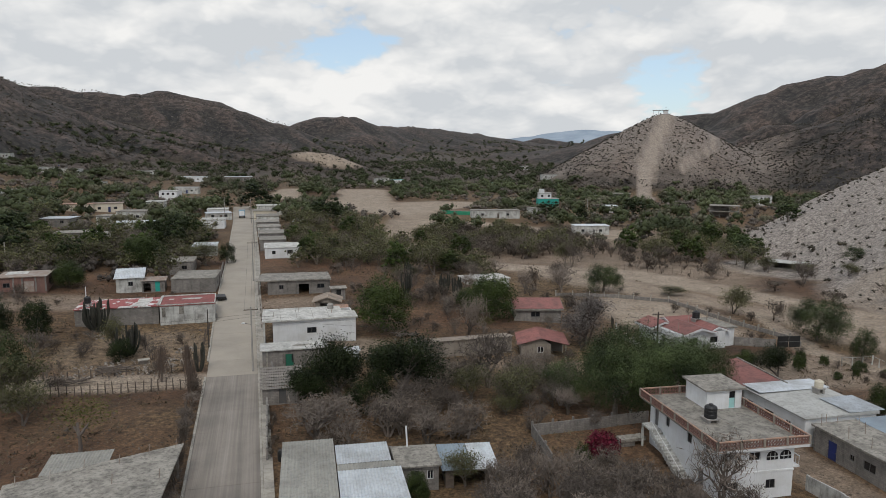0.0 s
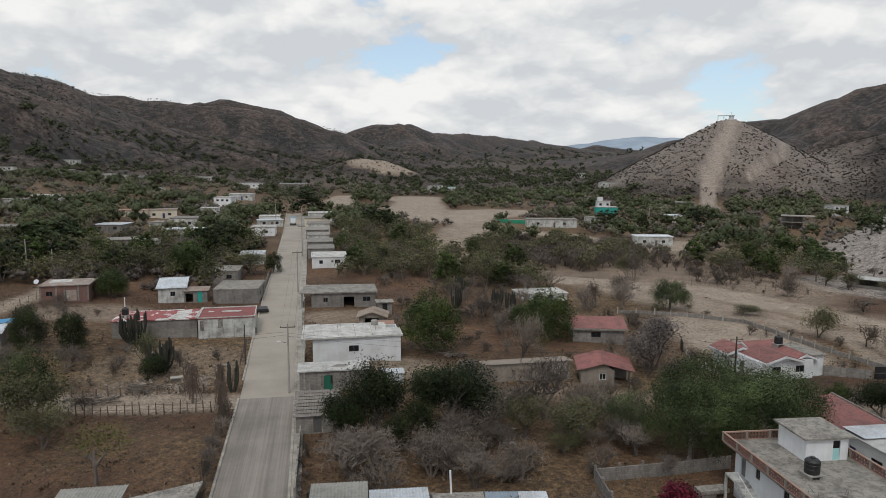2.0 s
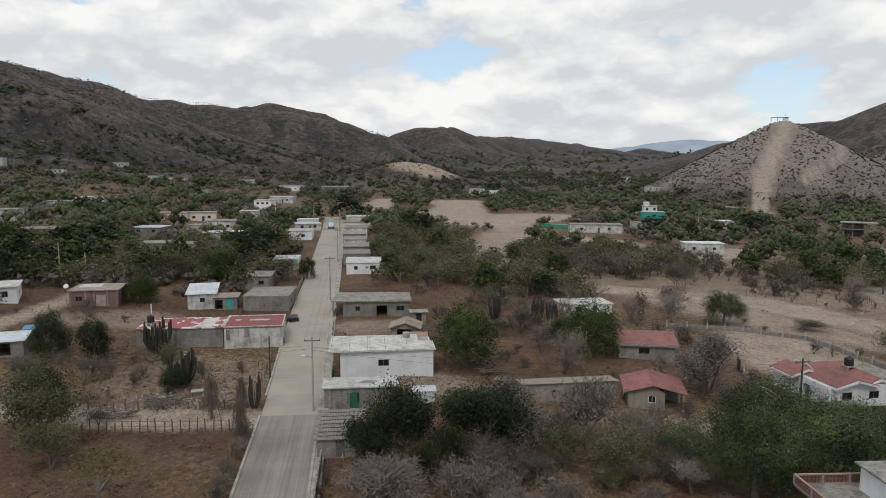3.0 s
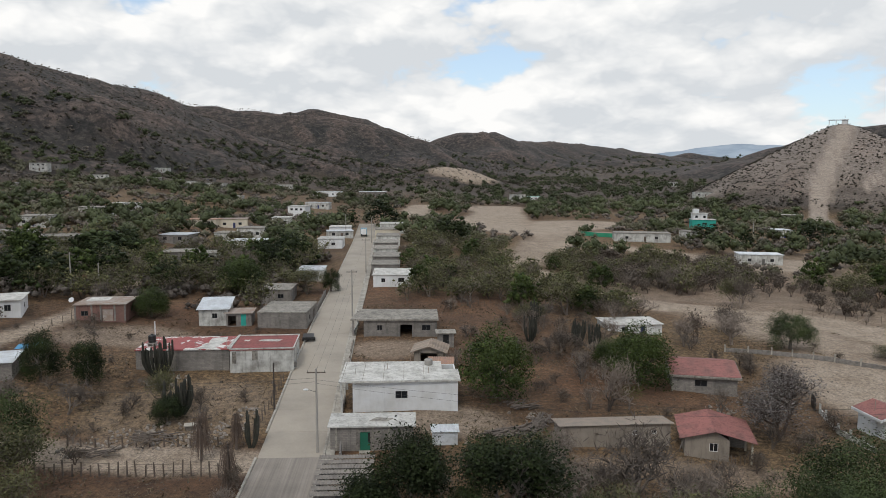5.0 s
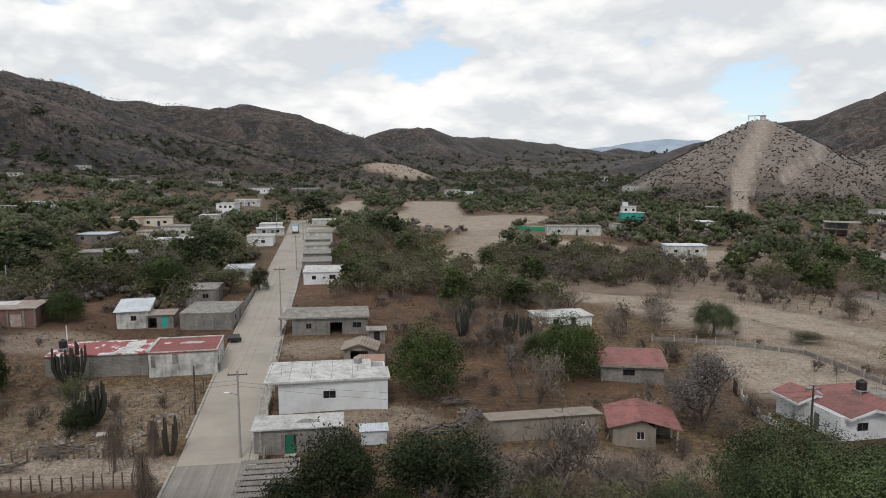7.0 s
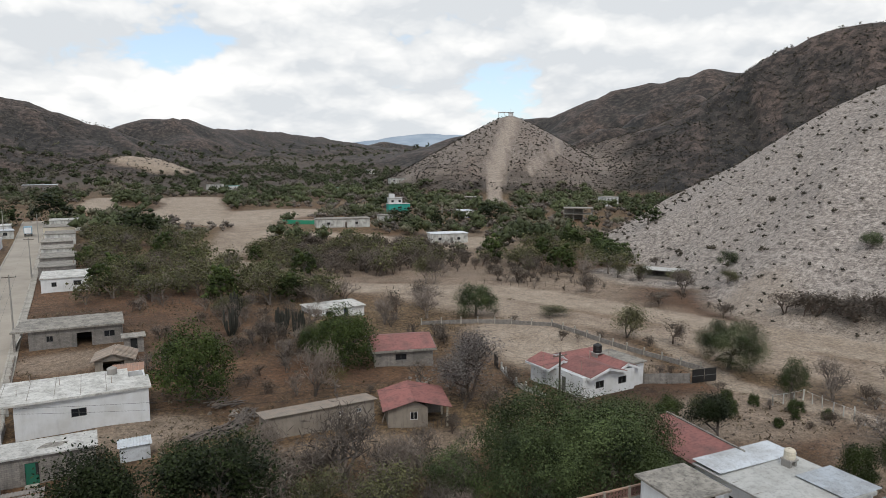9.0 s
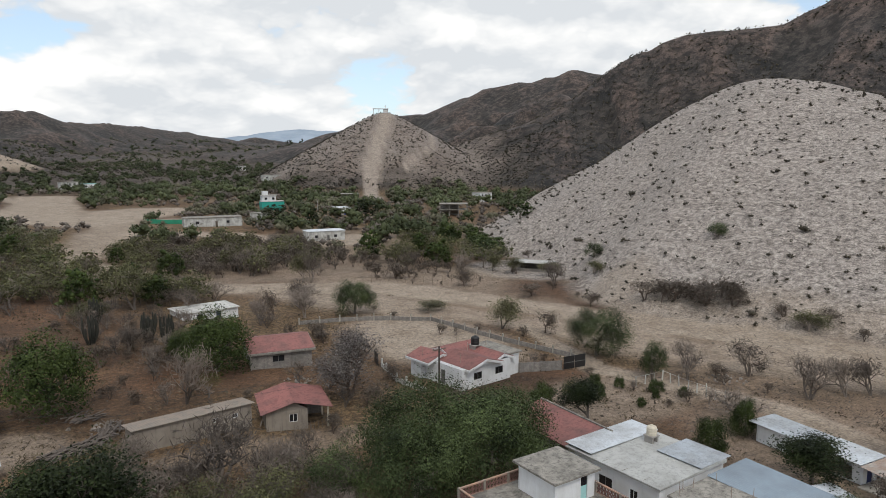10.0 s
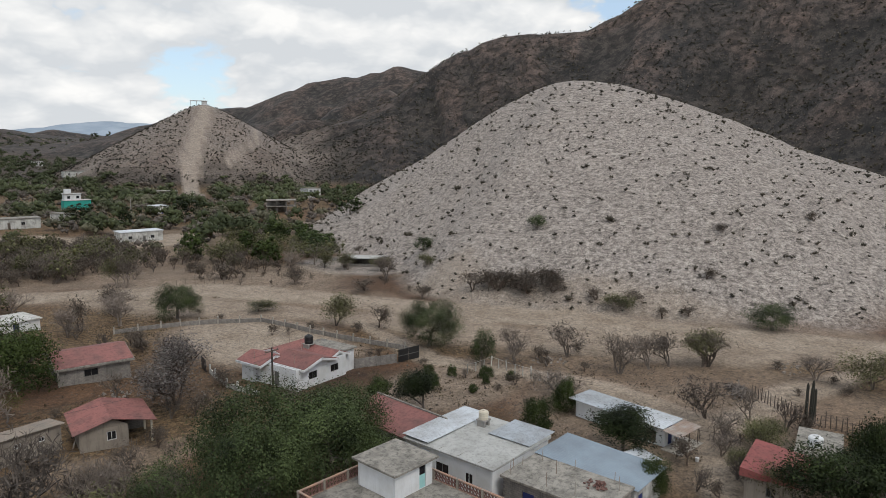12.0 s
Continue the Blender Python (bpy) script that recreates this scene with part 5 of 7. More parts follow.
for k, (px, py) in enumerate(((-2.3, 4.2), (-1.5, 4.5), (-0.2, 4.4), (0.4, 1.2), (1.9, 3.6), (2.2, 0.4), (-2.2, 0.6), (-1.8, -1.9), (2.3, -3.4), (1.2, -4.4))):
    part("rebar", Build().tube([(px, py, 3.0), (px + 0.08 * (k % 3 - 1), py, 4.4 - 0.2 * (k % 3))], [0.045, 0.035], 4), "rust", h)
rng = random.Random(21)
pile = base("brick_pile", 60.2, 51.8, 10, 1.9, "heap of broken red bricks on a slab roof", "bricks")
for k in range(60):
    r = abs(rng.gauss(0, 0.55))
    a = rng.uniform(0, 6.3)
    b = part("brick", Build().box(-0.14, 0.14, -0.07, 0.07, -0.05, 0.05), "brick", pile)
    b.matrix_basis = pose(r * math.cos(a), r * math.sin(a), 0.07 + max(0, 0.42 - 0.4 * r) * rng.random(), rng.uniform(-30, 30), rng.uniform(-30, 30), rng.uniform(0, 360))
h = house(65.2, 54.2, -2, 5.6, 9.6, 2.6, "stained", None, 0, [("f", -1.5, 0, 0.9, 1.9, "door", "navy"), window("r", 0)], "workshop under a blue-grey corrugated roof", name="workshop", z=-1.2)
tin_roof(h, -3.0, 3.1, -5.2, 5.2, 2.75, 3.2, "blue_tin", along="y")
h = house(69.6, 52.4, -20, 3.2, 2.6, 2.0, "block", None, 0, [], "small hut with a white sheet roof", name="hut")
tin_roof(h, -1.9, 1.9, -1.5, 1.5, 2.05, 2.2, "white_tin")
h = house(60.6, 76.0, -6, 4.6, 10.2, 2.7, "stained", None, 0, [window("l", 0)], "low house with a sloping red roof", z=-1.0)
part("roof", Build().slab([(-2.7, -5.5, 2.705), (2.7, -5.5, 2.705), (2.7, 5.5, 2.705), (-2.7, 5.5, 2.705)], [(-2.7, -5.5, 2.8), (2.7, -5.5, 3.5), (2.7, 5.5, 3.5), (-2.7, 5.5, 2.8)]), "pink_roof", h, "faded red roof surface")
part("roof_curb", Build().box(2.55, 2.75, -5.6, 5.6, 3.3, 3.62), "slab", h)

# the sheet-roofed stall by the lane
h = house(80.8, 58.4, -9, 3.3, 11.6, 1.95, "white", None, 0, [door("f", -0.5, "navy"), ("l", 2.0, 0, 5.5, 1.75, "gap"), ("f", 1.0, 0, 0.7, 1.75, "gap")], "long whitewashed stall under white corrugated sheets", name="stall", z=-1.15)
tin_roof(h, -2.3, 2.0, -1.2, 6.4, 2.2, 2.3, "tin", along="x")
tin_roof(h, -2.2, 2.1, -5.9, -1.25, 2.15, 2.25, "white_tin", "sheet_roof", along="x")
for px in (-2.0, 0.0, 1.9):
    part("porch_post", Build().tube([(px, -7.7, -0.2), (px, -7.7, 1.9)], [0.06, 0.05], 6), "wood", h)
tin_roof(h, -2.4, 2.1, -8.0, -5.95, 1.9, 2.1, "rust", "porch_roof", along="x")
part("porch_floor", Build().box(-2.5, 2.3, -8.2, -5.85, -0.2, 0.08), "kerb", h)

h = house(139.0, 158.0, -60, 11.0, 4.0, 1.5, "block", None, 0, [("f", 0, 0, 7.0, 1.4, "gap")], "low open shelter with a pale sheet roof below the hill", name="shelter", lift=0.8)
tin_roof(h, -5.6, 5.6, -2.4, 2.4, 1.55, 1.75, "pale_sheet")

# red-roofed house and the lane's corner
h = house(75.4, 41.2, 4, 6.8, 4.4, 2.5, "mud", None, 0, [window("l", 0, 0.9, 0.8, 0.9), window("f", 1)], "low house with a bright red sloping roof", z=-1.3)
part("roof", Build().slab([(-3.8, -2.6, 2.505), (3.7, -2.6, 2.505), (3.7, 2.6, 2.505), (-3.8, 2.6, 2.505)], [(-3.8, -2.6, 2.6), (3.7, -2.6, 2.6), (3.7, 2.6, 3.3), (-3.8, 2.6, 3.3)]), "red_roof", h)
tank(83.6, 39.6, 0.86, 0.7, 1.1, "white", "white water tank on a slab roof", 0.0)
house(84.6, 39.4, 8, 7.0, 3.6, 2.0, "stained", "slab", 0.3, [], "low whitewashed outbuilding with a slab roof", name="outbuilding", z=-1.3)

# sheds and roofs in the foreground
h = house(3.0, 58.6, -3, 5.0, 17.0, 2.7, "block", None, 0, [door("l", 2, "rust")], "block store under grey fibre-cement sheets", name="store", z=-0.7)
tin_roof(h, -2.5, 2.45, -8.8, 8.7, 3.1, 3.05, "grey_sheet", along="y")
h = house(8.4, 57.4, -3, 5.4, 15.4, 2.6, "block", None, 0, [window("b", 0)], "block workshop under white sheet roofing", name="workshop", z=-0.7)
tin_roof(h, -2.9, 2.9, -8.0, 2.4, 2.9, 2.95, "white_tin", along="y")
tin_roof(h, -2.9, 2.5, 2.5, 3.7, 2.93, 2.95, "grey_sheet", "sheet_strip")
tin_roof(h, -2.9, 2.2, 3.8, 8.0, 2.95, 3.0, "white_tin", "sheet_roof")
h = house(13.4, 62.2, -5, 3.8, 4.2, 2.35, "block", "slab", 0.3, [door("f", -0.3, "dark", 0.8, 1.9), window("f", 1.1, 1.0, 0.6, 0.9, "white")], "small grey block room with a white pipe", name="hut", z=-0.6)
part("vent_pipe", Build().tube([(-0.6, 2.2, 2.3), (-0.7, 2.3, 4.6)], [0.09, 0.09], 8), "white", h)
h = house(18.4, 62.0, -8, 4.6, 4.8, 1.9, "wood", None, 0, [("f", 0, 0, 3.0, 1.7, "gap")], "open plank shed with patched sheet roof", name="shed", z=-0.7)
tin_roof(h, -2.7, 0.2, -2.8, 2.8, 2.0, 2.2, "blue_tin")
tin_roof(h, 0.25, 2.8, -2.8, 2.8, 2.0, 2.2, "white_tin", "sheet_roof")
h = house(-16.2, 62.4, 22, 11.5, 6.5, 2.85, "block", None, 0, [window("f", 2), door("r", 0)], "grey house with a bare stained roof slab", z=-0.6)
ring = [(-5.45, 3.7), (-6.9, -3.9), (4.9, -6.7), (9.75, 3.6)]
part("roof", Build().slab([(a, b, 2.855) for a, b in ring], [(a, b, 3.03) for a, b in ring]), "slab", h, "bare concrete slab with lichen and broken edges")
part("column", Build().box(8.7, 8.95, 2.7, 2.95, -0.4, 2.85), "block", h)
for px, py in ((-4.6, 3.0), (-2.0, 2.6), (0.8, 3.2), (3.6, 2.4), (6.4, 3.2), (8.8, 2.9), (2.2, -1.5), (5.8, -2.8)):
    part("rebar", Build().tube([(px, py, 3.0), (px + 0.1, py, 3.9)], [0.035, 0.03], 4), "rust", h)
h = house(-17.9, 68.9, 0, 4.8, 3.2, 1.9, "block", None, 0, [], "lean-to under grey corrugated sheets", name="lean_to", z=-0.4)
tin_roof(h, -2.8, 2.8, -2.3, 2.0, 2.1, 2.3, "grey_sheet", along="y")
low_wall([(28.4, 69.6), (36, 69.9), (43.6, 70.4)], 1.35, "block", 2.6, 0.4, "grey block garden wall with posts")
low_wall([(28.4, 69.6), (27.4, 61.5)], 1.4, "block", 2.6, 0.3, "grey block garden wall in shade")
low_wall([(0.4, 95.6), (0.2, 99.0)], 1.6, "block", 3.0, 0.05, "grey block wall beside the street")
low_wall([(-0.6, 70.0), (-0.5, 84.8)], 1.5, "block", 3.0, 0.05, "grey block wall beside the street")
low_wall([(-1.2, 119.5), (-1.6, 139.5)], 0.6, "stone", 3.2, 0.2, "low rubble wall along the street")
low_wall([(-10.2, 158.5), (-10.4, 176)], 1.2, "block", 3.2, 0.3, "block wall with posts along the street")
w = base("washstand", 38.4, 65.4, 0, None, "concrete wash basin on a block base", "washstand")
part("basin", Build().box(-1.5, 1.5, -0.6, 0.6, 0.55, 0.9), "slab", w)
part("pedestal", Build().box(-1.3, 0.2, -0.5, 0.5, -0.2, 0.547), "block", w)


# houses of the village and the far side of the valley
def far_houses():
    rng = random.Random(8)
    for x, y, w, hh, wall, roof in FAR_HOUSES:
        hh = min(max(hh, 2.6), 3.4 if hh < 5.6 else 5.6)
        d = rng.uniform(6, 9)
        ops = [window("f", u * w * 0.5, 1.1, 1.2, 1.0) for u in ((-0.55, 0.5) if w > 6 else (0.0,))]
        ops.append(door("f", 0.05 * w, rng.choice(("frame", "wood", "navy"))) if w > 6 else window("r", 0))
        if hh > 4.5:
            ops += [window("f", u * w * 0.5, 3.7, 1.2, 1.0) for u in (-0.55, 0.0, 0.55)]
        if wall == "white" and rng.random() < 0.7:
            wall, roof = "stained", "slab" if roof == "pale_slab" else roof
        kind = {"white": "white", "block": "grey block", "stained": "stained pale", "tile": "ochre plastered", "teal": "turquoise", "aqua": "pale turquoise"}[wall]
        top = {"slab": "bare slab", "pale_slab": "pale slab", "white_tin": "white sheet", "rust": "rusty sheet", "tile": "clay tile", "teal": "turquoise", "aqua": "turquoise"}[roof]
        house(x, y + d / 2, rng.uniform(-12, 12), w, d, hh, "cream" if wall == "tile" else wall, roof, 0.3, ops, f"{kind} village house with a {top} roof", rebar=rng.choice((0, 2, 3)))


FAR_HOUSES = [  # x, y, width, height, wall, roof
    (-251, 527, 11.9, 5.9, "white", "slab"),
    (-216, 539, 11.4, 9.3, "white", "pale_slab"),
    (-207, 644, 11.3, 3.4, "white", "white_tin"),
    (-219, 442, 8.6, 2.0, "block", "white_tin"),
    (-172, 521, 11.1, 6.3, "block", "pale_slab"),
    (-152, 535, 19.2, 5.3, "white", "pale_slab"),
    (-133, 538, 15.6, 4.5, "stained", "slab"),
    (-116, 305, 12.3, 4.0, "white", "slab"),
    (-116, 331, 9.8, 4.7, "white", "pale_slab"),
    (-107, 339, 7.5, 4.7, "white", "slab"),
    (-101, 348, 8.8, 4.7, "block", "rust"),
    (-102, 220, 9.3, 4.3, "white", "pale_slab"),
    (-89, 217, 13.4, 5.5, "block", "slab"),
    (-116, 259, 8.9, 3.7, "stained", "slab"),
    (-71, 294, 11.2, 2.8, "tile", "tile"),
    (-61, 298, 11.0, 3.6, "tile", "rust"),
    (-52, 252, 4.9, 4.0, "white", "slab"),
    (-41, 237, 11.1, 3.8, "white", "white_tin"),
    (-47, 271, 9.9, 3.6, "white", "pale_slab"),
    (-65, 244, 9.1, 2.1, "block", "white_tin"),
    (-52, 206, 8.0, 3.8, "block", "slab"),
    (-47, 212, 6.8, 1.6, "white", "pale_slab"),
    (-46, 320, 7.2, 5.2, "stained", "pale_slab"),
    (-45, 360, 8.6, 8.1, "white", "pale_slab"),
    (-44, 426, 13.6, 4.9, "white", "white_tin"),
    (-52, 541, 20.8, 5.4, "white", "white_tin"),
    (-20, 572, 20.8, 3.5, "block", "white_tin"),
    (-18, 283, 9.4, 2.5, "white", "white_tin"),
    (13, 246, 6.5, 2.6, "block", "white_tin"),
    (-92, 430, 8.1, 3.6, "white", "slab"),
    (-90, 592, 14.6, 4.6, "white", "slab"),
    (-246, 538, 12.2, 4.0, "block", "slab"),
    (-157, 609, 7.5, 2.8, "block", "slab"),
    (-169, 555, 10.2, 3.4, "block", "slab"),
    (104, 303, 22.4, 5.3, "white", "slab"),
    (127, 251, 13.7, 4.1, "white", "white_tin"),
    (97, 584, 11.4, 6.4, "white", "slab"),
    (113, 594, 12.0, 3.4, "white", "aqua"),
    (187, 550, 5.0, 2.8, "white", "aqua"),
    (170, 315, 6.2, 3.9, "white", "white_tin"),
    (338, 873, 8.4, 11.1, "white", "pale_slab"),
    (229, 532, 14.6, 3.8, "stained", "slab"),
    (126, 307, 3.7, 4.4, "white", "pale_slab"),
    (283, 344, 9.1, 6.7, "white", "slab"),
]

far_houses()
h = house(157.0, 369.5, -14, 11.5, 8.0, 3.6, "teal", "pale_slab", 0.3, [window("f", 0, 1.3, 1.2, 0.8)], "two-storey house, turquoise below and white above", z=2.8)
part("upper_wall", Build().box(-5.2, 1.8, -2.6, 3.8, 3.764, 6.6), "white", h)
part("upper_roof", Build().box(-5.6, 2.3, -3.0, 4.1, 6.604, 6.8), "pale_slab", h)
for px in (-3.4, 0.4):
    part("upper_window", Build().box(px - 0.6, px + 0.6, -2.66, -2.603, 4.5, 5.7), "glass", h)
part("upper_tower", Build().box(-4.6, -1.8, 0.5, 3.2, 6.804, 8.8), "white", h)
HOMES.extend([(148, 352, 14), (90, 318, 10), (100, 290, 9), (170, 306, 8)])
house(50.2, 155.6, 3, 10.5, 6.5, 2.25, "white", "pale_slab", 0.3, [window("f", -2), door("f", 1.5, "navy")], "low white house with a pale slab roof", z=-0.5)
M["fence_green"] = paint("green_shade_net", (0.03, 0.28, 0.16), (0.03, 0.22, 0.13), grain=0.4)
n = new("fence")
tagged(n, "green shade-net fence on thin posts", "fence")
for k in range(9):
    x0, y0, x1, y1 = 84 + k * 1.7, 330 - k * 1.9, 84 + (k + 1) * 1.7, 330 - (k + 1) * 1.9
    z0 = float(ground_z(x0, y0))
    part("net_panel", Build().slab([(x0, y0, z0), (x1, y1, z0), (x1, y1 + 0.05, z0), (x0, y0 + 0.05, z0)], [(x0, y0, z0 + 1.8), (x1, y1, z0 + 1.8), (x1, y1 + 0.05, z0 + 1.8), (x0, y0 + 0.05, z0 + 1.8)]), "fence_green", n)


def frame_house(x, y, rot, w, d, storeys, label):
    """An unfinished concrete frame: slabs on columns, with a few walls."""
    e = base("concrete_frame_house", x, y, rot, None, label, "house")
    for s in range(storeys):
        part("floor_slab", Build().box(-w / 2 - 0.4, w / 2 + 0.4, -d / 2 - 0.4, d / 2 + 0.4, 2.8 * (s + 1), 2.8 * (s + 1) + 0.22), "slab", e)
        for px in (-w / 2, -w / 6, w / 6, w / 2):
            for py in (-d / 2, d / 2):
                part("column", Build().box(px - 0.16, px + 0.16, py - 0.16, py + 0.16, 2.8 * s + (0.222 if s else -0.5), 2.797 + 2.8 * s), "block", e)
        part("wall", Build().box(-w / 2, w / 6, d / 6, d / 6 + 0.2, 2.8 * s + (0.224 if s else -0.5), 2.795 + 2.8 * s), "block", e)
    HOMES.append((x, y, w * 0.7))


frame_house(212, 384, -28, 10, 8, 2, "unfinished two-storey concrete frame house on the slope")
frame_house(217, 292, -36, 13, 9, 2, "grey unfinished concrete house among trees")
h = base("hilltop_shelter", 328, 531, -30, None, "open white shelter with a flat roof on the hilltop", "shelter")
part("roof", Build().box(-7.5, 5.5, -3, 3, 3.0, 3.3), "white", h)
for px in (-7, -2.5, 2, 5):
    for py in (-2.6, 2.6):
        part("post", Build().box(px - 0.15, px + 0.15, py - 0.15, py + 0.15, -1, 2.997), "white", h)
part("shrine_wall", Build().box(1.2, 5.0, -2.2, 2.2, -1, 2.8), "white", h)
part("cross_post", Build().box(3.0, 3.25, -0.12, 0.12, 3.303, 6.2), "white", h)
part("cross_arm", Build().box(2.3, 3.95, -0.11, 0.11, 5.1, 5.35), "white", h)


# ---- poles, cables, fences, clutter ----
def pole(x, y, height, material, label, arm=True, lamp=False, r=0.16):
    e = base("utility_pole", x, y, 0, None, label, "pole", "utility poles")
    part("shaft", Build().tube([(0, 0, -0.4), (0, 0, height)], [r, r * 0.6], 10), material, e)
    if arm:
        part("crossarm", Build().box(-1.0, 1.0, -0.06, 0.06, height - 0.5, height - 0.38), "wood", e)
        for px in (-0.9, 0.0, 0.9):
            part("insulator", Build().tube([(px, 0, height - 0.378), (px, 0, height - 0.2)], [0.05, 0.03], 6), "frame", e)
    if lamp:
        part("lamp_arm", Build().tube([(0, 0, height - 2.6), (-0.9, -0.1, height - 2.3)], [0.035, 0.03], 6), "frame", e)
        part("lamp_head", Build().tube([(-0.85, -0.1, height - 2.3), (-1.05, -0.1, height - 2.3), (-1.4, -0.1, height - 2.28)], [0.07, 0.13, 0.06], 8), "white", e)
    return e


pole(-2.4, 99.2, 9.5, "pole", "grey concrete utility pole with a street lamp", lamp=True)
pole(-9.2, 110.8, 6.2, "creosote", "dark tarred wooden pole beside the street", arm=False, r=0.13)
pole(59.8, 95.2, 7.2, "creosote", "dark tarred wooden pole in a yard", r=0.17)
pole(-59.2, 165.2, 8.5, "pole", "grey utility pole beside a lane")
pole(-55.8, 169.8, 6.0, "pole", "grey utility pole beside a lane", arm=False)
pole(-3.0, 155.0, 9.0, "pole", "grey concrete utility pole along the street")
pole(-3.4, 205.0, 9.0, "pole", "grey concrete utility pole along the street")
pole(-5.2, 268.0, 9.0, "pole", "grey concrete utility pole along the street")
pole(-15.6, 285.0, 9.0, "pole", "grey concrete utility pole along the street")
pole(148, 300, 9.0, "pole", "grey utility pole beside the far houses", arm=False, r=0.25)


def cable(a, b, sag, name="cable"):
    pts = []
    for k in range(13):
        s = k / 12
        pts.append((a[0] + (b[0] - a[0]) * s, a[1] + (b[1] - a[1]) * s, a[2] + (b[2] - a[2]) * s - 4 * sag * s * (1 - s)))
    tagged(new(name, Build().tube(pts, [0.013] * 13, 4).mesh(name, "black")), "thin black overhead cable strung between poles", "cable", "overhead cables")


for o in (-0.9, 0.0, 0.9):
    cable((-2.4 + o, 99.2, 9.2), (-3.0 + o, 155.0, 11.8), 0.6)
cable((-2.4, 99.2, 8.2), (59.8, 95.2, 5.6), 1.2)
cable((-2.4, 99.2, 7.8), (59.8, 95.2, 5.0), 1.6)
cable((-2.4, 99.2, 8.4), (-62.0, 104.0, 9.0), 1.4)
cable((-2.4, 99.2, 8.0), (-62.0, 104.0, 8.4), 1.8)
cable((-3.0, 155.0, 11.4), (-3.4, 205.0, 13.0), 0.6)


def stick_fence(points, every, height, label, material="wood", rails=1, seed=1, thick=0.05):
    """Uneven posts with rails or wire between them."""
    rng = random.Random(seed)
    e = new("fence")
    tagged(e, label, "fence")
    for (ax, ay), (bx, by) in zip(points, points[1:]):
        n = max(1, round(math.hypot(bx - ax, by - ay) / every))
        for k in range(n + 1):
            x, y = ax + (bx - ax) * k / n, ay + (by - ay) * k / n
            z = float(ground_z(x, y))
            hh = height * rng.uniform(0.75, 1.2)
            part("post", Build().tube([(x, y, z - 0.3), (x + rng.uniform(-0.12, 0.12), y + rng.uniform(-0.12, 0.12), z + hh)], [thick, thick * 0.7], 6), material, e)
        for r in range(rails):
            za, zb = float(ground_z(ax, ay)) + height * (0.85 - 0.4 * r), float(ground_z(bx, by)) + height * (0.85 - 0.4 * r)
            part("rail", Build().tube([(ax, ay, za), ((ax + bx) / 2, (ay + by) / 2, (za + zb) / 2 - 0.1), (bx, by, zb)], [0.022] * 3, 4), material, e)
    return e


stick_fence([(-31, 95.0), (-10.6, 93.8)], 0.95, 1.5, "weathered stick fence beside a dirt lane", rails=2, seed=3, thick=0.1)
stick_fence([(-10.4, 93.8), (-9.6, 72.5)], 1.3, 1.3, "stick fence along the street", rails=1, seed=4, thick=0.1)
stick_fence([(-10.2, 101.5), (-9.9, 121.0)], 1.6, 1.3, "stick fence along the street", rails=1, seed=5, thick=0.1)
stick_fence([(-30, 101.5), (-12, 101.0)], 1.5, 1.1, "broken stick fence round an old yard", rails=1, seed=6, thick=0.11)
stick_fence([(84.3, 83.5), (89.4, 83.0), (88.2, 75.5), (87.3, 69.8)], 1.5, 1.6, "row of pale concrete fence posts", "stained", 1, 7, 0.095)
stick_fence([(92, 172), (104, 164), (118, 156)], 2.2, 1.5, "old post fence across a dry field", seed=8)
stick_fence([(118, 156), (126, 172), (132, 190)], 2.2, 1.5, "old post fence across a dry field", seed=9)
stick_fence([(94, 36), (96, 44), (101, 50)], 0.6, 1.6, "dense stake fence beside a lane", seed=10, thick=0.07)
stick_fence([(16, 163), (44, 167)], 1.2, 1.6, "stake fence at the edge of a thicket", seed=12)
stick_fence([(-62, 140), (-52, 143), (-49, 160)], 2.4, 1.4, "post fence along a lane", seed=13)
stick_fence([(81, 60), (84, 44)], 1.4, 1.2, "stake fence beside the lane", seed=14)


def cactus(x, y, r, h, seed, label="clump of columnar cactus"):
    rng = random.Random(seed)
    e = base("cactus", x, y, 0, None, label, "cactus", "columnar cacti")
    for k in range(max(3, int(r * 12))):
        a, d = rng.uniform(0, 6.3), rng.uniform(0, r * 0.3)
        px, py, hh = d * math.cos(a), d * math.sin(a), h * rng.uniform(0.55, 1.0)
        ox, oy = px * 3.0 + 0.2 * math.cos(a), py * 3.0 + 0.2 * math.sin(a)
        part("stem", Build().tube([(px, py, -0.2), (ox * 0.8, oy * 0.8, hh * 0.3), (ox, oy, hh * 0.6), (ox, oy, hh * 0.95), (ox, oy, hh)], [0.13, 0.16, 0.17, 0.15, 0.05], 7), "cactus", e)


for k, (x, y, r, hh) in enumerate(((-27.6, 123.4, 2.4, 5.4), (-20.6, 110.0, 1.8, 5.0), (-9.9, 100.9, 0.7, 4.8), (28.1, 140.1, 1.2, 4.6), (36.0, 139.5, 1.6, 4.8), (38.4, 138.6, 1.4, 4.4), (92.6, 42.0, 0.55, 6.6), (31.0, 152.0, 1.5, 4.5), (-70, 140.0, 1.6, 4.0))):
    cactus(x, y, r, hh, k)


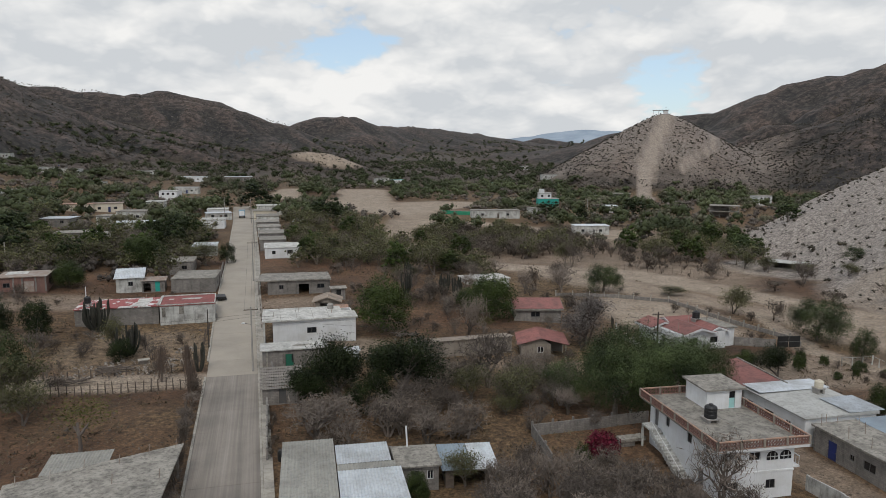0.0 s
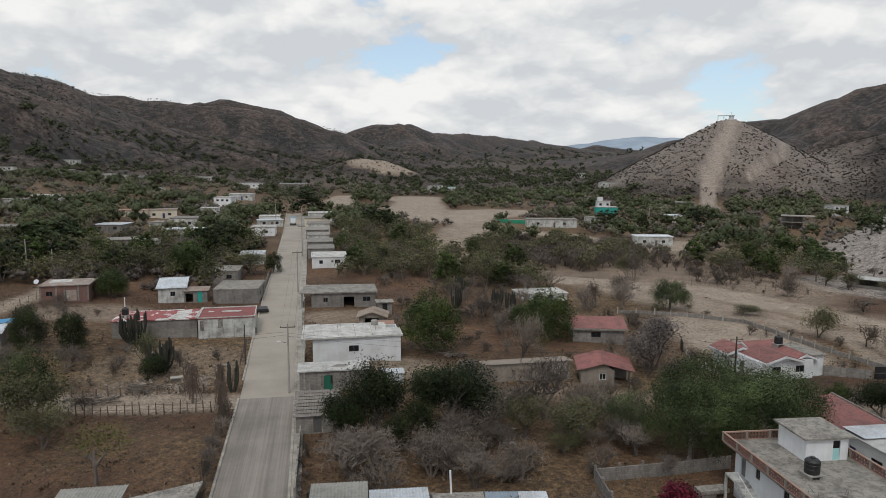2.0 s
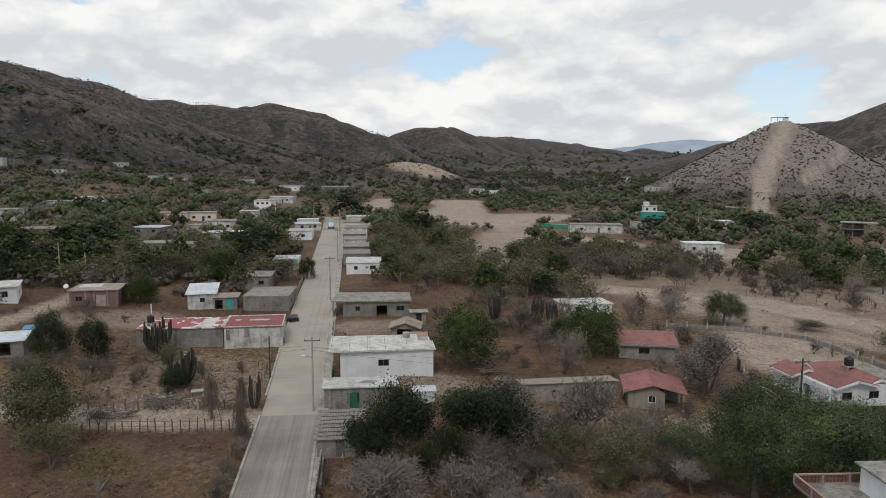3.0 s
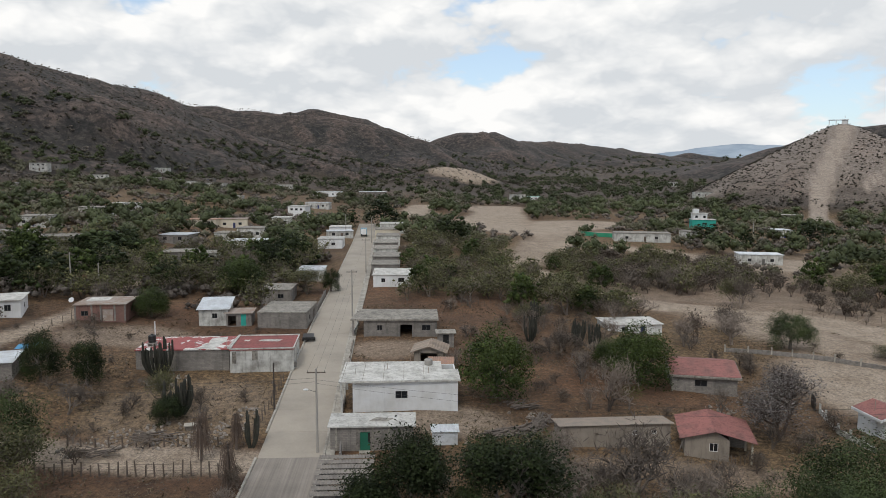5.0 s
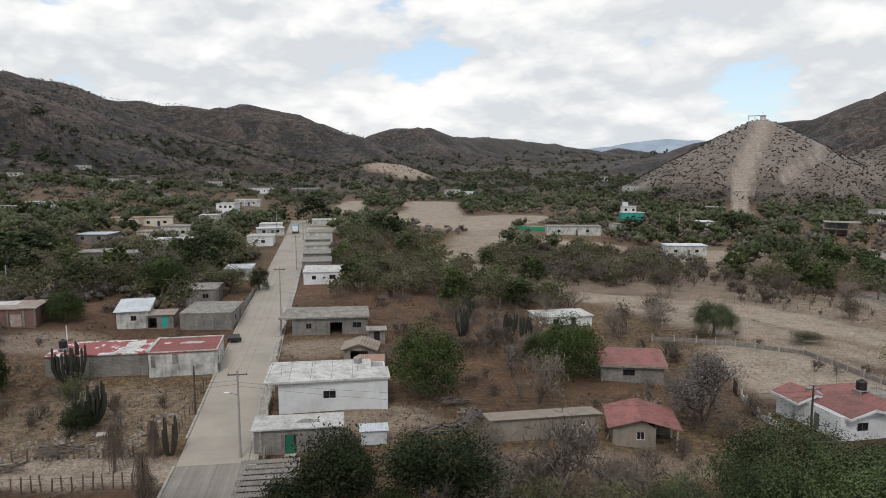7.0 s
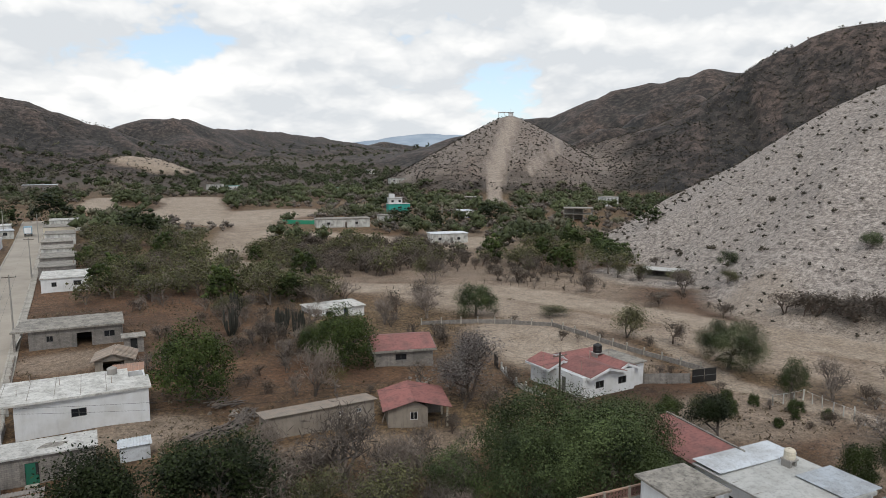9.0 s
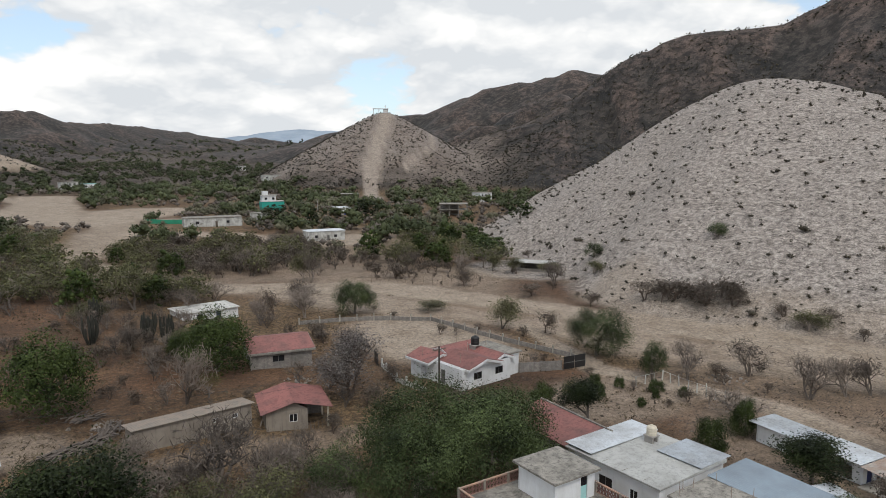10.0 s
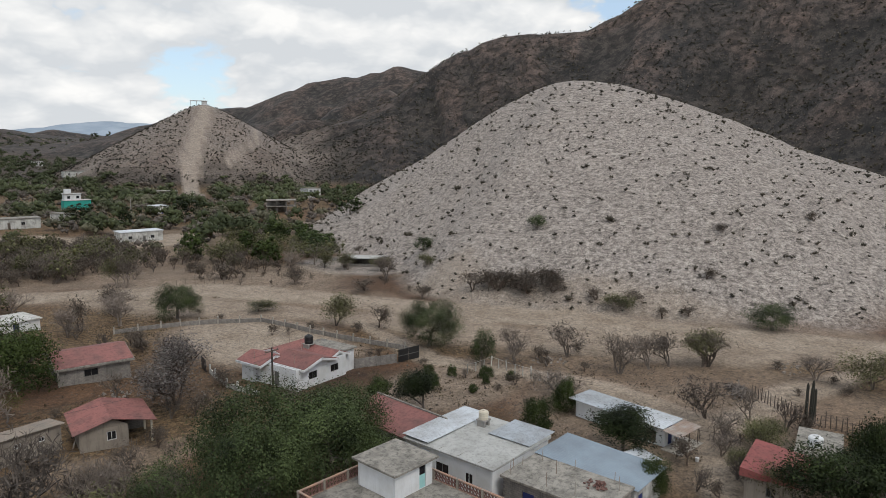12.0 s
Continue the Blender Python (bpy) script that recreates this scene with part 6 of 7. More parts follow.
def dead_vine(x, y, r, h, seed):
    """A dead trunk under a hanging mass of dry creeper."""
    rng = random.Random(seed)
    e = base("dead_tree", x, y, 0, None, "dead trunk wrapped in dry hanging creeper", "tree")
    part("trunk", Build().tube([(0, 0, -0.3), (0.1, 0, h * 0.5), (0.05, 0.1, h)], [0.16, 0.13, 0.07], 7), "bark", e)
    b = Build()
    for k in range(170):
        a, z = rng.uniform(0, 6.3), h * rng.uniform(0.35, 1.02)
        d = r * rng.uniform(0.2, 0.95)
        p = Vector((0.05, 0.05, z))
        q = p + Vector((d * math.cos(a) * 0.6, d * math.sin(a) * 0.6, rng.uniform(-0.1, 0.3)))
        s = q + Vector((d * math.cos(a) * 0.4, d * math.sin(a) * 0.4, -min(z * 0.9, rng.uniform(0.6, 2.8))))
        twig(b, p, q, 0.022, 0.02)
        twig(b, q, s, 0.02, 0.014)
    part("creeper", b, "twig_red", e)


def stone_heap(x, y, r, n, seed, label, material="stone", big=0.27):
    rng = random.Random(seed)
    e = base("stone_pile", x, y, 0, None, label, "stones")
    for k in range(n):
        a, d = rng.uniform(0, 6.3), r * math.sqrt(rng.random())
        s = big * rng.uniform(0.4, 1.1)
        ring = [(s * rng.uniform(0.7, 1.1) * math.cos(t), s * rng.uniform(0.6, 1.0) * math.sin(t), -s * 0.4) for t in (0, 1.1, 2.2, 3.3, 4.3, 5.3)]
        top = [(0.65 * px, 0.65 * py, s * rng.uniform(0.35, 0.6)) for px, py, _ in ring]
        p = part("stone", Build().slab(ring, top), material, e)
        px, py = d * math.cos(a), d * math.sin(a)
        p.matrix_basis = pose(px, py, float(ground_z(x + px, y + py)) - float(ground_z(x, y)) + s * 0.3 + 0.25 * max(0, 1 - d / r) * rng.random(), rng.uniform(-20, 20), rng.uniform(-20, 20), rng.uniform(0, 360))


def log_heap(x, y, rot, n, length, seed, label):
    rng = random.Random(seed)
    e = base("wood_pile", x, y, rot, None, label, "firewood")
    for k in range(n):
        px, py, z = rng.uniform(-1, 1) * length * 0.5, rng.uniform(-0.9, 0.9), rng.uniform(0.05, 0.6)
        a = rng.gauss(0, 0.5)
        l = length * rng.uniform(0.3, 0.7)
        c, s = math.cos(a) * l / 2, math.sin(a) * l / 2
        part("branch", Build().tube([(px - c, py - s, z), (px, py + 0.05, z + 0.06), (px + c, py + s, z + rng.uniform(-0.05, 0.3))], [0.085, 0.075, 0.04], 5), "bark", e)


def clutter():
    for k, (x, y, r, n, label) in enumerate(((-26, 121.5, 3.0, 60, "heap of field stones beside a grey wall"), (-20.5, 104.0, 4.0, 70, "scattered stones of a ruined yard wall"), (-14, 105.5, 2.5, 40, "scattered stones in a dry yard"), (-25.5, 103.0, 3.0, 45, "scattered stones in a dry yard"), (96.5, 77.5, 2.5, 35, "loose stones on the river bank"), (116, 48, 3.0, 40, "loose pale stones on the river bank"), (23.6, 107.5, 1.8, 35, "rubble heap beside firewood"), (48.2, 111.8, 2.0, 30, "pale rubble beside a house"), (-16, 102.6, 3.0, 50, "scattered stones of a ruined yard wall"), (-28, 101.0, 2.6, 40, "scattered stones in a dry yard"), (-12.6, 110.5, 1.6, 26, "small heap of field stones in a yard"))):
        stone_heap(x, y, r, n, 40 + k, label)
    log_heap(20.0, 103.4, 20, 70, 5.6, 1, "heap of grey firewood branches")
    log_heap(23.2, 105.6, 60, 60, 5.2, 2, "heap of grey firewood branches")
    log_heap(22.0, 111.0, 10, 24, 3.4, 3, "heap of dry branches")
    log_heap(-21, 103.2, 0, 26, 4.6, 4, "fallen grey branches in an old yard")
    log_heap(-26, 99.4, 8, 20, 4.0, 6, "fallen grey branches beside a fence")
    log_heap(27.0, 64.5, 70, 24, 4.0, 7, "heap of dry branches beside a garden wall")
    log_heap(21.5, 72.5, 30, 26, 4.0, 8, "heap of dry branches behind a shed")
    log_heap(100.8, 51.6, 30, 60, 5.0, 5, "heap of cut dry brush beside a lane")
    dead_vine(-14.4, 97.6, 1.4, 5.0, 1)
    dead_vine(-9.9, 91.0, 1.1, 4.8, 2)
    dead_vine(-11.4, 100.4, 0.9, 4.0, 3)
    # table-like slab among the stones
    t = base("stone_table", -17.9, 105.8, 12, None, "pale stone slab on stacked stones", "table")
    part("slab", Build().box(-0.8, 0.8, -0.5, 0.5, 0.5, 0.62), "kerb", t)
    part("support", Build().box(-0.5, 0.5, -0.35, 0.35, -0.2, 0.497), "stone", t)
    # handcart-like dark trailer on the pavement
    c = base("trailer", -9.0, 139.8, 8, None, "dark flatbed trailer parked beside the street", "trailer")
    part("bed", Build().box(-0.9, 0.9, -1.4, 1.4, 0.55, 0.95), "black", c)
    for px in (-0.95, 0.95):
        part("wheel", Build().tube([(px - 0.1, 0, 0.32), (px + 0.1, 0, 0.32)], [0.34, 0.34], 14), "black", c)
    part("hitch", Build().tube([(0, -1.4, 0.6), (0, -2.3, 0.4)], [0.05, 0.04], 6), "black", c)
    # truck at the end of the street
    z = float(np.interp(289, STREET_Y, STREET_Z)) + 0.05
    v = base("truck", -9.3, 291, 2, z, "blue box truck parked on the street, seen from behind", "truck")
    M["truck_blue"] = paint("truck_paint", (0.10, 0.28, 0.40), (0.08, 0.2, 0.3), rough=0.4, grain=0.2)
    part("cargo_box", Build().box(-1.15, 1.15, -3.0, 1.6, 0.95, 3.1), "truck_blue", v)
    part("cab", Build().slab([(-1.05, 1.7, 0.6), (1.05, 1.7, 0.6), (1.05, 3.4, 0.6), (-1.05, 3.4, 0.6)], [(-1.0, 1.7, 2.3), (1.0, 1.7, 2.3), (1.0, 2.9, 2.3), (-1.0, 2.9, 2.3)]), "white", v)
    part("rear_door", Build().box(-1.0, 1.0, -3.05, -3.003, 1.05, 2.95), "white", v)
    part("bumper", Build().box(-1.1, 1.1, -3.2, -3.0, 0.5, 0.7), "black", v)
    for px in (-0.95, 0.95):
        for py in (-2.0, 2.5):
            wheel = part("wheel", Build().tube([(px - 0.13, py, 0.45), (px + 0.13, py, 0.45)], [0.46, 0.46], 16), "black", v)
            part("rim", Build().tube([(px - 0.14, py, 0.45), (px + 0.14, py, 0.45)], [0.24, 0.24], 10), "tin", wheel)
    b = base("bucket", 76.9, 49.0, 0, None, "white plastic bucket on bare ground", "bucket")
    part("body", Build().tube([(0, 0, 0), (0, 0, 0.42)], [0.17, 0.22], 12), "white", b)
    part("handle", Build().tube([(-0.21, 0, 0.4), (0, -0.05, 0.62), (0.21, 0, 0.4)], [0.012] * 3, 4), "frame", b)
    b = base("barrel", 0.9, 69.8, 0, None, "black plastic barrel beside a shed", "barrel")
    part("body", Build().tube([(0, 0, 0), (0, 0, 0.2), (0, 0, 0.9), (0, 0, 1.1)], [0.4, 0.46, 0.46, 0.4], 14), "black", b)
    part("lid", Build().tube([(0, 0, 1.1), (0, 0, 1.16)], [0.34, 0.32], 12), "black", b)
    b = base("pallet", 18.6, 74.6, 35, None, "grey wooden pallet lying on the ground", "pallet")
    for k in range(5):
        part("board", Build().box(-1.4, 1.4, -0.55 + k * 0.24, -0.4 + k * 0.24, 0.12, 0.16), "wood", b)
    for k in (-1.2, 0, 1.2):
        part("bearer", Build().box(k - 0.05, k + 0.05, -0.55, 0.56, 0, 0.118), "wood", b)
    b = base("sheet_heap", 20.8, 90.8, 0, None, "crumpled white plastic sheeting on the ground", "sheeting")
    rng = random.Random(5)
    ring = [(1.5 * math.cos(t) * rng.uniform(0.7, 1.1), 1.0 * math.sin(t) * rng.uniform(0.7, 1.1), -0.1) for t in np.linspace(0, 5.8, 14)]
    part("sheet", Build().slab(ring, [(0.7 * x, 0.7 * y, 0.25 + 0.3 * rng.random()) for x, y, _ in ring]), "white_tin", b)
    for k in range(7):
        b = base("stump", 60 + rng.uniform(-3, 30), 84 + rng.uniform(-4, 4), 0, None, "short cut tree stump in bare soil", "stump", "stumps")
        part("trunk", Build().tube([(0, 0, -0.2), (0.03, 0, 0.7)], [0.2, 0.16], 8), "bark", b)


clutter()


# ---- plants ----
M["rubble"] = leafy("loose_rubble", (0.05, 0.038, 0.03), (0.24, 0.205, 0.172), rough=0.95)
M["straw"] = leafy("dry_straw", (0.07, 0.053, 0.036), (0.24, 0.19, 0.125), rough=0.9)
M["leaf_pale"] = leafy("pale_dry_blossom", (0.07, 0.057, 0.05), (0.20, 0.18, 0.17))
M["leaf_far"] = leafy("far_green_scrub", (0.031, 0.039, 0.018), (0.090, 0.104, 0.050), clump=0.03)
M["leaf_far_olive"] = leafy("far_olive_scrub", (0.060, 0.058, 0.038), (0.140, 0.134, 0.088), clump=0.03)
M["leaf_far_grey"] = leafy("far_grey_scrub", (0.072, 0.061, 0.053), (0.165, 0.141, 0.121), clump=0.03)
M["leaf_dusty"] = leafy("dusty_hill_shrubs", (0.030, 0.027, 0.020), (0.092, 0.079, 0.059), clump=0.05)
M["leaf_hill"] = leafy("dark_hill_scrub", (0.026, 0.026, 0.018), (0.085, 0.072, 0.050), clump=0.02)


def cards(rng, centres, size, lean=0.6, thin=0.5, facing=None):
    """Small leaf shapes, one at each centre, as a list of corners and of faces."""
    n = len(centres)
    normal = rng.normal(size=(n, 3))
    if facing is None:
        normal[:, 2] = np.abs(normal[:, 2]) + lean
    else:  # leaves of a crown look outwards
        normal = facing + 0.42 * normal
    normal /= np.linalg.norm(normal, axis=1, keepdims=True)
    along = np.cross(normal, rng.normal(size=(n, 3)))
    along /= np.linalg.norm(along, axis=1, keepdims=True)
    side = np.cross(normal, along)
    s = (size * rng.uniform(0.6, 1.3, n))[:, None]
    v = np.stack([centres - along * s * 0.5, centres + side * s * thin * 0.5, centres + along * s * 0.5, centres - side * s * thin * 0.5], 1)
    return v.reshape(-1, 3), np.arange(4 * n).reshape(-1, 4)


def clumps(rng, centres, radius):
    """Small uneven clumps of leaves seen from far off, one at each centre."""
    n = len(centres)
    six = np.array([(1, 0, 0), (0, 1, 0), (-1, 0, 0), (0, -1, 0), (0, 0, 1), (0, 0, -1)], float)
    turn = rng.uniform(0, 6.3, n)
    c, s = np.cos(turn)[:, None], np.sin(turn)[:, None]
    v = six[None] * rng.uniform(0.6, 1.3, (n, 6, 1)) + rng.normal(size=(n, 6, 3)) * 0.16
    v = np.stack([v[..., 0] * c - v[..., 1] * s, v[..., 0] * s + v[..., 1] * c, v[..., 2] * 0.85], -1)
    v = centres[:, None] + v * np.broadcast_to(np.asarray(radius, float).reshape(-1, 1, 1), (n, 1, 1))
    eight = np.array([(0, 1, 4), (1, 2, 4), (2, 3, 4), (3, 0, 4), (1, 0, 5), (2, 1, 5), (3, 2, 5), (0, 3, 5)])
    return v.reshape(-1, 3), (6 * np.arange(n)[:, None, None] + eight).reshape(-1, 3)


def together(a, b):
    """Leaf shapes and clumps as one set of triangles."""
    (v, f), (w, g) = a, b
    f = np.concatenate([f[:, [0, 1, 2]], f[:, [0, 2, 3]]])
    return np.concatenate([v, w]), np.concatenate([f, g + len(v)])


def card_mesh(name, v, f, material):
    me = bpy.data.meshes.new(name)
    f = np.asarray(f)
    n, sides = f.shape
    me.vertices.add(len(v))
    me.vertices.foreach_set("co", np.asarray(v, np.float32).ravel())
    me.loops.add(sides * n)
    me.loops.foreach_set("vertex_index", np.asarray(f, np.int32).ravel())
    me.polygons.add(n)
    me.polygons.foreach_set("loop_start", np.arange(0, sides * n, sides, dtype=np.int32))
    me.materials.append(M[material])
    me.update(calc_edges=True)
    return me


def grow(rng, limbs, twigs, p, way, length, radius, depth, top, spread, tips):
    """Branches that fork, bend up and thin out."""
    bend = Vector((rng.uniform(-1, 1), rng.uniform(-1, 1), rng.uniform(-0.3, 0.6))) * 0.25
    mid = p + way * length * 0.5
    way2 = (way + bend).normalized()
    end = mid + way2 * length * 0.5
    if depth >= top - 1:
        limbs.tube([p, mid, end], [radius, radius * 0.85, radius * 0.7], 5)
    else:
        if depth > 1:
            twig(twigs, p, mid, radius, radius * 0.8)
            twig(twigs, mid, end, radius * 0.8, radius * 0.55)
        else:
            flat_twig(twigs, p, end, radius * 1.05, radius * 0.6)
    if depth == 0:
        tips.append(end)
        return
    if depth <= 2:
        tips.append(mid)
    for _ in range(3 if depth >= top - 2 else rng.choice((2, 2, 3))):
        turn = Vector((rng.uniform(-1, 1), rng.uniform(-1, 1), rng.uniform(-0.35, 0.75)))
        grow(rng, limbs, twigs, end, (way2 * (1 - spread) + turn * spread).normalized(), length * rng.uniform(0.6, 0.86), radius * 0.66, depth - 1, top, spread, tips)


def flat_twig(b, p, q, r0, r1):
    """A twig too thin to show its roundness: a narrow four-sided sliver."""
    way = (q - p).normalized()
    a = way.cross((0.2, 0.5, 0.85)).normalized()
    k = len(b.v)
    b.v += [tuple(p + a * r0), tuple(p - a * r0), tuple(q - a * r1), tuple(q + a * r1)]
    b.f.append((k, k + 1, k + 2, k + 3))


def fit_to(builds, points, r, h):
    """Scales what was grown to a crown radius and a height."""
    pts = np.array([p for b in builds for p in b.v])
    kx = r / np.percentile(np.hypot(pts[:, 0], pts[:, 1]), 97)
    kz = h / pts[:, 2].max()
    for b in builds:
        b.v = [(x * kx, y * kx, max(z * kz, -0.3)) for x, y, z in b.v]
    return np.array([(p.x * kx, p.y * kx, p.z * kz) for p in points])


def lobes(nrng, r, h, count, skirt, n=44):
    """Places for leaves: the outsides of many uneven lobes that heap up into a crown, with gaps between them."""
    turn = np.arange(n) * 2.39996 + nrng.uniform(0, 6.3)
    up = np.clip((np.arange(n) + 0.5) / n + nrng.normal(size=n) * 0.06, 0.02, 1)
    wide = np.sqrt(np.clip(1 - (up * 0.96) ** 2.2, 0, 1)) * (0.72 + 0.28 * np.minimum(up * 4, 1))
    reach = r * 0.70 * wide * nrng.uniform(0.62, 1.22, n)
    centre = np.stack([reach * np.cos(turn), reach * np.sin(turn), h * (skirt + 0.1 + (0.74 - skirt) * up)], -1)
    centre[:, 2] += h * nrng.normal(size=n) * 0.06
    size = r * nrng.uniform(0.13, 0.36, n)
    k = nrng.choice(n, count, p=size**2 / np.sum(size**2))
    way = nrng.normal(size=(count, 3))
    way[:, 2] += 0.25
    way /= np.linalg.norm(way, axis=1, keepdims=True)
    off = way * (size[k] * np.where(nrng.random(count) < 0.16, nrng.uniform(1.0, 1.55, count), nrng.uniform(0.5, 1.08, count)))[:, None]
    out = way + 0.7 * (centre[k] - (0, 0, h * 0.45)) / r
    return centre[k] + off * (1, 1, min(1.0, 0.72 * h / r)), out / np.linalg.norm(out, axis=1, keepdims=True)


PLANTS = {  # radius, height, leaf stuff, leaves, leaf size, clump radius, depth of forks, spread, wood, name, label, group
    "dark": (4.2, 8.0, "leaf_dark", 11000, 0.25, 0.95, 4, 0.66, "bark", "tree", "broad dark green leafy tree with a full crown", "green trees"),
    "mid": (4.2, 7.0, "leaf_mid", 11000, 0.25, 0.95, 4, 0.66, "bark", "tree", "green leafy tree with an uneven crown", "green trees"),
    "grand": (5.0, 7.5, "leaf_feather", 30000, 0.15, 1.0, 4, 0.7, "bark", "thorn_tree", "large feathery green thorn tree with a spreading crown", "thorn trees"),
    "feather": (5.0, 7.5, "leaf_feather", 11000, 0.22, 1.0, 4, 0.7, "bark", "thorn_tree", "feathery green thorn tree with a spreading crown", "thorn trees"),
    "open": (4.2, 8.0, "leaf_dark", 12000, 0.25, 0.72, 5, 0.6, "bark", "tree", "dark green tree with an open crown and bare limbs", "green trees"),
    "olive": (4.0, 6.0, "leaf_olive", 4200, 0.26, 0.75, 5, 0.62, "twig", "thorn_tree", "thin-leaved olive green thorn tree", "thorn trees"),
    "dry": (3.0, 4.0, "leaf_dry", 900, 0.30, 0.5, 4, 0.62, "twig_red", "shrub", "dry brown shrub with few leaves", "dry shrubs"),
    "bare": (3.2, 5.5, None, 560, 0.75, 0.42, 5, 0.58, "twig", "bare_tree", "leafless grey tree with fine twigs", "leafless trees"),
    "bloom": (4.2, 8.5, "leaf_pale", 9000, 0.22, 0.7, 5, 0.58, "twig_red", "tree", "nearly leafless tree with pale dry blossom", ""),
    "yellow": (3.2, 5.5, "leaf_yellow", 800, 0.3, 0.7, 4, 0.55, "bark", "tree", "small tree with sparse yellow-green leaves", ""),
    "flower": (2.0, 3.2, "flower", 1900, 0.28, 0.55, 4, 0.6, "twig", "shrub", "crimson flowering bougainvillea shrub", ""),
}
MADE = {}


def plant(kind, variant, lite):
    r, h, leaf, count, size, clump, depth, spread, wood, name, label, group = PLANTS[kind]
    if lite:  # a lighter build for trees that stand far off
        count, size, depth = int(count * (0.28 if kind == "olive" else 0.4 if kind == "bare" else 0.5 if kind == "dry" else 0.13)), size * (1.2 if kind in ("olive", "dry") else 1.0 if kind == "bare" else 1.7), depth - (1 if kind == "bare" else depth > 4)
    rng, nrng = random.Random(hash_of(kind) + variant), np.random.default_rng(hash_of(kind) + variant)
    limbs, twigs, tips = Build(), Build(), []
    stems = 1 if kind in ("dark", "mid", "feather", "grand", "open", "yellow") else rng.choice((2, 3))
    for _ in range(stems):
        lean = Vector((rng.uniform(-1, 1), rng.uniform(-1, 1), 0)) * (0.12 if stems == 1 else 0.5)
        grow(rng, limbs, twigs, Vector((0, 0, -0.3)), (Vector((0, 0, 1)) + lean).normalized(), 2.1 if stems == 1 else 1.5, 0.26 if stems == 1 else 0.14, depth, depth, spread, tips)
    points = fit_to([limbs, twigs] if twigs.v else [limbs], tips, r * (0.86 if leaf else 1), h * (0.92 if leaf else 1))
    e = new(name)
    e.empty_display_size = 0.3
    tagged(e, label, "shrub" if name == "shrub" else "tree", group)
    part("trunk", limbs, wood, e)
    if twigs.v and (not leaf or kind in ("olive", "dry", "bloom", "open")):
        part("crown", twigs, wood, e)
    if leaf:
        out = None
        full = kind in ("dark", "mid", "feather", "grand", "flower")
        if full:
            at, out = lobes(nrng, r, h, count, 0.16 if kind in ("feather", "grand") else 0.1, 46 if kind == "grand" else 44)
        else:
            keep = points[points[:, 2] > h * 0.2]
            at = keep[nrng.integers(0, len(keep), count)] + nrng.normal(size=(count, 3)) * clump * (1, 1, 0.8)
        at[:, 2] = np.maximum(at[:, 2], 0.25)
        v, f = cards(nrng, at, size, 0.6, 0.55, out)
        if lite:
            few = at[:: 26 if full else 34]
            v, f = together((v, f), clumps(nrng, few, (0.15 if full else 0.10) * r * nrng.uniform(0.6, 1.3, len(few))))
        ob = new("foliage", card_mesh("foliage", v, f, leaf))
        ob.parent = e
    elif count:  # the finest twigs, past the last forks
        keep = points[points[:, 2] > h * 0.25]
        at = keep[nrng.integers(0, len(keep), count)] + nrng.normal(size=(count, 3)) * clump
        at[:, 2] = np.clip(at[:, 2], 0.3, None)
        v, f = cards(nrng, at, size, -0.4, 0.10)
        ob = tagged(new("twig_spray", card_mesh("twig_spray", v, f, wood)), kind="stuff")
        ob.parent = e
    return e


def hash_of(word):
    return sum(ord(c) * (k + 3) for k, c in enumerate(word))


def put_plant(kind, x, y, r, h, rng, far=128):
    variant = rng.randrange(4 if kind in ("bare", "dry", "olive", "dark", "mid") else 3 if kind in ("feather", "open") else 4 if kind == "grand" else 1)
    lite = math.hypot(x - 9, y - 28) > (70 if kind == "bare" and r < 2.4 else far)
    r0, h0 = PLANTS[kind][:2]
    m = pose(x, y, float(ground_z(x, y)) - 0.05, 0, 0, rng.uniform(0, 360)) @ Matrix.Diagonal((r / r0, r / r0, h / h0, 1))
    if (kind, variant, lite) in MADE:
        source = MADE[kind, variant, lite]
        k = source.scale
        return copy_thing(source, m @ Matrix.Diagonal((1 / k.x, 1 / k.y, 1 / k.z, 1)))
    e = MADE[kind, variant, lite] = plant(kind, variant, lite)
    e.matrix_basis = m
    return e


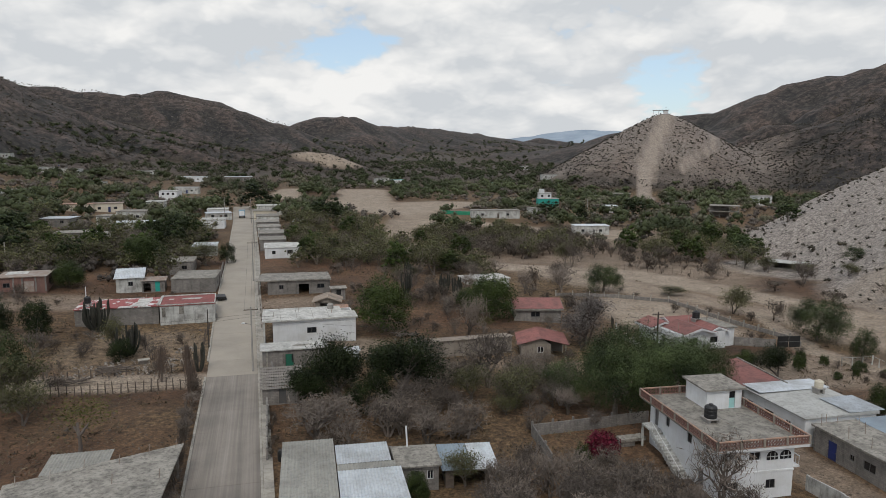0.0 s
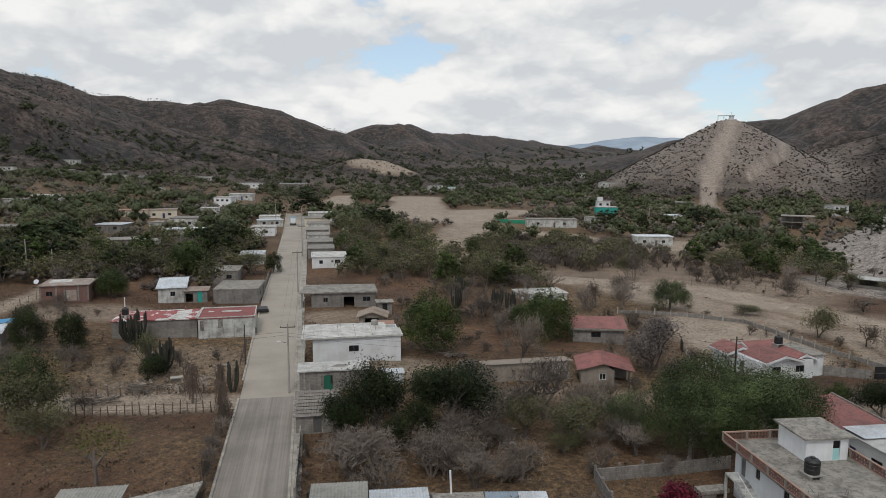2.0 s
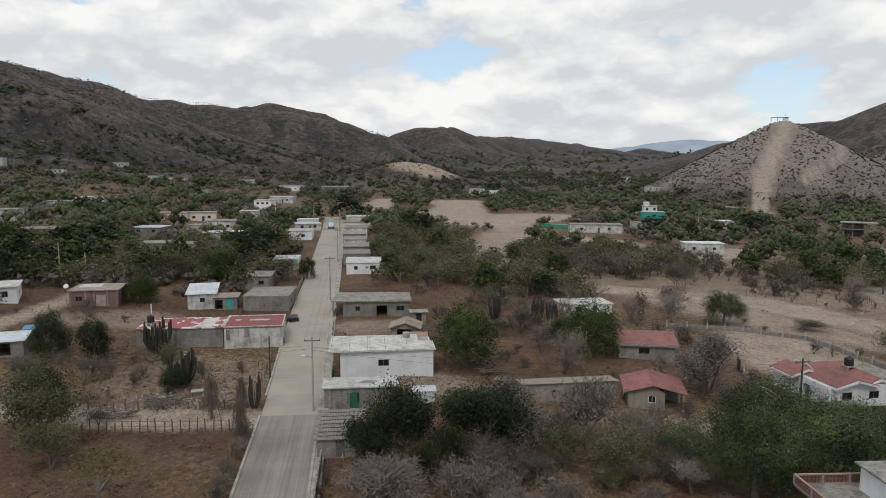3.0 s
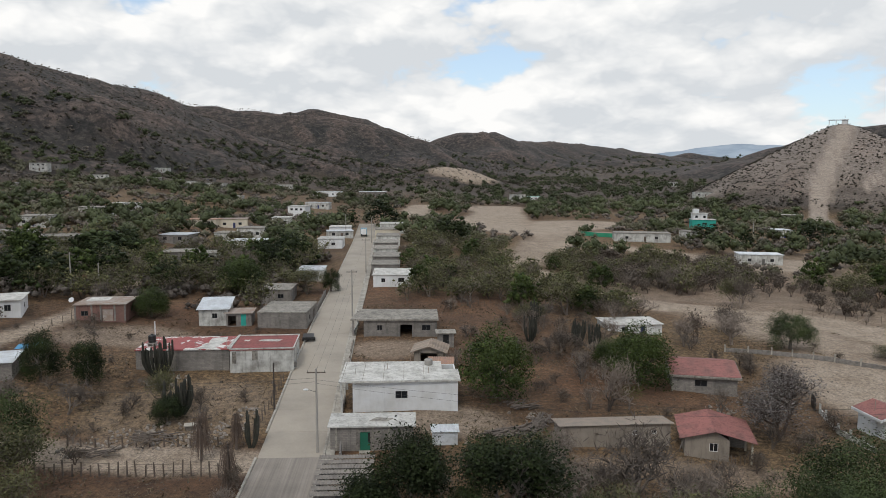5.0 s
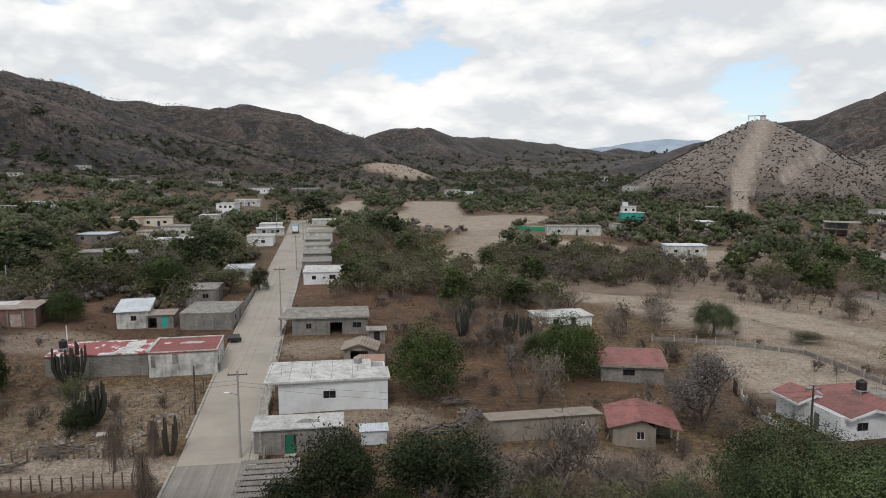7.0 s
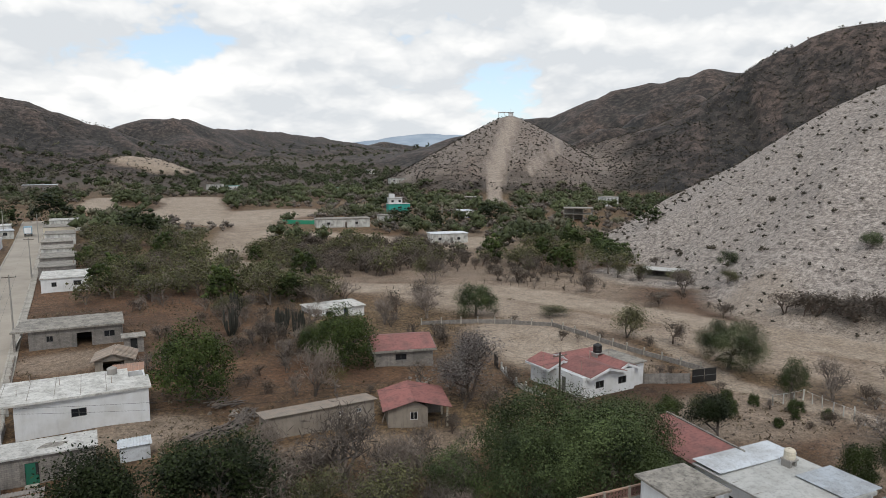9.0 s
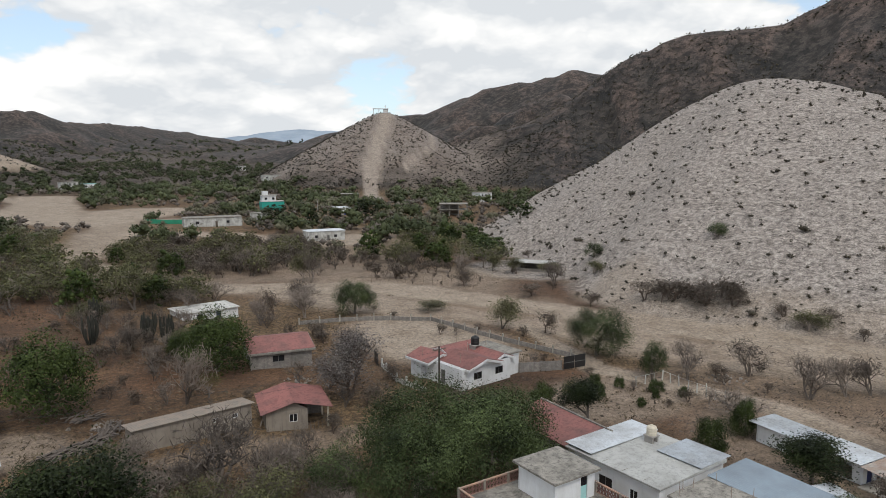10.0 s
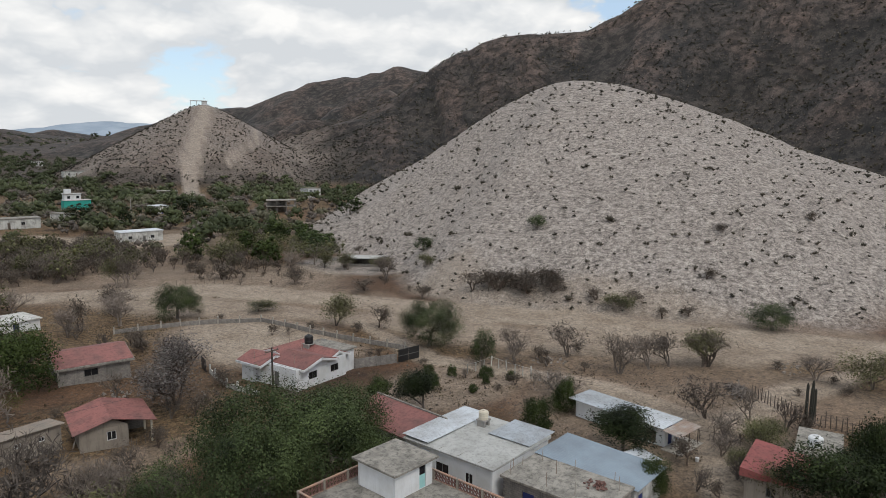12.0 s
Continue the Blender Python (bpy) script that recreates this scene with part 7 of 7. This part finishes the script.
TREES = {  # x, y, crown radius, height
    "open": [(8.2, 82.4, 4.2, 9.2), (15.8, 81.4, 5.2, 9.4), (3.0, 81.6, 3.3, 5.8), (67.9, 77.7, 3.4, 5.6), (74.5, 55.9, 4.3, 5.2), (72.4, 35.8, 4.2, 7.0), (11.0, 79.6, 3.0, 5.5)],
    "dark": [(77.8, 33.5, 2.8, 9.0), (75.6, 32.6, 4.2, 6.5), (81.5, 34.5, 3.6, 5.6), (-21.2, 107.6, 2.3, 3.6), (-42.0, 119.7, 3.2, 6.6), (-35.4, 118.5, 2.9, 6.6), (23.0, 271.0, 7.2, 10.2), (-26.3, 215.3, 6.5, 9.5), (-19.4, 329.5, 6.2, 8.2), (-4.0, 329.5, 9.0, 12.0), (130.7, 306.1, 7.0, 7.8), (138.5, 286.1, 3.4, 8.0), (168.2, 292.5, 8.0, 10.2), (-9.6, 179.6, 2.5, 5.5)],
    "mid": [(79.5, 86.6, 1.1, 2.0), (81.8, 84.4, 0.9, 1.8), (84.6, 80.6, 1.3, 1.8), (86.0, 77.4, 0.8, 1.4), (82.6, 79.2, 0.7, 1.2), (78.6, 78.4, 0.8, 1.3), (76.4, 83.4, 1.3, 2.4), (19.0, 114.5, 5.6, 9.4), (40.6, 121.1, 5.5, 8.8), (67.2, 49.8, 1.9, 4.2), (80.3, 65.9, 1.8, 4.2), (72.2, 65.0, 2.3, 4.4), (-28.2, 176.7, 6.5, 8.4), (-39.1, 152.3, 4.0, 5.6), (30.0, 60.3, 1.2, 3.0), (12.5, 57.6, 1.6, 3.4), (37.9, 128.7, 2.9, 4.0), (69.4, 86.5, 2.1, 2.8)],
    "bloom": [(51.8, 103.6, 5.4, 9.2)],
    "grand": [(40.2, 72.4, 5.6, 9.2), (49.2, 73.6, 7.0, 9.4), (45.2, 78.8, 7.2, 9.8), (54.4, 76.8, 5.6, 8.2), (91.6, 96.6, 5.8, 7.6), (75.4, 143.4, 5.1, 6.8)],
    "feather": [(150.5, 112.2, 2.8, 3.0), (146.3, 143.9, 3.2, 3.8), (141.6, 181.0, 5.6, 6.6), (176.5, 202.8, 5.0, 6.0), (152.0, 196.0, 4.6, 5.6), (36.6, 79.0, 3.8, 5.2), (137.9, 56.3, 5.0, 4.8), (88.5, 84.0, 2.4, 5.4), (-32.4, 94.8, 4.2, 8.2), (-67.6, 201.6, 7.6, 8.2)],
    "bare": [(4.9, 73.9, 4.2, 5.0), (12.6, 73.2, 3.1, 5.0), (28.5, 85.7, 4.6, 8.0), (32.3, 82.4, 2.9, 6.0), (36.3, 79.2, 2.5, 5.0), (33.0, 110.5, 3.2, 7.2), (92.2, 80.8, 2.1, 4.3), (100.6, 76.6, 3.2, 5.0), (98.2, 67.0, 3.2, 5.8), (102.8, 64.6, 2.8, 5.4), (106.0, 62.8, 2.8, 5.2), (109.2, 58.4, 3.4, 5.8), (95.4, 83.0, 2.6, 4.6), (89.2, 52.1, 3.3, 5.6), (112.5, 44.7, 2.7, 3.8), (83.3, 68.4, 4.0, 3.8), (129.3, 141.4, 2.8, 5.6), (-33.7, 109.3, 2.7, 4.0), (48.4, 159.1, 2.8, 5.0), (66.1, 146.4, 3.0, 5.6), (110.1, 152.2, 2.8, 4.6), (83.8, 178.9, 3.5, 7.5), (56.6, 144.7, 2.5, 5.4), (69.0, 153.7, 3.7, 5.2), (21.6, 55.6, 1.9, 4.6), (24.8, 56.2, 1.8, 4.6), (39.2, 50.8, 3.2, 7.0), (32.0, 53.4, 2.6, 4.4), (27.7, 54.6, 2.3, 3.8), (22.1, 84.8, 3.7, 4.6), (36.9, 77.9, 1.8, 4.6), (72.9, 43.2, 1.6, 3.6), (53.6, 99.0, 1.6, 3.2)],
    "yellow": [(35.9, 111.2, 2.0, 3.0), (-19.7, 76.5, 3.4, 5.6)],
    "olive": [(90.5, 117.2, 4.0, 5.8), (85.2, 44.4, 2.0, 3.3), (108.6, 59.0, 3.1, 5.6), (113.2, 38.1, 4.1, 5.2), (131.3, 82.9, 3.4, 3.9), (136.4, 135.6, 3.0, 3.2), (-23.0, 111.3, 2.2, 5.4), (-30.5, 90.0, 4.4, 7.2), (-28.0, 86.0, 3.0, 5.0), (39.9, 163.5, 5.9, 8.6), (82.4, 180.3, 3.5, 7.0), (-73.5, 253.1, 6.4, 8.0), (-14.4, 175.8, 5.5, 5.8), (131.1, 169.4, 5.3, 6.6), (135.0, 149.0, 2.8, 3.8), (131.5, 157.0, 3.4, 4.6), (129.5, 164.0, 3.0, 4.4), (88.2, 136.8, 3.6, 2.2), (17.8, 60.0, 2.2, 3.6), (24.2, 80.3, 2.6, 5.0), (72.2, 84.7, 1.2, 3.0), (75.5, 44.7, 1.5, 3.2), (72.6, 40.2, 2.0, 4.2)],
    "dry": [(148.3, 71.5, 2.4, 2.4), (186.4, 59.9, 2.2, 2.2), (164.5, 73.5, 2.6, 2.0), (138.3, 148.9, 3.2, 4.0), (111.2, 153.5, 3.0, 2.6), (94.7, 110.8, 3.0, 4.0), (126.0, 113.0, 4.2, 4.6), (127.5, 107.5, 4.6, 4.4), (129.5, 101.5, 4.6, 4.0), (131.5, 97.0, 3.6, 3.2), (133.0, 88.0, 2.6, 2.6), (135.0, 81.0, 2.6, 2.8), (133.7, 74.6, 1.8, 2.4), (137.1, 70.7, 2.0, 2.4), (115.5, 135.0, 4.0, 3.0), (117.3, 119.8, 3.0, 3.2), (59.9, 147.4, 3.0, 6.0), (103.5, 171.3, 4.2, 4.4), (69.0, 155.7, 2.6, 5.4), (21.3, 78.9, 2.1, 2.6), (32.4, 85.0, 1.6, 2.6), (33.3, 131.9, 2.6, 4.0), (70.3, 44.7, 1.3, 2.0)],
    "flower": [(33.4, 62.6, 2.1, 3.3)],
}


def free(x, y, gap=1.0):
    if abs(x - float(street_x(y))) < 6.0 + gap and y < 345:
        return False
    return all(math.hypot(x - a, y - b) > r + gap for a, b, r in HOMES)


def scatter(rng, n, x0, x1, y0, y1, mix, small, large, rule=None):
    """Individual plants strewn over a stretch of the plan."""
    kinds, weights = list(mix), list(mix.values())
    placed = tries = 0
    while placed < n and tries < n * 12:
        tries += 1
        x, y = rng.uniform(x0, x1), rng.uniform(y0, y1)
        if not free(x, y) or open_land(x, y) < 1.05 or (rule and not rule(x, y)):
            continue
        kind = rng.choices(kinds, weights)[0]
        k = rng.uniform(small, large)
        put_plant(kind, x, y, PLANTS[kind][0] * k, PLANTS[kind][1] * k * rng.uniform(0.85, 1.1), rng)
        placed += 1


def off_river(gap):
    return lambda x, y: float(line_gap(np.array(x), np.array(y), RIVER)) > gap and float(line_gap(np.array(x), np.array(y), WASH)) > 6 and float(hill_reach(x, y, *WHITE_HILL, 20)) > 112


def make_plants():
    rng = random.Random(11)
    for kind, rows in TREES.items():
        for x, y, r, h in rows:
            put_plant(kind, x, y, r, h, rng, 185)
    # dry growth along the edges of the street
    for k in range(17):
        kind = rng.choice(("dry", "dry", "bare"))
        put_plant(kind, -9.5 + rng.uniform(-0.5, 0.4), 58 + 2.1 * k + rng.uniform(-0.6, 0.6), rng.uniform(0.8, 1.3), rng.uniform(1.2, 2.8), rng)
    for k in range(6):
        put_plant("dry", -0.1 + rng.uniform(-0.2, 0.3), 70.5 + 2.2 * k, rng.uniform(0.5, 0.8), rng.uniform(0.8, 1.6), rng)
    thicket = {"olive": 60, "bare": 12, "mid": 10, "dry": 18}
    scatter(rng, 190, 6, 58, 166, 262, thicket, 0.6, 1.1, off_river(8))
    # brown thicket at the foot of the pale hill
    for k in range(16):
        s = k / 15
        put_plant(rng.choice(("dry", "dry", "bare")), 127.5 + 6.5 * s + rng.uniform(-1.6, 1.6), 110 - 14 * s + rng.uniform(-1.5, 1.5), rng.uniform(2.0, 3.2), rng.uniform(2.4, 4.4), rng)
    scatter(rng, 185, 58, 112, 196, 258, {"dry": 76, "bare": 8, "olive": 16}, 0.75, 1.25, off_river(12))
    scatter(rng, 18, 84, 128, 168, 200, {"dry": 60, "bare": 40}, 0.5, 0.9, off_river(14))
    scatter(rng, 34, 14, 44, 122, 166, {"bare": 60, "dry": 40}, 0.35, 0.6)
    scatter(rng, 150, -115, -16, 158, 228, {"dark": 14, "mid": 18, "olive": 52, "bare": 16}, 0.75, 1.25)
    scatter(rng, 42, 110, 170, 168, 225, {"olive": 40, "dry": 26, "mid": 22, "bare": 12}, 0.65, 1.15, off_river(9))
    scatter(rng, 46, 78, 136, 36, 175, {"dry": 80, "bare": 20}, 0.25, 0.5, off_river(5))
    scatter(rng, 34, 20, 37, 70, 98, {"bare": 62, "dry": 26, "olive": 12}, 0.4, 0.85)
    scatter(rng, 20, 3, 21, 69.5, 80, {"bare": 80, "dry": 20}, 0.45, 0.85)
    scatter(rng, 12, 6, 20, 84, 97, {"bare": 60, "dry": 20, "dark": 20}, 0.4, 0.7)
    scatter(rng, 40, 24, 62, 84, 138, {"bare": 60, "dry": 40}, 0.35, 0.75)
    scatter(rng, 16, 28, 58, 128, 160, {"bare": 50, "dry": 25, "olive": 25}, 0.5, 0.9)
    scatter(rng, 16, -34, -12, 97, 124, {"bare": 60, "dry": 40}, 0.3, 0.55)
    scatter(rng, 12, -75, -34, 94, 150, {"bare": 40, "dry": 20, "olive": 40}, 0.5, 1.0)
    scatter(rng, 12, 70, 92, 30, 50, {"bare": 50, "dry": 30, "olive": 20}, 0.35, 0.7)
    scatter(rng, 46, 15, 40, 44, 61, {"bare": 82, "dry": 18}, 0.4, 0.8)
    scatter(rng, 16, -60, -14, 100, 150, {"dry": 60, "bare": 40}, 0.25, 0.45)


def stuff_trees(name, label, category, material, seed, spots, lobe_count, leaves, crown, size, tall):
    """One mesh of many far plants: each a heap of rounded lobes, leafy outside over a dense core, on a short stem."""
    rng = np.random.default_rng(seed)
    n = len(spots)
    x, y, k = spots.T
    foot = np.stack([x, y, ground_z(x, y)], -1)
    wide = rng.uniform(0.75, 1.25, (n, 1, 1))
    turn = rng.uniform(0, 6.3, (n, 1)) + np.arange(lobe_count) * 2.4 + rng.normal(size=(n, lobe_count)) * 0.3
    reach = np.sqrt((np.arange(lobe_count) + 0.3) / lobe_count) * rng.uniform(0.55, 0.8, (n, lobe_count))
    rise = rng.uniform(0.34, 0.78, (n, lobe_count)) - 0.22 * reach
    lobe = np.stack([np.cos(turn) * reach * crown, np.sin(turn) * reach * crown, rise * tall], -1) * (1, 1, 1) * np.concatenate([wide, wide, 1 / wide**0.5], -1)
    big = crown * rng.uniform(0.34, 0.56, (n, lobe_count)) * (1.0 if lobe_count > 2 else 1.4)
    centre = foot[:, None] + lobe * k[:, None, None]
    radius = big * k[:, None]
    core = clumps(rng, centre.reshape(-1, 3), 0.8 * radius.ravel())
    way = rng.normal(size=(n, lobe_count, leaves, 3))
    way[..., 2] = np.abs(way[..., 2]) * 0.9 - 0.25
    way /= np.linalg.norm(way, axis=-1, keepdims=True)
    at = centre[:, :, None] + way * radius[:, :, None, None] * rng.uniform(0.78, 1.12, (n, lobe_count, leaves, 1))
    out = (way + (0, 0, 0.25)).reshape(-1, 3)
    v, f = cards(rng, at.reshape(-1, 3), size * np.repeat(k, lobe_count * leaves), 0.6, 0.8, out)
    v, f = together((v, f), core)
    ob = new(name, card_mesh(name, v, f, material))
    return tagged(ob, label, category, kind="stuff")


def spread_spots(seed, n, x0, x1, y0, y1, rule, small=0.6, large=1.3):
    rng = np.random.default_rng(seed)
    x, y = rng.uniform(x0, x1, n), rng.uniform(y0, y1, n)
    clear = np.abs(x - street_x(y)) > np.where(y < 345, 7, 0)
    for a, b, r in HOMES:
        clear &= (np.hypot(x - a, y - b) > r + 1.5) & (np.hypot(x - a, y - b + 8) > r * 0.9)
    keep = clear & rule(x, y)
    return np.stack([x, y, rng.uniform(small, large, n)], -1)[keep]


def make_far_plants():
    def woods(density, seed):
        def rule(x, y):
            low = ground_z(x, y) - valley(x, y) < np.where(y < 760, 70, 34)
            river = line_gap(x, y, RIVER) > 9
            hills = (hill_reach(x, y, *WHITE_HILL, 20) > 110) & (np.hypot(x - CHAPEL_HILL[0], y - CHAPEL_HILL[1]) > 104)
            near = (y > 262) | (x > 170) | (x < -115) | ((x < -16) & (y > 222)) | ((x > 106) & (y > 222))
            patch = fractal(x, y, 45, 3, seed) > 1 - density * 2
            return low & (open_land(x, y) > 1.08) & (line_gap(x, y, SWATH) > 11) & river & hills & near & patch
        return rule

    def lots(kind, name, label, material, seed, counts, density, patch, lobe_count, leaves, crown, size, tall):
        """Near, middle and far stretches of one kind, each with the detail that it can show."""
        rule = woods(density, patch)
        for k, (n, box, many, large) in enumerate(zip(counts, ((-300, 330, 200, 560), (-330, 420, 560, 1150), (-150, 1150, 1150, 2700)), (1.0, 0.4, 0.25), (1.0, 1.6, 2.2))):
            stuff_trees(name, label, kind, material, seed + 20 * k, spread_spots(seed + 20 * k, n, *box, rule, *((0.6, 1.3) if k < 2 else (0.9, 1.7))), lobe_count if k < 2 else 3, max(4, int(leaves * many)), crown, size * large, tall)

    lots("trees", "far_green_trees", "green trees in the valley, far off", "leaf_far", 1, (2000, 1700, 1500), 0.56, 81, 6, 26, 4.2, 0.75, 7.0)
    lots("trees", "far_olive_trees", "olive thorn scrub in the valley, far off", "leaf_far_olive", 2, (2300, 1600, 1200), 0.55, 85, 5, 22, 3.4, 0.62, 5.0)
    lots("scrub", "far_grey_scrub", "leafless grey scrub in the valley, far off", "leaf_far_grey", 3, (2900, 1900, 900), 0.60, 89, 4, 18, 2.8, 0.5, 3.6)

    beside = lambda x, y: fractal(x, y, 20, 3, 99) > -0.35
    stuff_trees("roadside_scrub", "leafless grey scrub between the village houses", "scrub", "leaf_far_grey", 61, spread_spots(61, 520, -118, -16, 156, 230, beside, 0.5, 1.1), 4, 30, 2.6, 0.34, 3.4)

    def slopes(x, y):
        up = ground_z(x, y) - valley(x, y)
        patch = fractal(x, y, 70, 4, 93) > -0.55
        return (up > 2.5) & patch & (hill_reach(x, y, *WHITE_HILL, 20) > 114) & (np.hypot(x - CHAPEL_HILL[0], y - CHAPEL_HILL[1]) > 100)

    stuff_trees("mountain_scrub", "dark thorn scrub on the mountain slopes", "scrub", "leaf_hill", 4, np.concatenate([spread_spots(4, 24000, 230, 760, 60, 760, slopes, 0.3, 1.3), spread_spots(5, 15000, -760, 200, 350, 1400, slopes, 0.7, 1.6)]), 1, 7, 1.35, 0.6, 1.9)
    stuff_trees("mountain_brush", "brownish dry brush on the mountain slopes", "scrub", "leaf_far_grey", 6, np.concatenate([spread_spots(6, 22000, 230, 760, 60, 760, slopes, 0.35, 1.1), spread_spots(7, 13000, -760, 200, 350, 1400, slopes, 0.8, 1.6)]), 1, 6, 1.2, 0.6, 1.5)
    bare_hill = lambda x, y: hill_reach(x, y, *WHITE_HILL, 20) < 112
    stuff_trees("hill_shrubs", "small dusty shrubs dotted over the pale bare hill", "shrubs", "leaf_dusty", 8, np.concatenate([spread_spots(8, 5600, 90, 400, 0, 320, bare_hill, 0.3, 1.1), spread_spots(9, 150, 90, 400, 0, 320, bare_hill, 1.0, 2.0)]), 2, 9, 0.75, 0.3, 1.0)
    chapel = lambda x, y: (np.hypot(x - CHAPEL_HILL[0], y - CHAPEL_HILL[1]) < 135) & (line_gap(x, y, SWATH) > 9) & (line_gap(x, y, SWATH_PATH) > 5)
    stuff_trees("chapel_hill_shrubs", "dark shrubs on the hill below the shelter", "shrubs", "leaf_hill", 10, spread_spots(10, 8000, 190, 435, 390, 635, chapel, 0.3, 1.0), 2, 6, 1.1, 0.5, 1.3)


def make_pebbles():
    """Loose stones and clods strewn over the bare ground, too many to count."""
    rng = np.random.default_rng(57)
    n = 5000
    x, y = rng.uniform(-60, 135, n), rng.uniform(44, 185, n)
    ok = (np.abs(x - street_x(y)) > 4.9) & (fractal(x, y, 14, 3, 95) > -0.2) & (ground_cover(x, y)[0] < 0.72)
    for a, b, r in HOMES:
        ok &= np.hypot(x - a, y - b) > r
    x, y = x[ok], y[ok]
    n = len(x)
    s = rng.gamma(2.0, 0.045, n)[:, None] + 0.04
    c = np.stack([x, y, ground_z(x, y)], -1)
    ring = [np.stack([np.cos(a) * rng.uniform(0.7, 1.2, n), np.sin(a) * rng.uniform(0.7, 1.2, n), rng.uniform(-0.2, 0.1, n)], -1) for a in (0.3, 1.9, 3.4, 5.0)]
    top = np.stack([rng.uniform(-0.3, 0.3, n), rng.uniform(-0.3, 0.3, n), rng.uniform(0.6, 1.0, n)], -1)
    v = np.stack([c + s * q for q in ring] + [c + s * top], 1).reshape(-1, 3)
    k = 5 * np.arange(n)[:, None]
    faces = np.concatenate([k + np.array([a, b, 4]) for a, b in ((0, 1), (1, 2), (2, 3), (3, 0))])
    me = bpy.data.meshes.new("loose_stones")
    me.from_pydata(v.tolist(), [], faces.tolist())
    me.materials.append(M["rubble"])
    tagged(new("loose_stones", me), "loose stones and clods over the dry ground", "stones", kind="stuff")


def make_weeds():
    """Dry grass tufts and litter of the yards."""
    rng = np.random.default_rng(31)
    n = 11000
    x, y = rng.uniform(-60, 96, n), rng.uniform(44, 165, n)
    ok = (np.abs(x - street_x(y)) > 5.2) & (fractal(x, y, 9, 3, 91) > -0.1) & (ground_cover(x, y)[0] < 0.72) & (line_gap(x, y, RIVER) > 7)
    for a, b, r in HOMES:
        ok &= np.hypot(x - a, y - b) > r
    x, y = x[ok], y[ok]
    n = len(x)
    foot = np.repeat(np.stack([x, y, ground_z(x, y) - 0.02], -1), 6, 0) + rng.normal(size=(6 * n, 3)) * (0.3, 0.3, 0)
    lean = rng.normal(size=(6 * n, 3)) * (0.22, 0.22, 0) + (0, 0, 1) * rng.uniform(0.08, 0.32, (6 * n, 1))
    side = rng.normal(size=(6 * n, 3)) * (0.045, 0.045, 0)
    v = np.stack([foot - side, foot + side, foot + side * 0.6 + lean, foot - side * 0.6 + lean], 1).reshape(-1, 3)
    f = np.arange(24 * n).reshape(-1, 4)
    tagged(new("dry_weeds", card_mesh("dry_weeds", v, f, "straw")), "tufts of dry brown weeds over the yards", "weeds", kind="stuff")


def make_litter():
    """Fallen leaves and broken twigs, thick under the trees and in the yards."""
    rng = np.random.default_rng(77)
    n = 42000
    x, y = rng.uniform(-60, 125, n), rng.uniform(44, 165, n)
    ok = (np.abs(x - street_x(y)) > 4.9) & (fractal(x, y, 11, 4, 97) > 0.05) & (ground_cover(x, y)[0] < 0.72) & (line_gap(x, y, RIVER) > 6)
    for a, b, r in HOMES:
        ok &= np.hypot(x - a, y - b) > r
    x, y = x[ok], y[ok]
    at = np.stack([x, y, ground_z(x, y) + rng.uniform(0.02, 0.14, len(x))], -1)
    v, f = cards(rng, at, 0.34, 1.2, 0.4)
    tagged(new("leaf_litter", card_mesh("leaf_litter", v, f, "leaf_dry")), "brown fallen leaves and broken twigs on the ground", "leaf litter", kind="stuff")

make_plants()
make_far_plants()
make_weeds()
make_pebbles()

make_litter()
